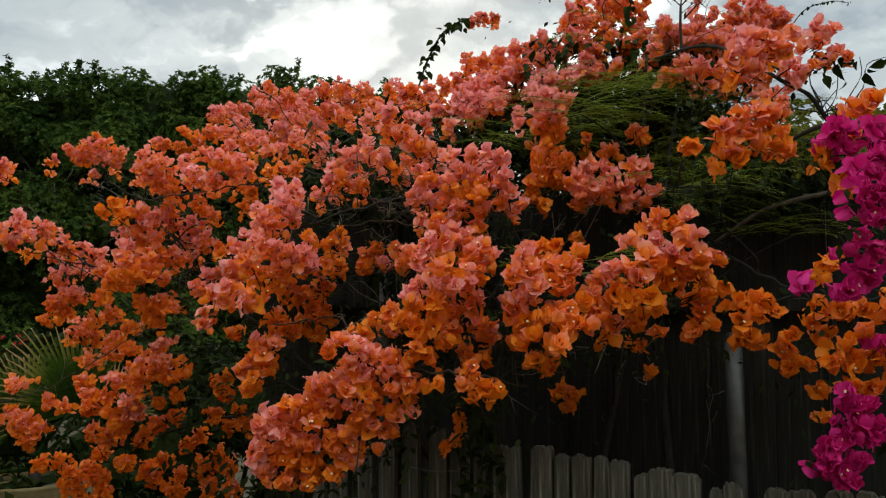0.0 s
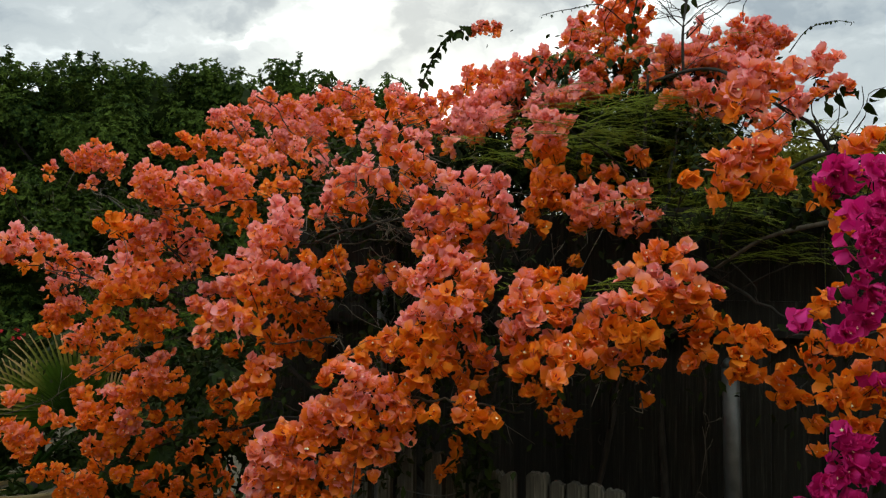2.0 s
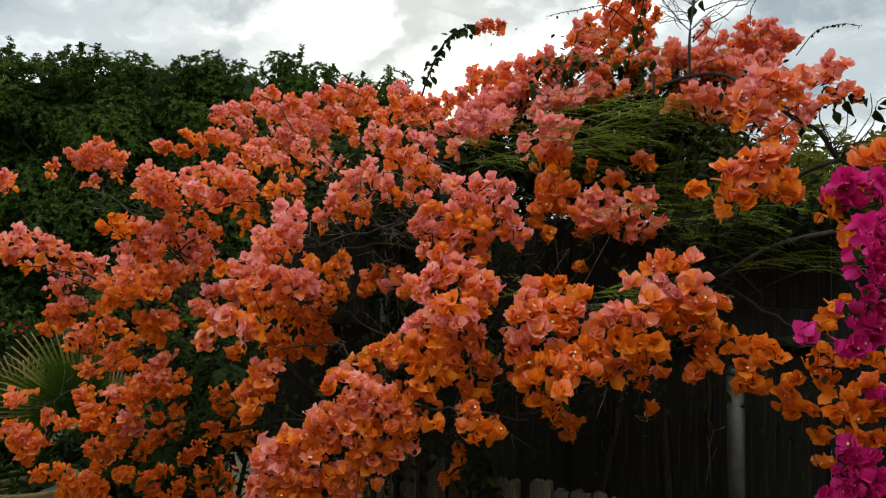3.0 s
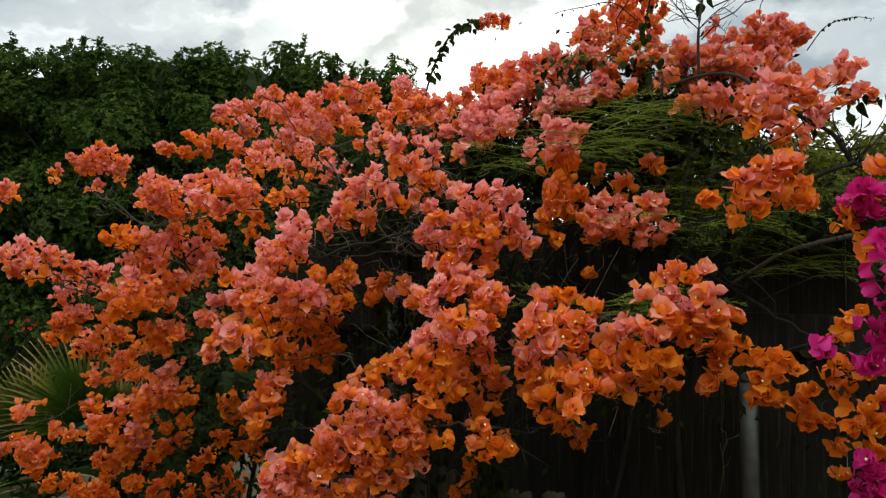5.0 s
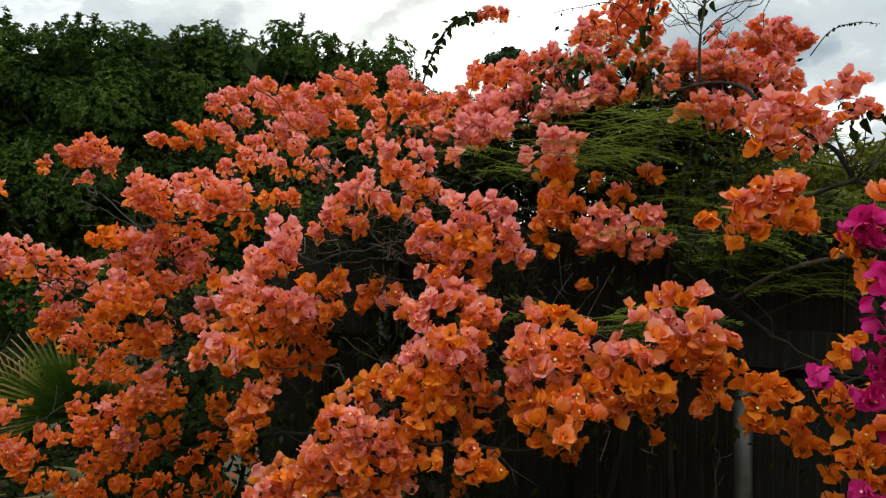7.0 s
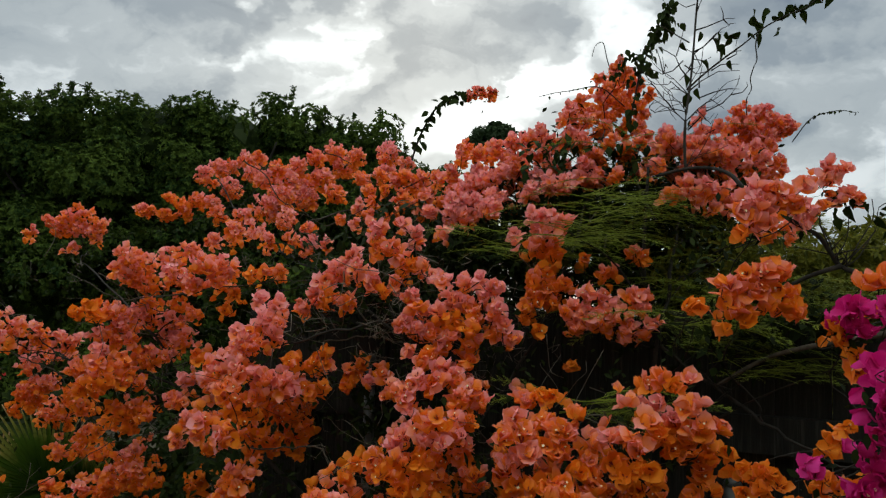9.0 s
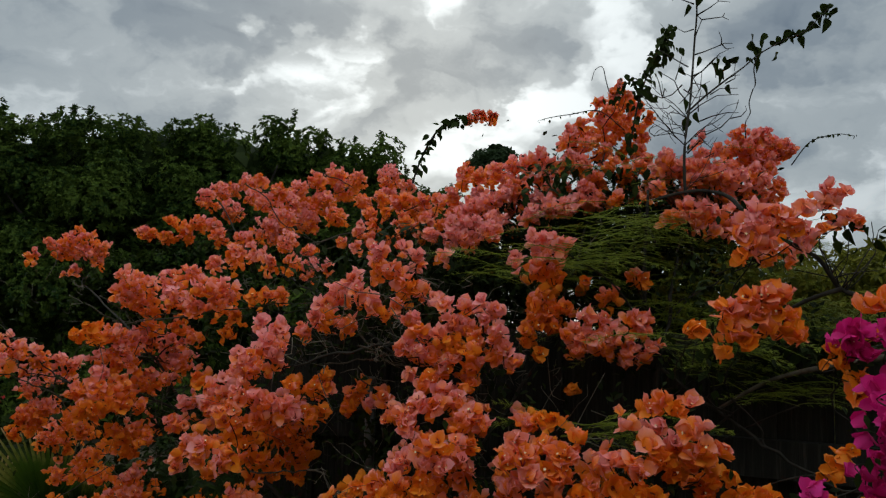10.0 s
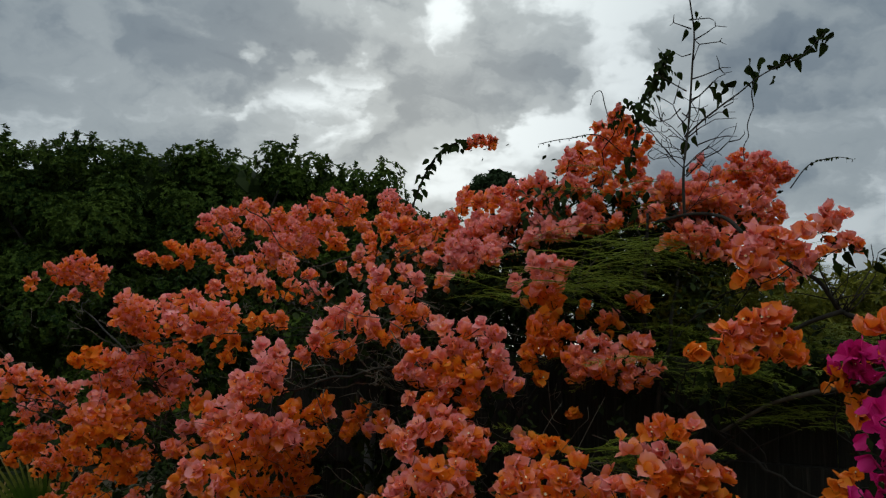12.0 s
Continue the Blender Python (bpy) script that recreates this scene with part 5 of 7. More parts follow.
orange_heads([(0.608, 1.69, 1.486, 0.023, 0.02), (0.633, 1.67, 1.483, 0.021, 0.05), (0.653, 1.66, 1.489, 0.018, 0.10), (0.672, 1.67, 1.461, 0.018, 0.05), (0.631, 1.66, 1.455, 0.023, 0.10), (0.600, 1.67, 1.443, 0.023, 0.05), (0.622, 1.67, 1.415, 0.025, 0.05), (0.653, 1.69, 1.402, 0.019, 0.02), (0.605, 1.68, 1.402, 0.018, 0.02)])
orange_heads([(0.738, 1.74, 1.409, 0.019, 0.02), (0.720, 1.74, 1.379, 0.021, 0.02), (0.744, 1.74, 1.350, 0.021, 0.02), (0.726, 1.74, 1.344, 0.017, 0.02), (0.767, 1.74, 1.351, 0.012, 0.00), (0.791, 1.74, 1.298, 0.021, 0.00), (0.797, 1.74, 1.398, 0.019, 0.00), (0.815, 1.74, 1.416, 0.017, 0.00), (0.779, 1.74, 1.439, 0.014, 0.20), (0.797, 1.74, 1.238, 0.012, 0.00)])
orange_heads([(0.788, 1.66, 1.464, 0.025, 0.02), (0.755, 1.66, 1.480, 0.018, 0.02), (0.777, 1.66, 1.553, 0.023, 0.02), (0.794, 1.66, 1.576, 0.018, 0.10), (0.760, 1.66, 1.531, 0.016, 0.02), (0.811, 1.66, 1.458, 0.025, 0.02), (0.845, 1.66, 1.470, 0.023, 0.02)])
orange_heads([(0.782, 1.60, 1.399, 0.026, 0.10), (0.814, 1.60, 1.426, 0.024, 0.20), (0.792, 1.60, 1.366, 0.029, 0.05), (0.830, 1.60, 1.367, 0.026, 0.10), (0.754, 1.60, 1.366, 0.020, 0.02), (0.792, 1.60, 1.318, 0.022, 0.02), (0.830, 1.60, 1.313, 0.020, 0.05), (0.863, 1.60, 1.400, 0.026, 0.10), (0.868, 1.60, 1.454, 0.026, 0.10), (0.868, 1.60, 1.346, 0.026, 0.05), (0.890, 1.60, 1.498, 0.026, 0.05)])
orange_heads([(0.104, 3.06, 2.382, 0.034, 0.38), (0.095, 3.06, 2.339, 0.034, 0.28), (0.147, 3.06, 2.350, 0.029, 0.28), (0.200, 3.06, 2.362, 0.038, 0.38), (0.273, 3.06, 2.385, 0.029, 0.48), (0.326, 3.06, 2.417, 0.042, 0.68), (0.378, 3.06, 2.423, 0.042, 0.68), (0.410, 3.06, 2.398, 0.034, 0.68)])
orange_heads([(0.245, 2.73, 2.261, 0.037, 0.68), (0.211, 2.65, 2.223, 0.036, 0.88), (0.287, 2.78, 2.264, 0.034, 0.58), (0.093, 2.66, 2.176, 0.047, 0.98), (0.151, 2.73, 2.202, 0.052, 0.78), (0.180, 2.59, 2.135, 0.046, 0.98), (0.056, 2.60, 2.126, 0.046, 0.98), (0.109, 2.59, 2.108, 0.050, 0.88), (0.158, 2.51, 2.085, 0.045, 0.68), (0.047, 2.58, 2.069, 0.042, 0.98), (0.091, 2.57, 2.059, 0.046, 0.78), (-0.015, 2.53, 2.076, 0.031, 0.88), (0.020, 2.41, 2.004, 0.030, 0.78)])
orange_heads([(0.312, 2.66, 2.207, 0.040, 0.98), (0.343, 2.54, 2.173, 0.042, 0.98), (0.281, 2.54, 2.145, 0.042, 0.98), (0.384, 2.52, 2.169, 0.042, 0.88), (0.438, 2.54, 2.191, 0.038, 0.88), (0.472, 2.53, 2.182, 0.035, 0.68), (0.447, 2.54, 2.236, 0.035, 0.98), (0.489, 2.53, 2.208, 0.028, 0.68)])
orange_heads([(0.254, 2.15, 2.023, 0.035, 0.98), (0.298, 2.15, 2.024, 0.035, 0.78), (0.335, 2.15, 2.017, 0.024, 0.78), (0.269, 2.15, 1.986, 0.038, 0.88), (0.313, 2.15, 1.987, 0.027, 0.68), (0.203, 2.15, 1.977, 0.024, 0.98), (0.255, 2.15, 1.948, 0.032, 0.40), (0.292, 2.15, 1.942, 0.032, 0.30), (0.314, 2.15, 1.927, 0.021, 0.20)])
orange_heads([(0.286, 2.16, 1.891, 0.027, 0.10), (0.257, 2.16, 1.861, 0.036, 0.20), (0.294, 2.16, 1.847, 0.038, 0.30), (0.331, 2.16, 1.847, 0.030, 0.20), (0.258, 2.16, 1.816, 0.033, 0.20), (0.302, 2.16, 1.810, 0.030, 0.20), (0.236, 2.16, 1.786, 0.024, 0.10), (0.229, 2.16, 1.764, 0.015, 0.10), (0.266, 2.16, 1.735, 0.018, 0.00), (0.348, 2.16, 1.648, 0.018, 0.00)])
orange_heads([(0.378, 2.09, 1.833, 0.032, 0.75), (0.336, 2.09, 1.789, 0.032, 0.50), (0.379, 2.09, 1.775, 0.042, 0.65), (0.428, 2.09, 1.812, 0.036, 0.75), (0.422, 2.09, 1.762, 0.042, 0.65), (0.464, 2.09, 1.777, 0.036, 0.65), (0.350, 2.09, 1.746, 0.032, 0.45), (0.493, 2.09, 1.828, 0.032, 0.65), (0.528, 2.09, 1.828, 0.026, 0.75), (0.507, 2.09, 1.792, 0.032, 0.65), (0.479, 2.09, 1.748, 0.032, 0.75), (0.522, 2.09, 1.756, 0.029, 0.65), (0.543, 2.09, 1.764, 0.023, 0.65), (0.472, 2.09, 1.720, 0.019, 0.75), (0.515, 2.09, 1.728, 0.023, 0.55)])
orange_heads([(0.449, 2.23, 1.888, 0.031, 0.45), (0.524, 2.23, 1.951, 0.021, 0.38), (0.540, 2.23, 1.936, 0.021, 0.20), (0.555, 2.23, 1.921, 0.015, 0.10), (0.395, 2.23, 1.925, 0.015, 0.10)])
orange_heads([(0.494, 1.68, 1.797, 0.010, 0.02), (0.513, 1.68, 1.797, 0.014, 0.02)])
orange_heads([(0.420, 2.66, 2.433, 0.029, 0.78), (0.449, 2.67, 2.465, 0.022, 0.48), (0.476, 2.67, 2.407, 0.033, 0.68), (0.422, 2.67, 2.351, 0.037, 0.78), (0.454, 2.64, 2.324, 0.040, 0.68), (0.395, 2.67, 2.393, 0.015, 0.58), (0.564, 2.88, 2.535, 0.036, 0.58), (0.624, 2.98, 2.578, 0.037, 0.48), (0.679, 3.00, 2.563, 0.037, 0.48), (0.550, 2.76, 2.398, 0.038, 0.48), (0.672, 2.79, 2.409, 0.034, 0.58), (0.663, 2.64, 2.356, 0.029, 0.68), (0.611, 2.33, 2.195, 0.029, 0.68), (0.476, 2.56, 2.269, 0.032, 0.58), (0.528, 2.47, 2.194, 0.030, 0.38), (0.600, 2.92, 2.598, 0.032, 0.48), (0.633, 2.88, 2.618, 0.032, 0.48)])
orange_heads([(0.661, 2.40, 2.288, 0.033, 0.68), (0.703, 2.40, 2.272, 0.030, 0.68), (0.744, 2.40, 2.281, 0.036, 0.78), (0.777, 2.40, 2.256, 0.036, 0.78), (0.728, 2.40, 2.230, 0.033, 0.68), (0.810, 2.40, 2.249, 0.033, 0.88), (0.860, 2.40, 2.249, 0.036, 0.88), (0.802, 2.40, 2.332, 0.023, 0.78), (0.760, 2.40, 2.368, 0.013, 0.88)])
orange_heads([(0.945, 2.59, 2.428, 0.036, 0.58), (0.928, 2.59, 2.383, 0.032, 0.58), (0.972, 2.59, 2.375, 0.039, 0.68), (1.017, 2.59, 2.421, 0.036, 0.88), (1.062, 2.59, 2.394, 0.036, 0.78), (1.097, 2.59, 2.380, 0.028, 0.78), (1.026, 2.59, 2.348, 0.028, 0.68), (0.990, 2.59, 2.348, 0.032, 0.68)])
orange_heads([(0.664, 2.24, 2.133, 0.034, 0.68), (0.710, 2.24, 2.118, 0.040, 0.78), (0.757, 2.24, 2.119, 0.040, 0.68), (0.788, 2.24, 2.081, 0.034, 0.58), (0.695, 2.24, 2.087, 0.031, 0.58), (0.649, 2.24, 2.102, 0.025, 0.58), (0.618, 2.24, 2.101, 0.025, 0.48), (0.741, 2.24, 2.072, 0.028, 0.58), (0.895, 2.24, 2.036, 0.028, 0.48), (0.926, 2.24, 2.029, 0.028, 0.48), (0.880, 2.24, 2.005, 0.025, 0.48), (0.942, 2.24, 1.998, 0.021, 0.48)])
orange_heads([(0.640, 1.72, 2.039, 0.026, 0.98), (0.652, 1.72, 2.004, 0.031, 0.88), (0.617, 1.72, 1.997, 0.024, 0.88), (0.676, 1.72, 2.040, 0.026, 0.48), (0.699, 1.72, 2.028, 0.028, 0.48), (0.723, 1.72, 2.011, 0.024, 0.38), (0.747, 1.72, 2.053, 0.021, 0.68), (0.640, 1.72, 1.974, 0.026, 0.78), (0.670, 1.72, 1.968, 0.021, 0.68), (0.617, 1.72, 1.946, 0.019, 0.05)])
orange_heads([(0.820, 1.92, 2.040, 0.024, 0.88), (0.847, 1.92, 2.020, 0.024, 0.78), (0.833, 1.92, 2.000, 0.024, 0.78), (0.880, 1.92, 2.038, 0.016, 0.38), (0.886, 1.92, 2.134, 0.021, 0.78), (0.873, 1.92, 2.101, 0.021, 0.68), (0.906, 1.92, 2.108, 0.024, 0.68), (0.932, 1.92, 2.075, 0.026, 0.68), (0.959, 1.92, 2.056, 0.021, 0.48), (0.919, 1.92, 2.055, 0.016, 0.78), (0.926, 1.92, 2.128, 0.011, 0.78)])
orange_heads([(0.647, 1.69, 1.874, 0.028, 0.50), (0.618, 1.69, 1.862, 0.025, 0.50), (0.687, 1.69, 1.863, 0.025, 0.50), (0.664, 1.69, 1.839, 0.030, 0.30), (0.630, 1.69, 1.833, 0.028, 0.40), (0.572, 1.69, 1.844, 0.025, 0.60), (0.607, 1.69, 1.827, 0.023, 0.60), (0.583, 1.69, 1.809, 0.023, 0.30), (0.607, 1.69, 1.792, 0.021, 0.20), (0.653, 1.69, 1.804, 0.021, 0.40), (0.699, 1.69, 1.828, 0.021, 0.40), (0.693, 1.69, 1.805, 0.021, 0.20), (0.716, 1.69, 1.794, 0.021, 0.40), (0.578, 1.69, 1.786, 0.014, 0.50), (0.612, 1.69, 1.775, 0.016, 0.10), (0.570, 1.69, 1.760, 0.014, 0.05)])
orange_heads([(0.779, 1.55, 1.851, 0.017, 0.50), (0.806, 1.55, 1.854, 0.021, 0.30), (0.822, 1.55, 1.860, 0.017, 0.20), (0.721, 1.55, 1.767, 0.015, 0.10), (0.726, 1.55, 1.741, 0.013, 0.05), (0.763, 1.55, 1.715, 0.017, 0.10), (0.758, 1.55, 1.689, 0.015, 0.10), (0.784, 1.55, 1.795, 0.017, 0.40)])
orange_heads([(0.134, 3.67, 2.737, 0.025, 0.58), (0.159, 3.67, 2.753, 0.025, 0.58), (0.192, 3.67, 2.758, 0.025, 0.58), (0.223, 3.67, 2.759, 0.025, 0.58), (0.248, 3.67, 2.754, 0.020, 0.58)])
magenta_heads([(0.717, 1.50, 1.783, 0.015, 0.00), (0.748, 1.50, 1.799, 0.017, 0.00), (0.748, 1.50, 1.763, 0.019, 0.00), (0.799, 1.50, 1.800, 0.020, 0.00), (0.727, 1.50, 1.804, 0.011, 0.00), (0.825, 1.50, 1.779, 0.020, 0.00), (0.829, 1.50, 1.738, 0.022, 0.00)])
magenta_heads([(0.703, 1.32, 1.720, 0.020, 0.00), (0.694, 1.32, 1.693, 0.018, 0.00), (0.685, 1.32, 1.666, 0.015, 0.00), (0.712, 1.32, 1.657, 0.018, 0.00), (0.680, 1.32, 1.639, 0.015, 0.00), (0.703, 1.32, 1.621, 0.018, 0.00), (0.730, 1.32, 1.676, 0.019, 0.00), (0.734, 1.32, 1.631, 0.019, 0.00)])
magenta_heads([(0.727, 1.42, 1.594, 0.019, 0.00), (0.756, 1.42, 1.575, 0.020, 0.00), (0.722, 1.42, 1.546, 0.016, 0.00), (0.707, 1.42, 1.507, 0.013, 0.00), (0.736, 1.42, 1.527, 0.015, 0.00), (0.707, 1.42, 1.570, 0.013, 0.00), (0.780, 1.42, 1.547, 0.019, 0.00), (0.698, 1.42, 1.502, 0.010, 0.00)])
magenta_heads([(0.682, 1.55, 1.508, 0.010, 1.00), (0.671, 1.55, 1.524, 0.006, 1.00)])
magenta_heads([(0.766, 1.56, 1.288, 0.021, 0.00), (0.798, 1.56, 1.289, 0.019, 0.00), (0.776, 1.56, 1.257, 0.022, 0.00), (0.819, 1.56, 1.258, 0.019, 0.00), (0.766, 1.56, 1.226, 0.021, 0.00), (0.797, 1.56, 1.226, 0.021, 0.00), (0.724, 1.56, 1.212, 0.016, 0.00), (0.719, 1.56, 1.188, 0.019, 0.00), (0.745, 1.56, 1.163, 0.022, 0.00), (0.776, 1.56, 1.184, 0.022, 0.00), (0.766, 1.56, 1.143, 0.019, 0.00), (0.713, 1.56, 1.171, 0.013, 0.00), (0.766, 1.56, 1.314, 0.011, 0.00), (0.850, 1.56, 1.238, 0.021, 0.00), (0.835, 1.56, 1.405, 0.016, 0.00)])
orange_heads([(0.537, 2.80, 2.579, 0.027, 0.48), (0.585, 2.80, 2.551, 0.035, 0.48), (0.634, 2.80, 2.572, 0.035, 0.48), (0.672, 2.80, 2.553, 0.031, 0.48), (0.711, 2.80, 2.525, 0.027, 0.38), (0.566, 2.80, 2.501, 0.035, 0.48), (0.614, 2.80, 2.492, 0.035, 0.38), (0.672, 2.80, 2.484, 0.035, 0.38), (0.442, 2.80, 2.467, 0.031, 0.68), (0.489, 2.80, 2.488, 0.035, 0.58), (0.518, 2.80, 2.450, 0.035, 0.48), (0.461, 2.80, 2.419, 0.035, 0.58), (0.576, 2.80, 2.442, 0.035, 0.38), (0.634, 2.80, 2.424, 0.031, 0.28), (0.691, 2.80, 2.446, 0.031, 0.38)])
orange_heads([(0.669, 2.45, 2.310, 0.034, 0.93), (0.719, 2.45, 2.295, 0.030, 0.78), (0.769, 2.45, 2.314, 0.034, 0.88), (0.802, 2.45, 2.281, 0.034, 0.78), (0.852, 2.45, 2.291, 0.030, 0.78), (0.752, 2.45, 2.254, 0.030, 0.78), (0.685, 2.45, 2.269, 0.030, 0.93), (0.919, 2.45, 2.284, 0.030, 0.78), (0.952, 2.45, 2.252, 0.030, 0.88), (0.901, 2.45, 2.225, 0.030, 0.68), (0.851, 2.45, 2.198, 0.030, 0.68), (0.784, 2.45, 2.179, 0.030, 0.78), (0.734, 2.45, 2.169, 0.030, 0.78)])
orange_heads([(0.141, 2.85, 2.321, 0.035, 0.58), (0.199, 2.85, 2.339, 0.035, 0.68), (0.256, 2.85, 2.360, 0.035, 0.78), (0.314, 2.85, 2.382, 0.035, 0.78), (0.353, 2.85, 2.403, 0.031, 0.78), (0.392, 2.85, 2.368, 0.035, 0.78), (0.431, 2.85, 2.350, 0.035, 0.68), (0.238, 2.85, 2.300, 0.035, 0.78), (0.296, 2.85, 2.322, 0.035, 0.78), (0.354, 2.85, 2.324, 0.035, 0.78), (0.083, 2.85, 2.319, 0.031, 0.58), (0.046, 2.85, 2.255, 0.035, 0.68), (0.142, 2.85, 2.258, 0.035, 0.78), (0.201, 2.85, 2.240, 0.035, 0.78), (0.259, 2.85, 2.246, 0.035, 0.68), (0.374, 2.85, 2.285, 0.035, 0.68), (0.432, 2.85, 2.275, 0.035, 0.68), (0.510, 2.85, 2.283, 0.039, 0.93)])
orange_heads([(-0.272, 3.00, 2.247, 0.027, 0.57), (-0.200, 3.00, 2.253, 0.027, 0.31), (-0.150, 3.00, 2.241, 0.031, 0.60), (-0.117, 3.00, 2.252, 0.035, 0.49), (-0.046, 3.00, 2.234, 0.029, 0.61), (0.009, 3.00, 2.254, 0.027, 0.61), (0.065, 3.00, 2.236, 0.031, 0.36), (0.123, 3.00, 2.254, 0.031, 0.31), (0.181, 3.00, 2.242, 0.033, 0.48), (0.226, 3.00, 2.258, 0.033, 0.39), (0.307, 3.00, 2.238, 0.031, 0.28), (0.346, 3.00, 2.247, 0.031, 0.62), (0.416, 3.00, 2.261, 0.033, 0.45)])
orange_heads([(-0.235, 2.94, 2.190, 0.032, 0.34), (-0.180, 2.94, 2.195, 0.026, 0.31), (-0.115, 2.94, 2.184, 0.030, 0.49), (-0.059, 2.94, 2.182, 0.030, 0.34), (-0.023, 2.94, 2.203, 0.032, 0.65), (0.048, 2.94, 2.199, 0.028, 0.42), (0.111, 2.94, 2.198, 0.034, 0.36), (0.149, 2.94, 2.206, 0.026, 0.56), (0.200, 2.94, 2.185, 0.034, 0.53), (0.253, 2.94, 2.208, 0.030, 0.65), (0.311, 2.94, 2.197, 0.026, 0.30), (0.352, 2.94, 2.183, 0.030, 0.57), (0.423, 2.94, 2.213, 0.030, 0.40)])
orange_heads([(-0.265, 2.88, 2.125, 0.032, 0.62), (-0.215, 2.88, 2.142, 0.034, 0.36), (-0.138, 2.88, 2.143, 0.028, 0.38), (-0.102, 2.88, 2.142, 0.034, 0.28), (-0.057, 2.88, 2.138, 0.028, 0.43), (0.016, 2.88, 2.146, 0.034, 0.32), (0.060, 2.88, 2.142, 0.028, 0.33), (0.103, 2.88, 2.155, 0.028, 0.52), (0.163, 2.88, 2.138, 0.026, 0.50), (0.244, 2.88, 2.152, 0.030, 0.68), (0.268, 2.88, 2.132, 0.034, 0.40), (0.341, 2.88, 2.139, 0.028, 0.47), (0.383, 2.88, 2.146, 0.032, 0.48)])
orange_heads([(-0.227, 2.82, 2.087, 0.031, 0.38), (-0.163, 2.82, 2.074, 0.027, 0.48), (-0.135, 2.82, 2.100, 0.029, 0.38), (-0.053, 2.82, 2.096, 0.027, 0.45), (-0.016, 2.82, 2.098, 0.029, 0.30), (0.040, 2.82, 2.086, 0.025, 0.68), (0.097, 2.82, 2.077, 0.025, 0.48), (0.129, 2.82, 2.093, 0.027, 0.65)])
orange_heads([(0.779, 2.57, 2.299, 0.030, 0.52), (0.807, 2.57, 2.301, 0.033, 0.62), (0.864, 2.57, 2.302, 0.033, 0.76), (0.915, 2.57, 2.300, 0.028, 0.69), (0.991, 2.57, 2.299, 0.028, 0.53), (1.022, 2.57, 2.317, 0.028, 0.63)])
orange_heads([(0.677, 2.56, 2.268, 0.032, 0.72), (0.704, 2.56, 2.256, 0.028, 0.68), (0.774, 2.56, 2.270, 0.030, 0.75), (0.825, 2.56, 2.260, 0.030, 0.72), (0.868, 2.56, 2.275, 0.032, 0.50), (0.931, 2.56, 2.249, 0.028, 0.49), (0.986, 2.56, 2.271, 0.033, 0.48), (1.048, 2.56, 2.267, 0.028, 0.58)])
orange_heads([(0.653, 2.56, 2.228, 0.033, 0.51), (0.725, 2.56, 2.219, 0.032, 0.50), (0.762, 2.56, 2.227, 0.033, 0.52), (0.806, 2.56, 2.229, 0.030, 0.65), (0.864, 2.56, 2.218, 0.033, 0.78), (0.916, 2.56, 2.211, 0.028, 0.53), (0.991, 2.56, 2.232, 0.030, 0.73), (1.044, 2.56, 2.231, 0.030, 0.51)])
orange_heads([(0.821, 2.55, 2.161, 0.028, 0.60), (0.886, 2.55, 2.187, 0.031, 0.72), (0.924, 2.55, 2.188, 0.031, 0.51), (0.972, 2.55, 2.164, 0.030, 0.58), (1.016, 2.55, 2.174, 0.030, 0.51)])
orange_heads([(0.770, 2.45, 2.101, 0.032, 0.72), (0.846, 2.45, 2.104, 0.027, 0.65), (0.875, 2.45, 2.101, 0.027, 0.51), (0.942, 2.45, 2.098, 0.029, 0.77), (1.001, 2.45, 2.107, 0.027, 0.68)])
orange_heads([(0.945, 2.60, 2.392, 0.032, 0.68), (0.994, 2.60, 2.418, 0.032, 0.78), (1.042, 2.60, 2.400, 0.032, 0.68), (1.084, 2.60, 2.376, 0.029, 0.68), (0.976, 2.60, 2.359, 0.032, 0.58), (1.030, 2.60, 2.353, 0.032, 0.58)])
orange_heads([(-0.10, 3.2, 2.27, 0.036, 0.5), (-0.06, 3.2, 2.24, 0.034, 0.4), (-0.125, 3.2, 2.30, 0.030, 0.5), (-0.05, 3.2, 2.285, 0.032, 0.5), (-0.09, 3.2, 2.23, 0.03, 0.3)])
orange_heads([(0.47 + 0.042 * k, 2.6 + 0.02 * (k % 3), 2.19 + 0.05 * (k % 2) + 0.008 * k, 0.031, 0.35 + 0.1 * (k % 3)) for k in range(6)])
orange_heads([(0.49 + 0.045 * k, 2.58, 2.29 + 0.035 * (k % 2) - 0.012 * abs(k - 2), 0.030, 0.3 + 0.12 * (k % 2)) for k in range(5)])
orange_heads([(0.552, 2.55, 2.558, 0.020, 0.6), (0.575, 2.56, 2.53, 0.020, 0.5), (0.535, 2.56, 2.535, 0.018, 0.6)])

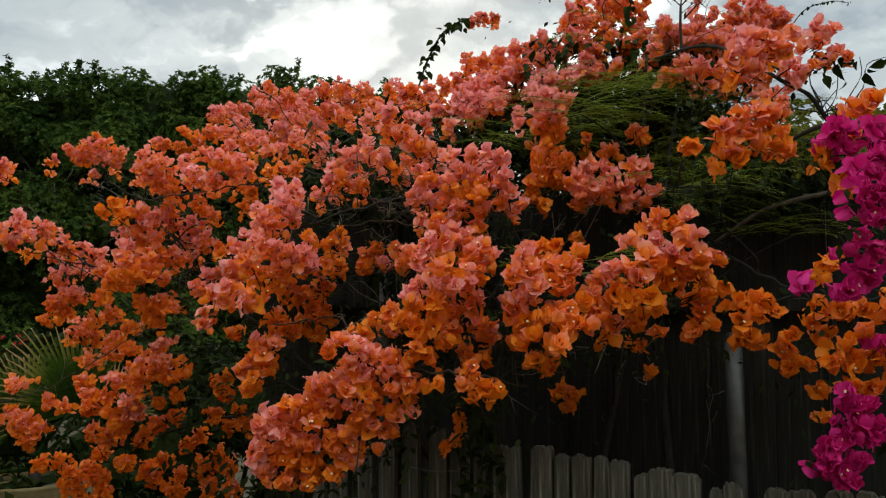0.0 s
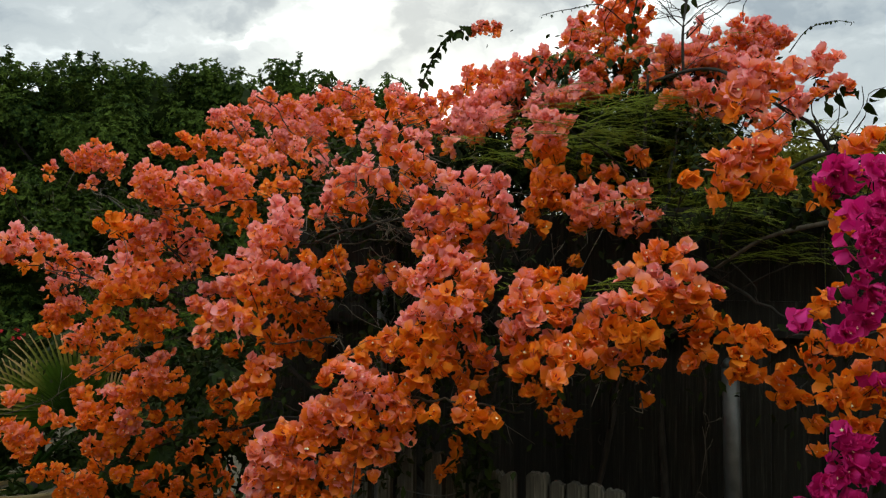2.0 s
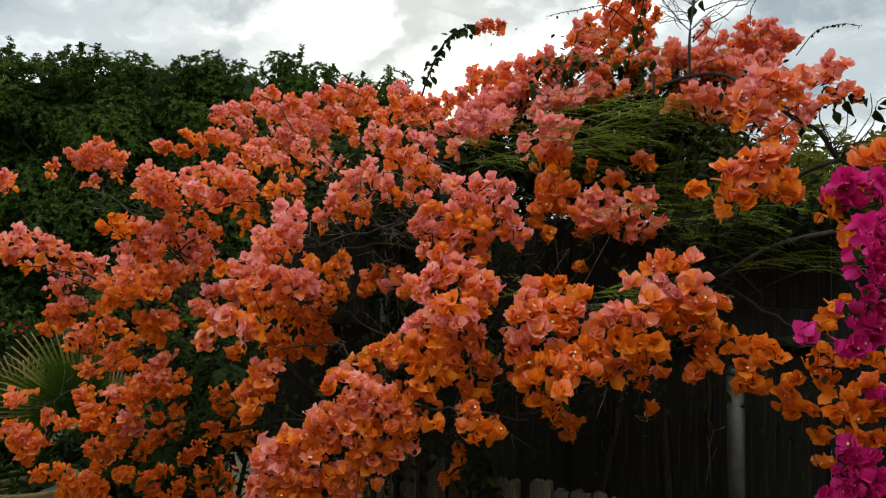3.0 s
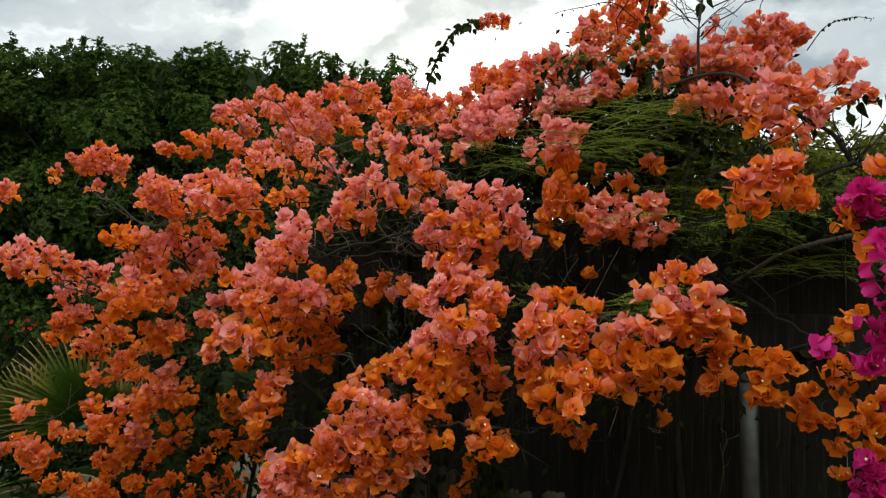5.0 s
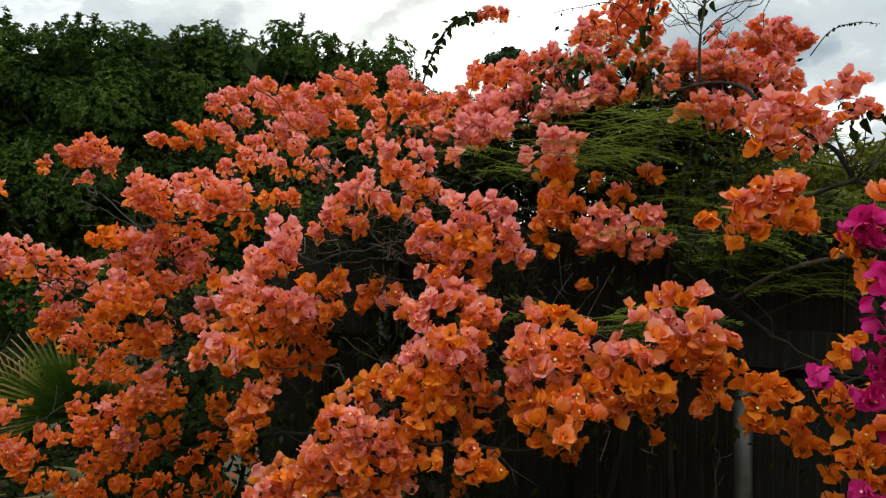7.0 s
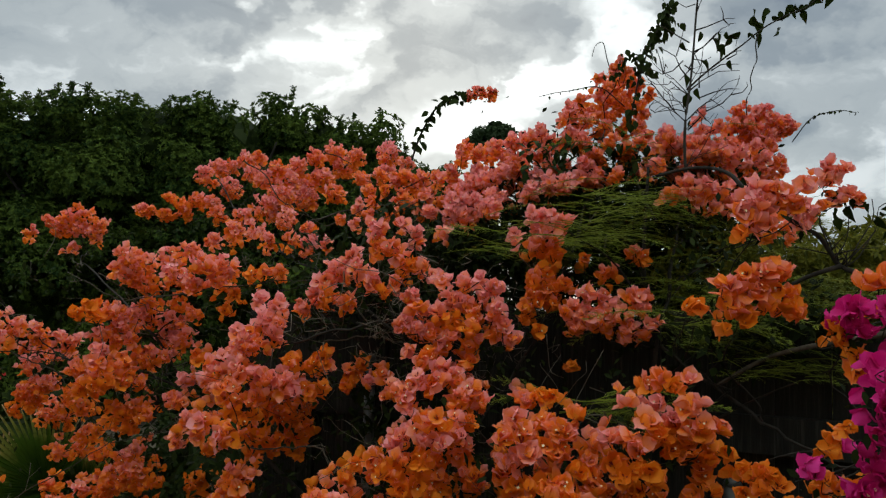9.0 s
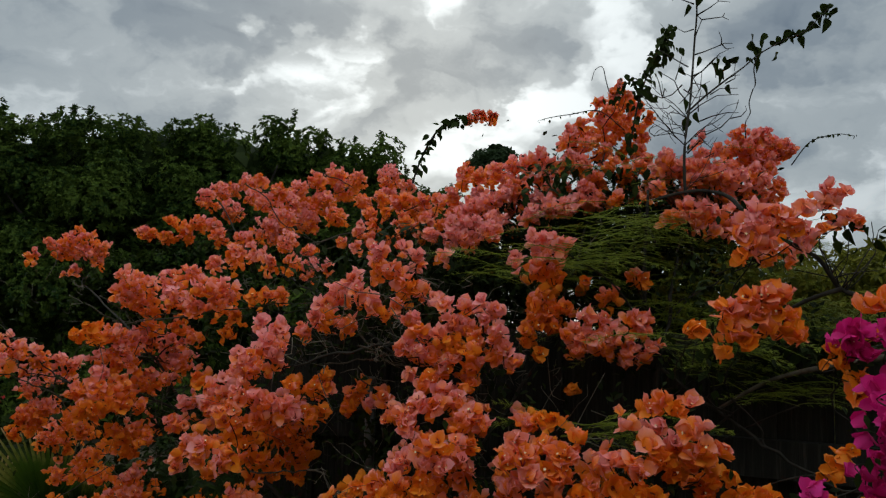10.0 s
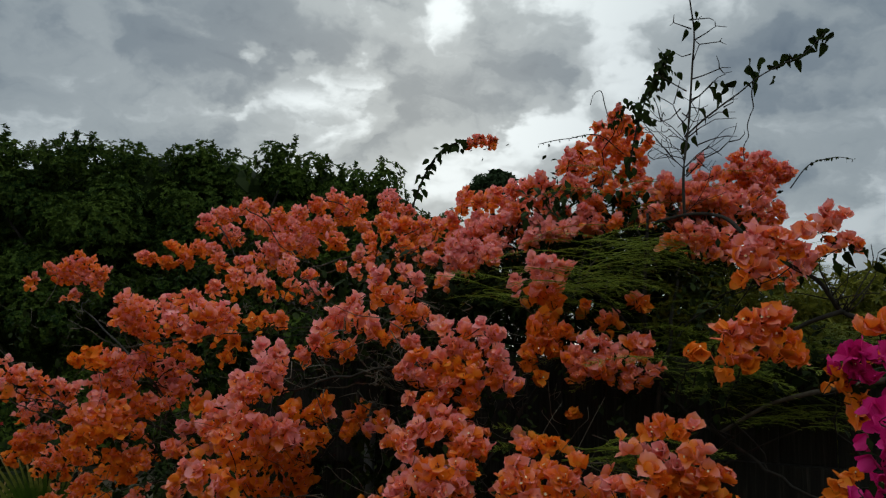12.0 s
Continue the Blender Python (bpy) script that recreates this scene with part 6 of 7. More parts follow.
# the leafy heart of the shrub, its darkened leaves filling the shaded gaps
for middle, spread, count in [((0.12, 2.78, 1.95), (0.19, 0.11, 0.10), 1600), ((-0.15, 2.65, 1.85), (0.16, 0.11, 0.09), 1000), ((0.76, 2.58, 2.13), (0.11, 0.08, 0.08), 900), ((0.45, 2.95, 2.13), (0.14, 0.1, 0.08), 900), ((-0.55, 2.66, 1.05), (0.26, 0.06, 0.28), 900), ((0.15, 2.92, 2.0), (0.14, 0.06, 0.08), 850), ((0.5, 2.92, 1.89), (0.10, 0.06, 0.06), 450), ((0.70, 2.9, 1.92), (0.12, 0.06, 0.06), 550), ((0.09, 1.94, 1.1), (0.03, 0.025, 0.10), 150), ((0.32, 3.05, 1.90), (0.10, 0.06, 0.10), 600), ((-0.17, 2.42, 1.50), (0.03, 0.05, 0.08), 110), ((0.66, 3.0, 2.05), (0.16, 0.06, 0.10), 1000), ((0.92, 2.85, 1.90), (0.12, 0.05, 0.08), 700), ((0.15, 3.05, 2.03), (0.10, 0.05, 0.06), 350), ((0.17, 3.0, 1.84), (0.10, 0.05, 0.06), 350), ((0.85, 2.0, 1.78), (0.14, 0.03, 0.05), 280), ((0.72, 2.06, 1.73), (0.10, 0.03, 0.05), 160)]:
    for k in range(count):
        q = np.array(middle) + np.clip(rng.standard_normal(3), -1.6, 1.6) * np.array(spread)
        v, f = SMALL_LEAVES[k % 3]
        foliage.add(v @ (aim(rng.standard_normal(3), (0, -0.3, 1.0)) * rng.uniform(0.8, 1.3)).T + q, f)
foliage.part("foliage", [M_LEAF], orange, "small dark green leaves among the stems, darkened for the shade inside", "stuff")
inner_orange.part("inner_blossom", [M_ORANGE, M_STAR, M_TUBE], orange, "orange bracts deeper inside the shrub", "stuff")
inner_magenta.part("inner_blossom", [M_MAGENTA, M_STAR, M_TUBE], magenta, "magenta bracts deeper inside", "stuff")
fine_twigs.part("twiggy_growth", [M_PALE_TWIG], orange, "thin dry side twigs", "stuff")
mag_foliage.part("foliage", [M_LEAF], magenta, "small dark green leaves", "stuff")


# bare and leafy shoots of the orange bougainvillea
def shoot(points, r0, r1, plant=orange, mat=M_BARK, steps=5, name="shoot"):
    s = Sheet()
    line = glide(points, steps)
    tube(s, line, r0, r1, 6, 0, 0.05)
    return s.part(name, [mat], plant), line


# shoot leaves in near-black green, their backlit silhouette put into the colour
LEAF_MESHES = []
for v, f in LEAVES:
    s = Sheet()
    s.add(v * np.array((1.25, 1.0, 1.0)), f)
    LEAF_MESHES.append(s.mesh("leaf", [M_DEEP_SHADE]))


def leafy(points, r0, r1, leaves, start=0.2, scale=1.0, end=1.0, clumps=7, loose=0.01):
    """A shoot with single leaves hanging from it in loose bunches."""
    ob, line = shoot(points, r0, r1)
    spots = np.linspace(start, end, clumps) + rng.normal(0, 0.02, clumps)
    for k in range(leaves):
        i = (spots[k % clumps] + rng.normal(0, 0.04)) * (len(line) - 1)
        i = min(max(i, 0), len(line) - 1.001)
        q = line[int(i)] * (1 - i % 1) + line[int(i) + 1] * (i % 1) + rng.normal(0, loose, 3)
        o = new("leaf", LEAF_MESHES[k % 3])
        o.parent = ob
        m = aim(np.array((rng.normal(0, 0.55), rng.normal(0, 0.3), -0.9 + rng.normal(0, 0.4))), (rng.normal(0, 0.5), -1, 0.4), rng.normal(0, 0.5))
        sc = scale * rng.uniform(0.6, 1.2)
        o.matrix_basis = Matrix.LocRotScale(Vector(q), Matrix(m.tolist()).to_quaternion(), (sc, sc, sc))
    return line


shoot([(0.595, 2.30, 2.157), (0.659, 2.25, 2.17), (0.705, 2.2, 2.166), (0.741, 2.15, 2.144), (0.76, 2.10, 2.10)], 0.0042, 0.0055)
shoot([(0.780, 1.95, 2.026), (0.820, 1.95, 1.999), (0.873, 1.95, 1.973), (0.903, 1.95, 1.934), (0.927, 1.95, 1.903), (0.955, 1.90, 1.88), (1.02, 1.85, 1.85)], 0.004, 0.007)
shoot([(0.927, 1.95, 1.903), (0.887, 1.95, 1.89), (0.846, 1.98, 1.869), (0.80, 2.02, 1.83)], 0.007, 0.004)
shoot([(1.06, 1.9, 1.765), (0.986, 1.92, 1.748), (0.903, 1.92, 1.732), (0.82, 1.92, 1.714), (0.744, 1.94, 1.686), (0.66, 2.0, 1.62)], 0.0085, 0.0045, mat=M_TWIG)
shoot([(0.14, 2.02, 1.34), (0.10, 1.95, 1.2), (0.09, 1.94, 1.05), (0.085, 1.94, 0.93)], 0.003, 0.0015)
GNARLED = glide([(0.780, 1.95, 2.026), (0.820, 1.95, 1.999), (0.873, 1.95, 1.973), (0.903, 1.95, 1.934), (0.927, 1.95, 1.903), (0.955, 1.90, 1.88)], 6)
for k in range(16):
    a = GNARLED[int(rng.integers(2, len(GNARLED)))]
    way = np.array((rng.normal(0.2, 0.7), rng.normal(0, 0.4), rng.uniform(0.2, 1.0)))
    b = a + way * rng.uniform(0.02, 0.05)
    c = b + (way + rng.normal(0, 0.7, 3)) * rng.uniform(0.01, 0.03)
    shoot([tuple(a), tuple(b), tuple(c)], 0.0022, 0.0008, name="twig", steps=2)
mast = shoot([(0.690, 2.28, 2.005), (0.667, 2.27, 2.178), (0.672, 2.29, 2.308), (0.709, 2.36, 2.457), (0.74, 2.42, 2.648), (0.747, 2.42, 2.754), (0.735, 2.42, 2.859), (0.729, 2.42, 2.98)], 0.0045, 0.0018)[1]
leafy([(0.587, 2.58, 2.36), (0.607, 2.55, 2.498), (0.622, 2.55, 2.551), (0.640, 2.55, 2.601), (0.659, 2.55, 2.646), (0.683, 2.55, 2.672), (0.700, 2.55, 2.71), (0.690, 2.55, 2.735)], 0.003, 0.0015, 140, 0.05, 0.78, 1.0, 9, 0.016)
leafy([(0.622, 2.55, 2.545), (0.600, 2.55, 2.575), (0.575, 2.55, 2.56), (0.552, 2.55, 2.55), (0.535, 2.55, 2.52)], 0.002, 0.001, 40, 0.1, 0.6, 1.0, 6, 0.014)
shoot([(0.715, 2.42, 2.433), (0.762, 2.41, 2.479), (0.826, 2.4, 2.532), (0.873, 2.4, 2.568), (0.913, 2.4, 2.604), (0.952, 2.4, 2.631), (1.004, 2.4, 2.66), (1.055, 2.4, 2.683), (1.10, 2.4, 2.727), (1.128, 2.4, 2.757)], 0.0030, 0.0013)
shoot([(0.881, 2.4, 2.36), (0.881, 2.4, 2.405), (0.895, 2.4, 2.436), (0.892, 2.4, 2.466), (0.902, 2.4, 2.501), (0.911, 2.4, 2.524), (0.907, 2.4, 2.566), (0.915, 2.4, 2.60)], 0.0014, 0.0018)
leafy([(-0.146, 3.9, 2.36), (-0.114, 3.9, 2.5), (-0.077, 3.85, 2.596), (-0.03, 3.8, 2.676), (0.021, 3.75, 2.723), (0.097, 3.7, 2.745), (0.197, 3.67, 2.758)], 0.006, 0.003, 54, 0.25, 1.15, 0.85, 8)
shoot([(0.540, 2.6, 2.50), (0.519, 2.6, 2.576), (0.506, 2.6, 2.625), (0.483, 2.6, 2.615), (0.472, 2.6, 2.58)], 0.0018, 0.001)
leafy([(1.10, 2.6, 2.33), (1.148, 2.6, 2.395), (1.185, 2.6, 2.418), (1.248, 2.6, 2.434), (1.301, 2.6, 2.429)], 0.002, 0.001, 18, 0.3, 0.35, 1.0, 7, 0.003)
leafy([(0.60, 2.7, 2.45), (0.517, 2.7, 2.511), (0.425, 2.7, 2.497), (0.369, 2.7, 2.487), (0.323, 2.7, 2.474)], 0.002, 0.001, 16, 0.3, 0.3, 1.0, 7, 0.003)
# bare forked twigs off the upright shoot: places across and up
UPPER_FORKS = [[(0.739, 2.765), (0.709, 2.775), (0.685, 2.783), (0.674, 2.772)], [(0.685, 2.783), (0.682, 2.8)], [(0.745, 2.795), (0.791, 2.8), (0.806, 2.792)], [(0.749, 2.732), (0.782, 2.753), (0.811, 2.775), (0.843, 2.772)], [(0.811, 2.775), (0.809, 2.791)], [(0.743, 2.668), (0.762, 2.718), (0.798, 2.724), (0.823, 2.728), (0.842, 2.72)], [(0.823, 2.728), (0.829, 2.74)], [(0.762, 2.718), (0.749, 2.738)], [(0.741, 2.611), (0.774, 2.624), (0.82, 2.646), (0.832, 2.653), (0.859, 2.655)], [(0.82, 2.646), (0.818, 2.662), (0.809, 2.681)], [(0.82, 2.646), (0.834, 2.631), (0.856, 2.636)], [(0.738, 2.688), (0.711, 2.679), (0.691, 2.691)]]
LEFT_FORKS = [[(0.722, 2.573), (0.69, 2.59), (0.647, 2.615), (0.624, 2.627)], [(0.73, 2.544), (0.756, 2.556), (0.785, 2.584), (0.805, 2.607), (0.827, 2.616)], [(0.723, 2.464), (0.698, 2.496), (0.684, 2.533), (0.661, 2.549), (0.638, 2.562)], [(0.684, 2.533), (0.693, 2.56), (0.708, 2.614)], [(0.704, 2.519), (0.675, 2.489), (0.646, 2.479), (0.601, 2.498)], [(0.646, 2.479), (0.632, 2.517), (0.618, 2.54)], [(0.726, 2.496), (0.697, 2.463)], [(0.721, 2.496), (0.738, 2.529), (0.773, 2.53), (0.799, 2.546)], [(0.646, 2.479), (0.658, 2.512), (0.669, 2.508)]]
LOW_FORKS = [[(0.718, 2.427), (0.757, 2.46), (0.802, 2.487), (0.863, 2.491)], [(0.73, 2.536), (0.769, 2.569), (0.806, 2.61), (0.827, 2.618)], [(0.718, 2.49), (0.752, 2.502), (0.73, 2.536), (0.702, 2.546)], [(0.753, 2.411), (0.79, 2.427), (0.828, 2.437), (0.864, 2.437)], [(0.719, 2.315), (0.772, 2.372), (0.817, 2.396), (0.845, 2.425), (0.862, 2.454), (0.869, 2.48)], [(0.845, 2.423), (0.878, 2.432), (0.895, 2.452), (0.893, 2.464)], [(0.772, 2.372), (0.77, 2.395), (0.789, 2.41), (0.828, 2.385)]]
SIDE_FORKS = [[(0.718, 2.439), (0.757, 2.508), (0.764, 2.565)], [(0.785, 2.492), (0.813, 2.51), (0.863, 2.511)], [(0.833, 2.539), (0.858, 2.554), (0.878, 2.558)], [(0.83, 2.527), (0.855, 2.54), (0.853, 2.557)], [(0.751, 2.44), (0.749, 2.462), (0.757, 2.502)], [(0.708, 2.506), (0.74, 2.479), (0.768, 2.486)], [(0.837, 2.597), (0.856, 2.586), (0.847, 2.557)]]
for line in UPPER_FORKS + LEFT_FORKS + LOW_FORKS + SIDE_FORKS:
    shift = rng.normal(0, 0.008)
    shoot([(x, 2.42 + shift * i, z) for i, (x, z) in enumerate(line)], 0.0014 + 0.0002 * len(line), 0.0008, name="twig", steps=1)


def forked(a, way, long, depth):
    """A kinked twig that forks."""
    b = a + way * long * 0.5 + rng.normal(0, 0.006, 3)
    c = b + way * long * 0.5 + rng.normal(0, 0.012, 3)
    shoot([tuple(a), tuple(b), tuple(c)], 0.0010 + 0.0003 * depth, 0.0006 + 0.0002 * depth, name="twig", steps=2)
    if depth:
        for q in (b, c):
            turn = rng.normal(0, 0.75, 3)
            turn[1] *= 0.5
            d = way + turn + np.array((0, 0, 0.15))
            forked(q, d / np.linalg.norm(d), long * rng.uniform(0.45, 0.7), depth - 1)


for k in range(14):
    a = mast[int(rng.uniform(0.08, 0.42) * (len(mast) - 1))]
    way = np.array((rng.choice((-1, 1)) * rng.uniform(0.5, 1.0), rng.normal(0, 0.3), rng.uniform(0.1, 1.0)))
    forked(a, way / np.linalg.norm(way), rng.uniform(0.06, 0.12), 2 if k % 3 == 0 else 1)
# the few leaves of the upright shoot and of its long arm: across, up, length, lean in degrees
MAST_LEAVES = [(0.72, 2.743, 0.026, -5), (0.751, 2.771, 0.024, 10), (0.75, 2.587, 0.026, 0), (0.702, 2.556, 0.024, -15), (0.738, 2.791, 0.013, 30), (0.751, 2.805, 0.018, -20), (0.76, 2.797, 0.014, 60), (0.712, 2.455, 0.03, -25), (0.739, 2.422, 0.027, 10), (0.711, 2.398, 0.033, 5), (0.836, 2.507, 0.026, 0), (0.774, 2.503, 0.038, -65), (0.799, 2.569, 0.034, -40), (0.847, 2.596, 0.033, 65), (0.825, 2.593, 0.024, 5), (0.832, 2.573, 0.026, 15), (0.813, 2.553, 0.027, -15), (0.81, 2.532, 0.036, -10), (0.808, 2.589, 0.022, -30)]
ARM_LEAVES = [(0.91, 2.662, 0.026, -20), (0.906, 2.636, 0.033, -10), (0.922, 2.62, 0.033, -5), (0.936, 2.647, 0.024, 20), (0.94, 2.666, 0.027, 40), (0.922, 2.585, 0.033, -30), (0.905, 2.594, 0.023, -70), (0.976, 2.609, 0.03, 5), (0.973, 2.648, 0.027, -50), (0.985, 2.657, 0.025, -20), (0.999, 2.66, 0.025, 30), (1.016, 2.677, 0.028, -20), (1.008, 2.679, 0.024, 40), (1.03, 2.679, 0.027, -10), (1.041, 2.681, 0.024, 35), (1.052, 2.66, 0.028, -10), (1.055, 2.684, 0.024, 60), (1.024, 2.66, 0.014, 5), (0.892, 2.598, 0.012, 20)]
TIP_LEAVES = [(1.115, 2.742, 0.034, -55), (1.128, 2.757, 0.034, 50), (1.139, 2.735, 0.034, -5), (1.10, 2.735, 0.03, -70), (1.118, 2.758, 0.028, -20), (1.124, 2.71, 0.036, 5), (1.088, 2.708, 0.028, -40), (1.146, 2.748, 0.03, 30), (1.075, 2.697, 0.026, 50), (1.132, 2.767, 0.026, 80), (1.108, 2.722, 0.03, 20)]
SIDE_LEAVES = [(0.909, 1.997, 0.039, -10), (0.932, 2.02, 0.047, 0), (0.948, 1.985, 0.031, 10), (0.962, 2.043, 0.034, 60), (0.974, 2.037, 0.026, 30), (0.926, 2.04, 0.038, -40), (0.905, 2.025, 0.024, -30), (0.942, 2.043, 0.034, 10), (1.004, 1.997, 0.053, -20), (1.03, 2.037, 0.043, 65), (1.047, 2.043, 0.034, 40), (1.014, 2.02, 0.031, -50), (1.017, 1.974, 0.026, 0)]
for line in [[(0.903, 1.92), (0.931, 1.965), (0.937, 2.04)], [(0.939, 1.92), (0.995, 1.983), (1.005, 2.038), (1.051, 2.057)], [(0.93, 1.90), (0.958, 1.956), (0.991, 2.011), (0.989, 2.057)], [(0.89, 1.947), (0.869, 2.011), (0.916, 2.066)]]:
    shoot([(x, 1.93, z) for x, z in line], 0.0018, 0.0009, name="twig", steps=3)
for k, (x, z, long, lean) in enumerate(MAST_LEAVES + ARM_LEAVES + TIP_LEAVES + SIDE_LEAVES):
    deep = 2.41 if k < len(MAST_LEAVES + ARM_LEAVES + TIP_LEAVES) else 1.925
    long *= 1.2 if k < len(MAST_LEAVES + ARM_LEAVES + TIP_LEAVES) else 0.75
    v, f = leaf_shape(long, long * rng.uniform(0.60, 0.80), rng.uniform(0.3, 0.9), rng.uniform(0.2, 0.75))
    g = math.radians(lean)
    s = Sheet()
    way = np.array((-math.sin(g), rng.normal(0, 0.25), -math.cos(g)))
    s.add(v @ aim(way, (rng.normal(0, 0.4), -1.0, 0.3), rng.normal(0, 0.8)).T + np.array((x, deep, z)) - way / np.linalg.norm(way) * long * 0.5, f)
    # same near-black green, painting these leaves as silhouettes too
    s.part("leaf", [M_DEEP_SHADE], orange)
# long twigs across the flowers
CROSSING_TWIGS = [
    ([(-1.272, 2.5, 1.632), (-1.168, 2.5, 1.603), (-1.099, 2.5, 1.57), (-0.994, 2.5, 1.496), (-0.88, 2.55, 1.42)], 0.0035),
    ([(-1.35, 2.4, 1.17), (-1.173, 2.4, 1.214), (-1.076, 2.4, 1.261), (-0.98, 2.4, 1.315), (-0.884, 2.4, 1.378), (-0.803, 2.4, 1.404), (-0.674, 2.4, 1.447)], 0.003),
    ([(-0.98, 2.5, 1.855), (-0.901, 2.5, 1.814), (-0.831, 2.5, 1.746)], 0.003),
    ([(-0.799, 2.45, 1.79), (-0.648, 2.45, 1.813), (-0.559, 2.5, 1.833), (-0.354, 2.5, 1.854)], 0.0045),
    ([(-0.782, 3.4, 2.354), (-0.703, 3.4, 2.307), (-0.64, 3.4, 2.212), (-0.577, 3.4, 2.165)], 0.005),
    ([(-0.516, 3.6, 2.456), (-0.433, 3.6, 2.426), (-0.367, 3.6, 2.39)], 0.005),
    ([(-0.403, 2.9, 2.040), (-0.349, 2.9, 2.060), (-0.303, 2.9, 2.074), (-0.229, 2.9, 2.081)], 0.004),
    ([(-0.999, 2.45, 1.831), (-0.92, 2.45, 1.786), (-0.841, 2.45, 1.782), (-0.716, 2.45, 1.812)], 0.003),
    ([(-0.185, 2.1, 1.74), (-0.137, 2.1, 1.727), (-0.078, 2.1, 1.713)], 0.0035),
]
INNER_TWIGS = [
    ([(-0.451, 2.2, 1.417), (-0.353, 2.15, 1.426), (-0.273, 2.1, 1.435), (-0.224, 2.05, 1.412), (-0.177, 2.0, 1.386), (-0.08, 1.95, 1.36)], 0.004),
    ([(-0.209, 2.25, 1.81), (-0.144, 2.2, 1.81), (-0.099, 2.2, 1.791)], 0.004),
    ([(-0.29, 2.3, 1.684), (-0.212, 2.3, 1.696), (-0.133, 2.3, 1.697), (-0.06, 2.25, 1.681)], 0.004),
    ([(-0.06, 1.8, 1.331), (0.014, 1.8, 1.33), (0.087, 1.8, 1.317), (0.2, 1.95, 1.28)], 0.006),
]
LOW_TWIGS = [
    ([(-0.184, 1.75, 1.12), (-0.174, 1.78, 1.191), (-0.143, 1.8, 1.211), (-0.06, 1.9, 1.25)], 0.004),
    ([(0.27, 1.72, 1.465), (0.332, 1.75, 1.501), (0.42, 1.9, 1.52)], 0.006),
    ([(0.638, 2.0, 1.43), (0.641, 2.0, 1.276), (0.639, 2.0, 1.156), (0.61, 2.0, 1.06)], 0.0016),
    ([(-0.45, 2.9, 2.06), (-0.347, 3.0, 2.115), (-0.20, 3.1, 2.16)], 0.006),
]
for pts, r0 in CROSSING_TWIGS + INNER_TWIGS + LOW_TWIGS:
    # kinked, with short side twigs
    s = Sheet()
    line = glide(pts, 4)
    line[1:-1] += rng.normal(0, 0.0035, (len(line) - 2, 3))
    tube(s, line, r0 * 0.6, r0 * 0.35, 6, 0, 0.08)
    for _ in range(2 + len(line) // 4):
        a = line[int(rng.integers(1, len(line) - 1))]
        way = rng.normal(0, 1, 3) * np.array((1.0, 0.5, 1.0))
        b = a + way * rng.uniform(0.012, 0.03)
        c = b + (way + rng.normal(0, 0.8, 3)) * rng.uniform(0.008, 0.02)
        d = b + (way + rng.normal(0, 0.9, 3)) * rng.uniform(0.008, 0.02)
        tube(s, [a, b, c], 0.0009, 0.0004, 4, 1)
        tube(s, [b, (b + d) / 2 + rng.normal(0, 0.002, 3), d], 0.0007, 0.0004, 4, 1)
    s.part("twig", [M_TWIG, M_PALE_TWIG], orange)
# the tangle of fine dry twigs inside
tangle = Sheet()
INNER = NODES[(NODES[:, 2] < 2.1) & (NODES[:, 2] > 1.38) & (NODES[:, 0] < 0.55)]
for k in range(300):
    a = INNER[rng.integers(len(INNER))] + rng.normal(0, 0.07, 3)
    d = rng.normal(0, 0.055, 3) + np.array((0, -0.03, 0.0))
    tube(tangle, glide([a, a + d * 0.4 + rng.normal(0, 0.018, 3), a + d * 0.7 + rng.normal(0, 0.016, 3), a + d], 2), 0.0015, 0.0006, 4)
tangle.part("dry_twig_tangle", [M_PALE_TWIG], orange, "tangle of thin dry twigs", "stuff")


# ---- the feathery shrub woven through the bougainvillea ----
def frond_mesh(seed):
    r = np.random.default_rng(seed)
    s = Sheet()
    long = r.uniform(0.19, 0.25)
    rachis = np.array([(0, u * long, 0.12 * long * math.sin(u * 2.2) - 0.10 * long * u * u) for u in np.linspace(0, 1, 9)])
    tube(s, rachis, 0.0012, 0.0005, 3)
    for k in range(12):
        u = 0.16 + 0.82 * k / 11
        i = u * 8
        a = rachis[int(min(i, 7))] * (1 - (i - int(min(i, 7)))) + rachis[int(min(i, 7)) + 1] * (i - int(min(i, 7)))
        pl = long * 0.25 * math.sin(math.pi * (0.12 + 0.80 * u)) * r.uniform(0.85, 1.1)
        for side in (-1, 1):
            d = np.array((side * 0.86, 0.5, r.normal(0.0, 0.12)))
            d /= np.linalg.norm(d)
            n = np.cross(d, (0, 0, 1))
            for j in range(11):
                q = a + d * pl * (j + 0.6) / 11 + np.array((0, 0, -0.10 * pl * ((j + 1) / 11) ** 2))
                ll = 0.0075 * (1 - 0.5 * j / 11)
                for w in (-1, 1):
                    e = n * w * ll + d * ll * 0.45
                    s.add([q - d * 0.0006, q + e * 0.6 - d * 0.0007, q + e, q + e * 0.5 + d * 0.0009], [(0, 1, 2, 3)])
    return s.mesh("frond", [M_FERN])


FROND_MESHES = [frond_mesh(s) for s in range(4)]


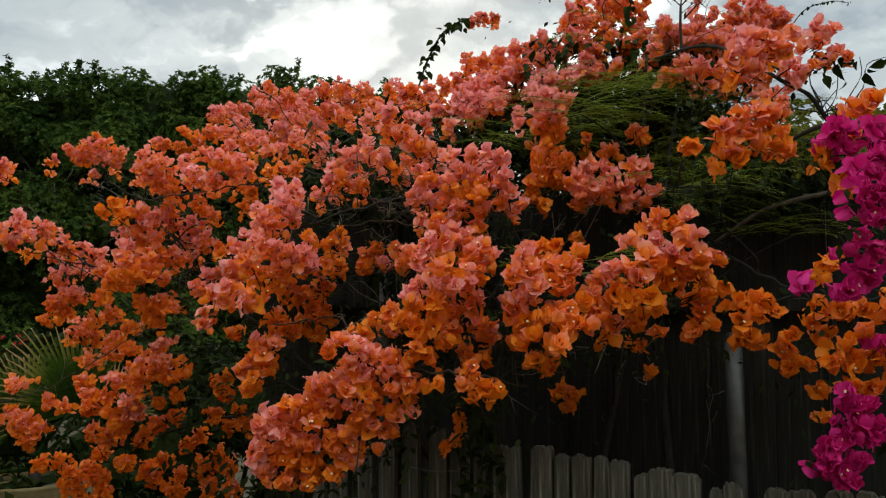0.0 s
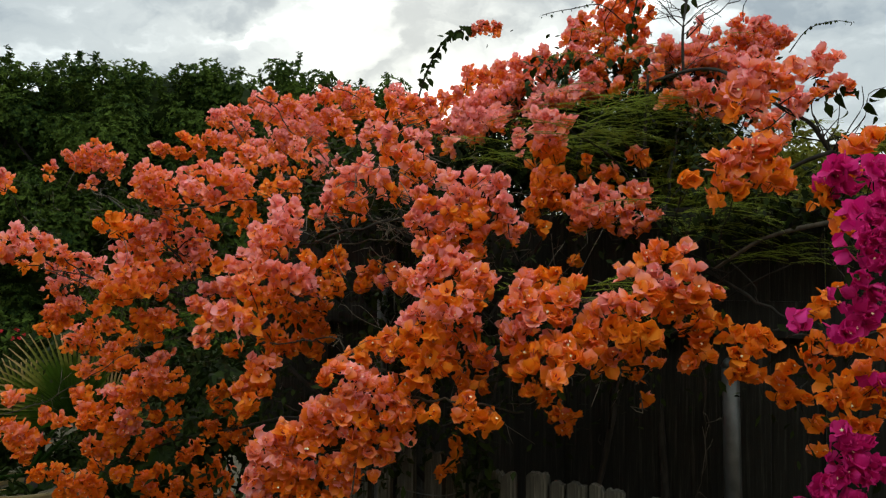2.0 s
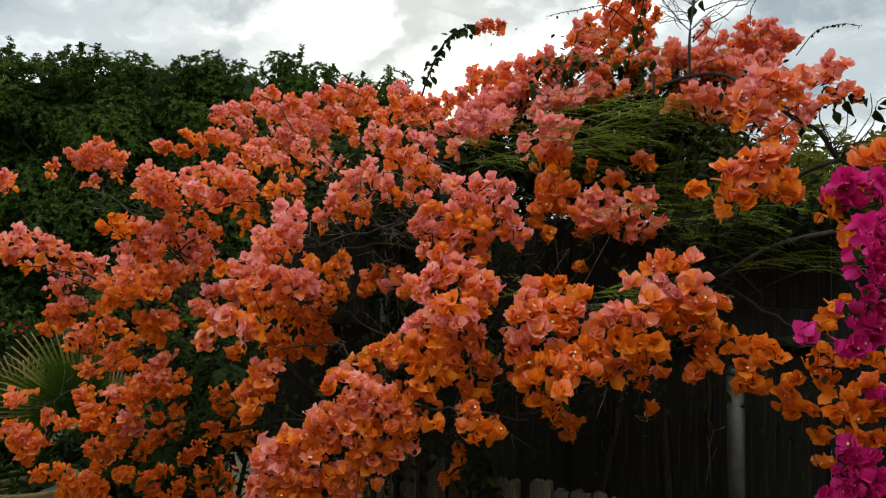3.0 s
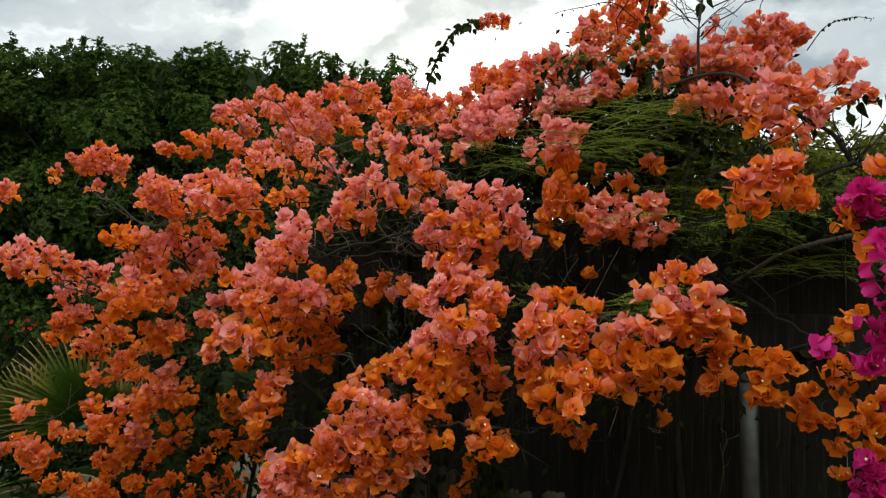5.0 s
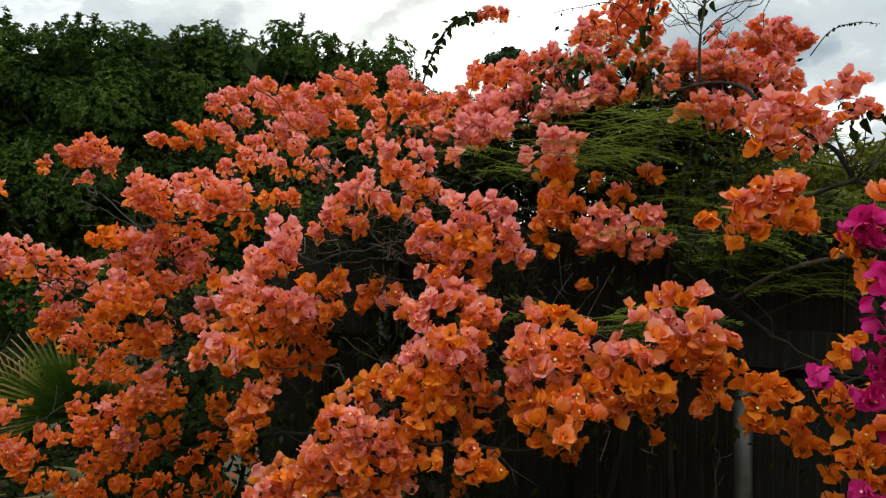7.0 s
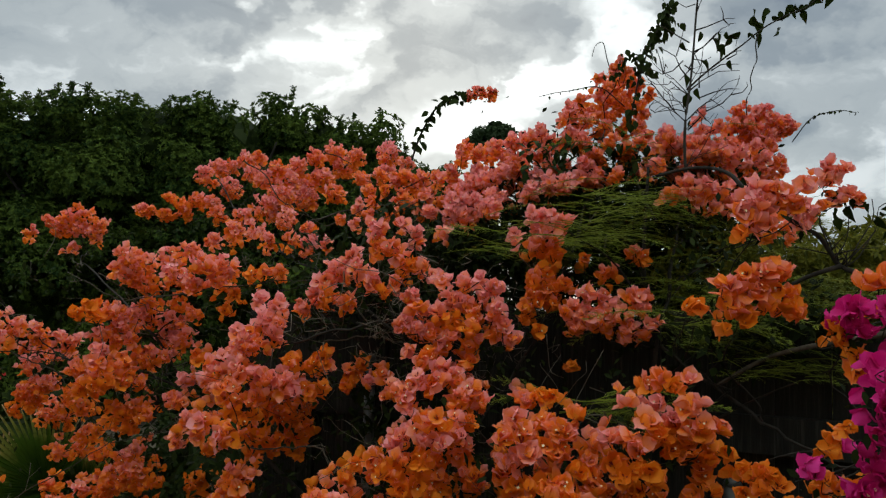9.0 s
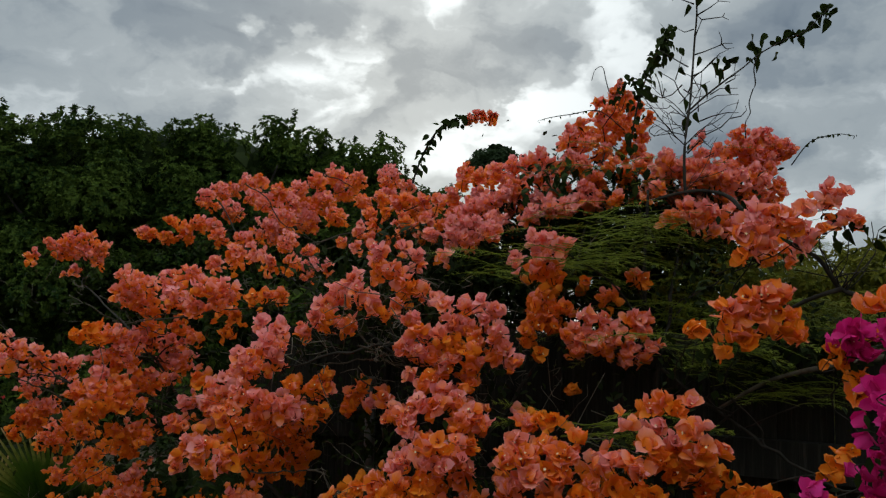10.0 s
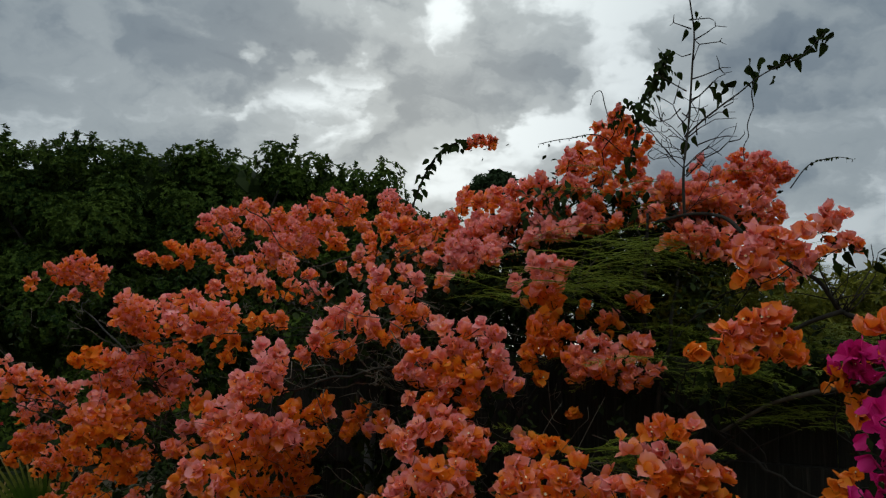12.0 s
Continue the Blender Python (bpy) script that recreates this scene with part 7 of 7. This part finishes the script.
def feathery_shrub():
    base = (0.62, 2.14, 0)
    shrub = thing("feathery_shrub", base, "feathery green shrub with fine comb-like fronds", "shrub")
    r = np.random.default_rng(31)
    s = Sheet()
    tube(s, glide([base, (0.6, 2.2, 1.0), (0.58, 2.35, 1.8), (0.6, 2.4, 2.2)], 6), 0.014, 0.004, 7, 0, 0.06)
    s.part("stem", [M_BARK], shrub)
    zones = [((0.56, 2.40, 2.05), (0.24, 0.14, 0.12), 30), ((0.22, 2.42, 1.96), (0.16, 0.10, 0.07), 36), ((0.60, 2.34, 1.84), (0.24, 0.09, 0.11), 52), ((0.84, 2.0, 1.84), (0.17, 0.05, 0.06), 34), ((0.44, 2.24, 2.04), (0.13, 0.06, 0.10), 34), ((0.66, 2.2, 1.76), (0.20, 0.05, 0.06), 18), ((0.38, 2.02, 1.55), (0.10, 0.08, 0.05), 16), ((0.93, 1.98, 1.67), (0.04, 0.03, 0.02), 9), ((0.78, 2.0, 1.67), (0.13, 0.05, 0.045), 18), ((0.60, 2.5, 2.28), (0.12, 0.06, 0.08), 16), ((0.92, 2.35, 2.02), (0.10, 0.08, 0.10), 20), ((0.72, 2.07, 1.70), (0.08, 0.03, 0.07), 18), ((0.61, 2.0, 1.77), (0.06, 0.04, 0.03), 10), ((0.33, 2.12, 1.98), (0.09, 0.04, 0.04), 12)]
    for (cx, cy, cz), (sx, sy, sz), count in zones:
        s = Sheet()
        tube(s, glide([(0.6, 2.3, cz - 0.25), ((cx + 0.6) / 2, cy + 0.05, cz - 0.08), (cx, cy, cz)], 5), 0.0035, 0.0015, 5)
        s.part("stem", [M_BARK], shrub)
        for k in range(count):
            d = r.standard_normal(3)
            d /= np.linalg.norm(d)
            q = np.array((cx, cy, cz)) + d * np.array((sx, sy, sz)) * r.uniform(0.4, 1.0)
            way = np.array((r.choice((-1, 1, 1)) * r.uniform(0.6, 1.0), -0.12 + r.normal(0, 0.2), r.normal(-0.02, 0.13)))
            o = hang(new("frond", FROND_MESHES[k % 4]), shrub)
            m = aim(way, (r.normal(0, 0.07), r.normal(-0.14, 0.07), 1.0))
            sc = r.uniform(0.5, 0.85) if cx > 0.7 else r.uniform(0.7, 1.15)
            o.matrix_basis = Matrix.LocRotScale(Vector(q), Matrix(m.tolist()).to_quaternion(), (sc, sc, sc))
    # filler leaves in near-black green paint the shaded middle behind the fronds
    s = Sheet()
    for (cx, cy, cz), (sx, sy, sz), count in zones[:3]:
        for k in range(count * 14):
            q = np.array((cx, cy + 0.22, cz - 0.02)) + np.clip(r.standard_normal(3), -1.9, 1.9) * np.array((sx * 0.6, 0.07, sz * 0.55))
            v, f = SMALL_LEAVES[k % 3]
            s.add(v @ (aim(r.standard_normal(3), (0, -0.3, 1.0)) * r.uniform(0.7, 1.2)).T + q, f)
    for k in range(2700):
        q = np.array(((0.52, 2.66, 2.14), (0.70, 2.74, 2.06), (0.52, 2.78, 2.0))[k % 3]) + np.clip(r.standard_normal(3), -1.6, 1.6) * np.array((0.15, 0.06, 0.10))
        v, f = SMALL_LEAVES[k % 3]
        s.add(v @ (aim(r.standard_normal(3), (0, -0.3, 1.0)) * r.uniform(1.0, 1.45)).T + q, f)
    s.part("inner_leaves", [M_DEEP_SHADE], shrub, "leaves in the middle of the shrub, coloured dark for its shade", "stuff")


feathery_shrub()


def loose_wire():
    s = Sheet()
    tube(s, glide([(-0.095, 2.045, 1.078), (-0.035, 2.02, 1.07), (0.018, 2.0, 1.073), (0.06, 1.985, 1.088)], 6), 0.0014, 0.0014, 5)
    tagged(s.part("loose_wire", [M_PIPE], None), "thin pale wire tied across the picket fence", "wire")


loose_wire()
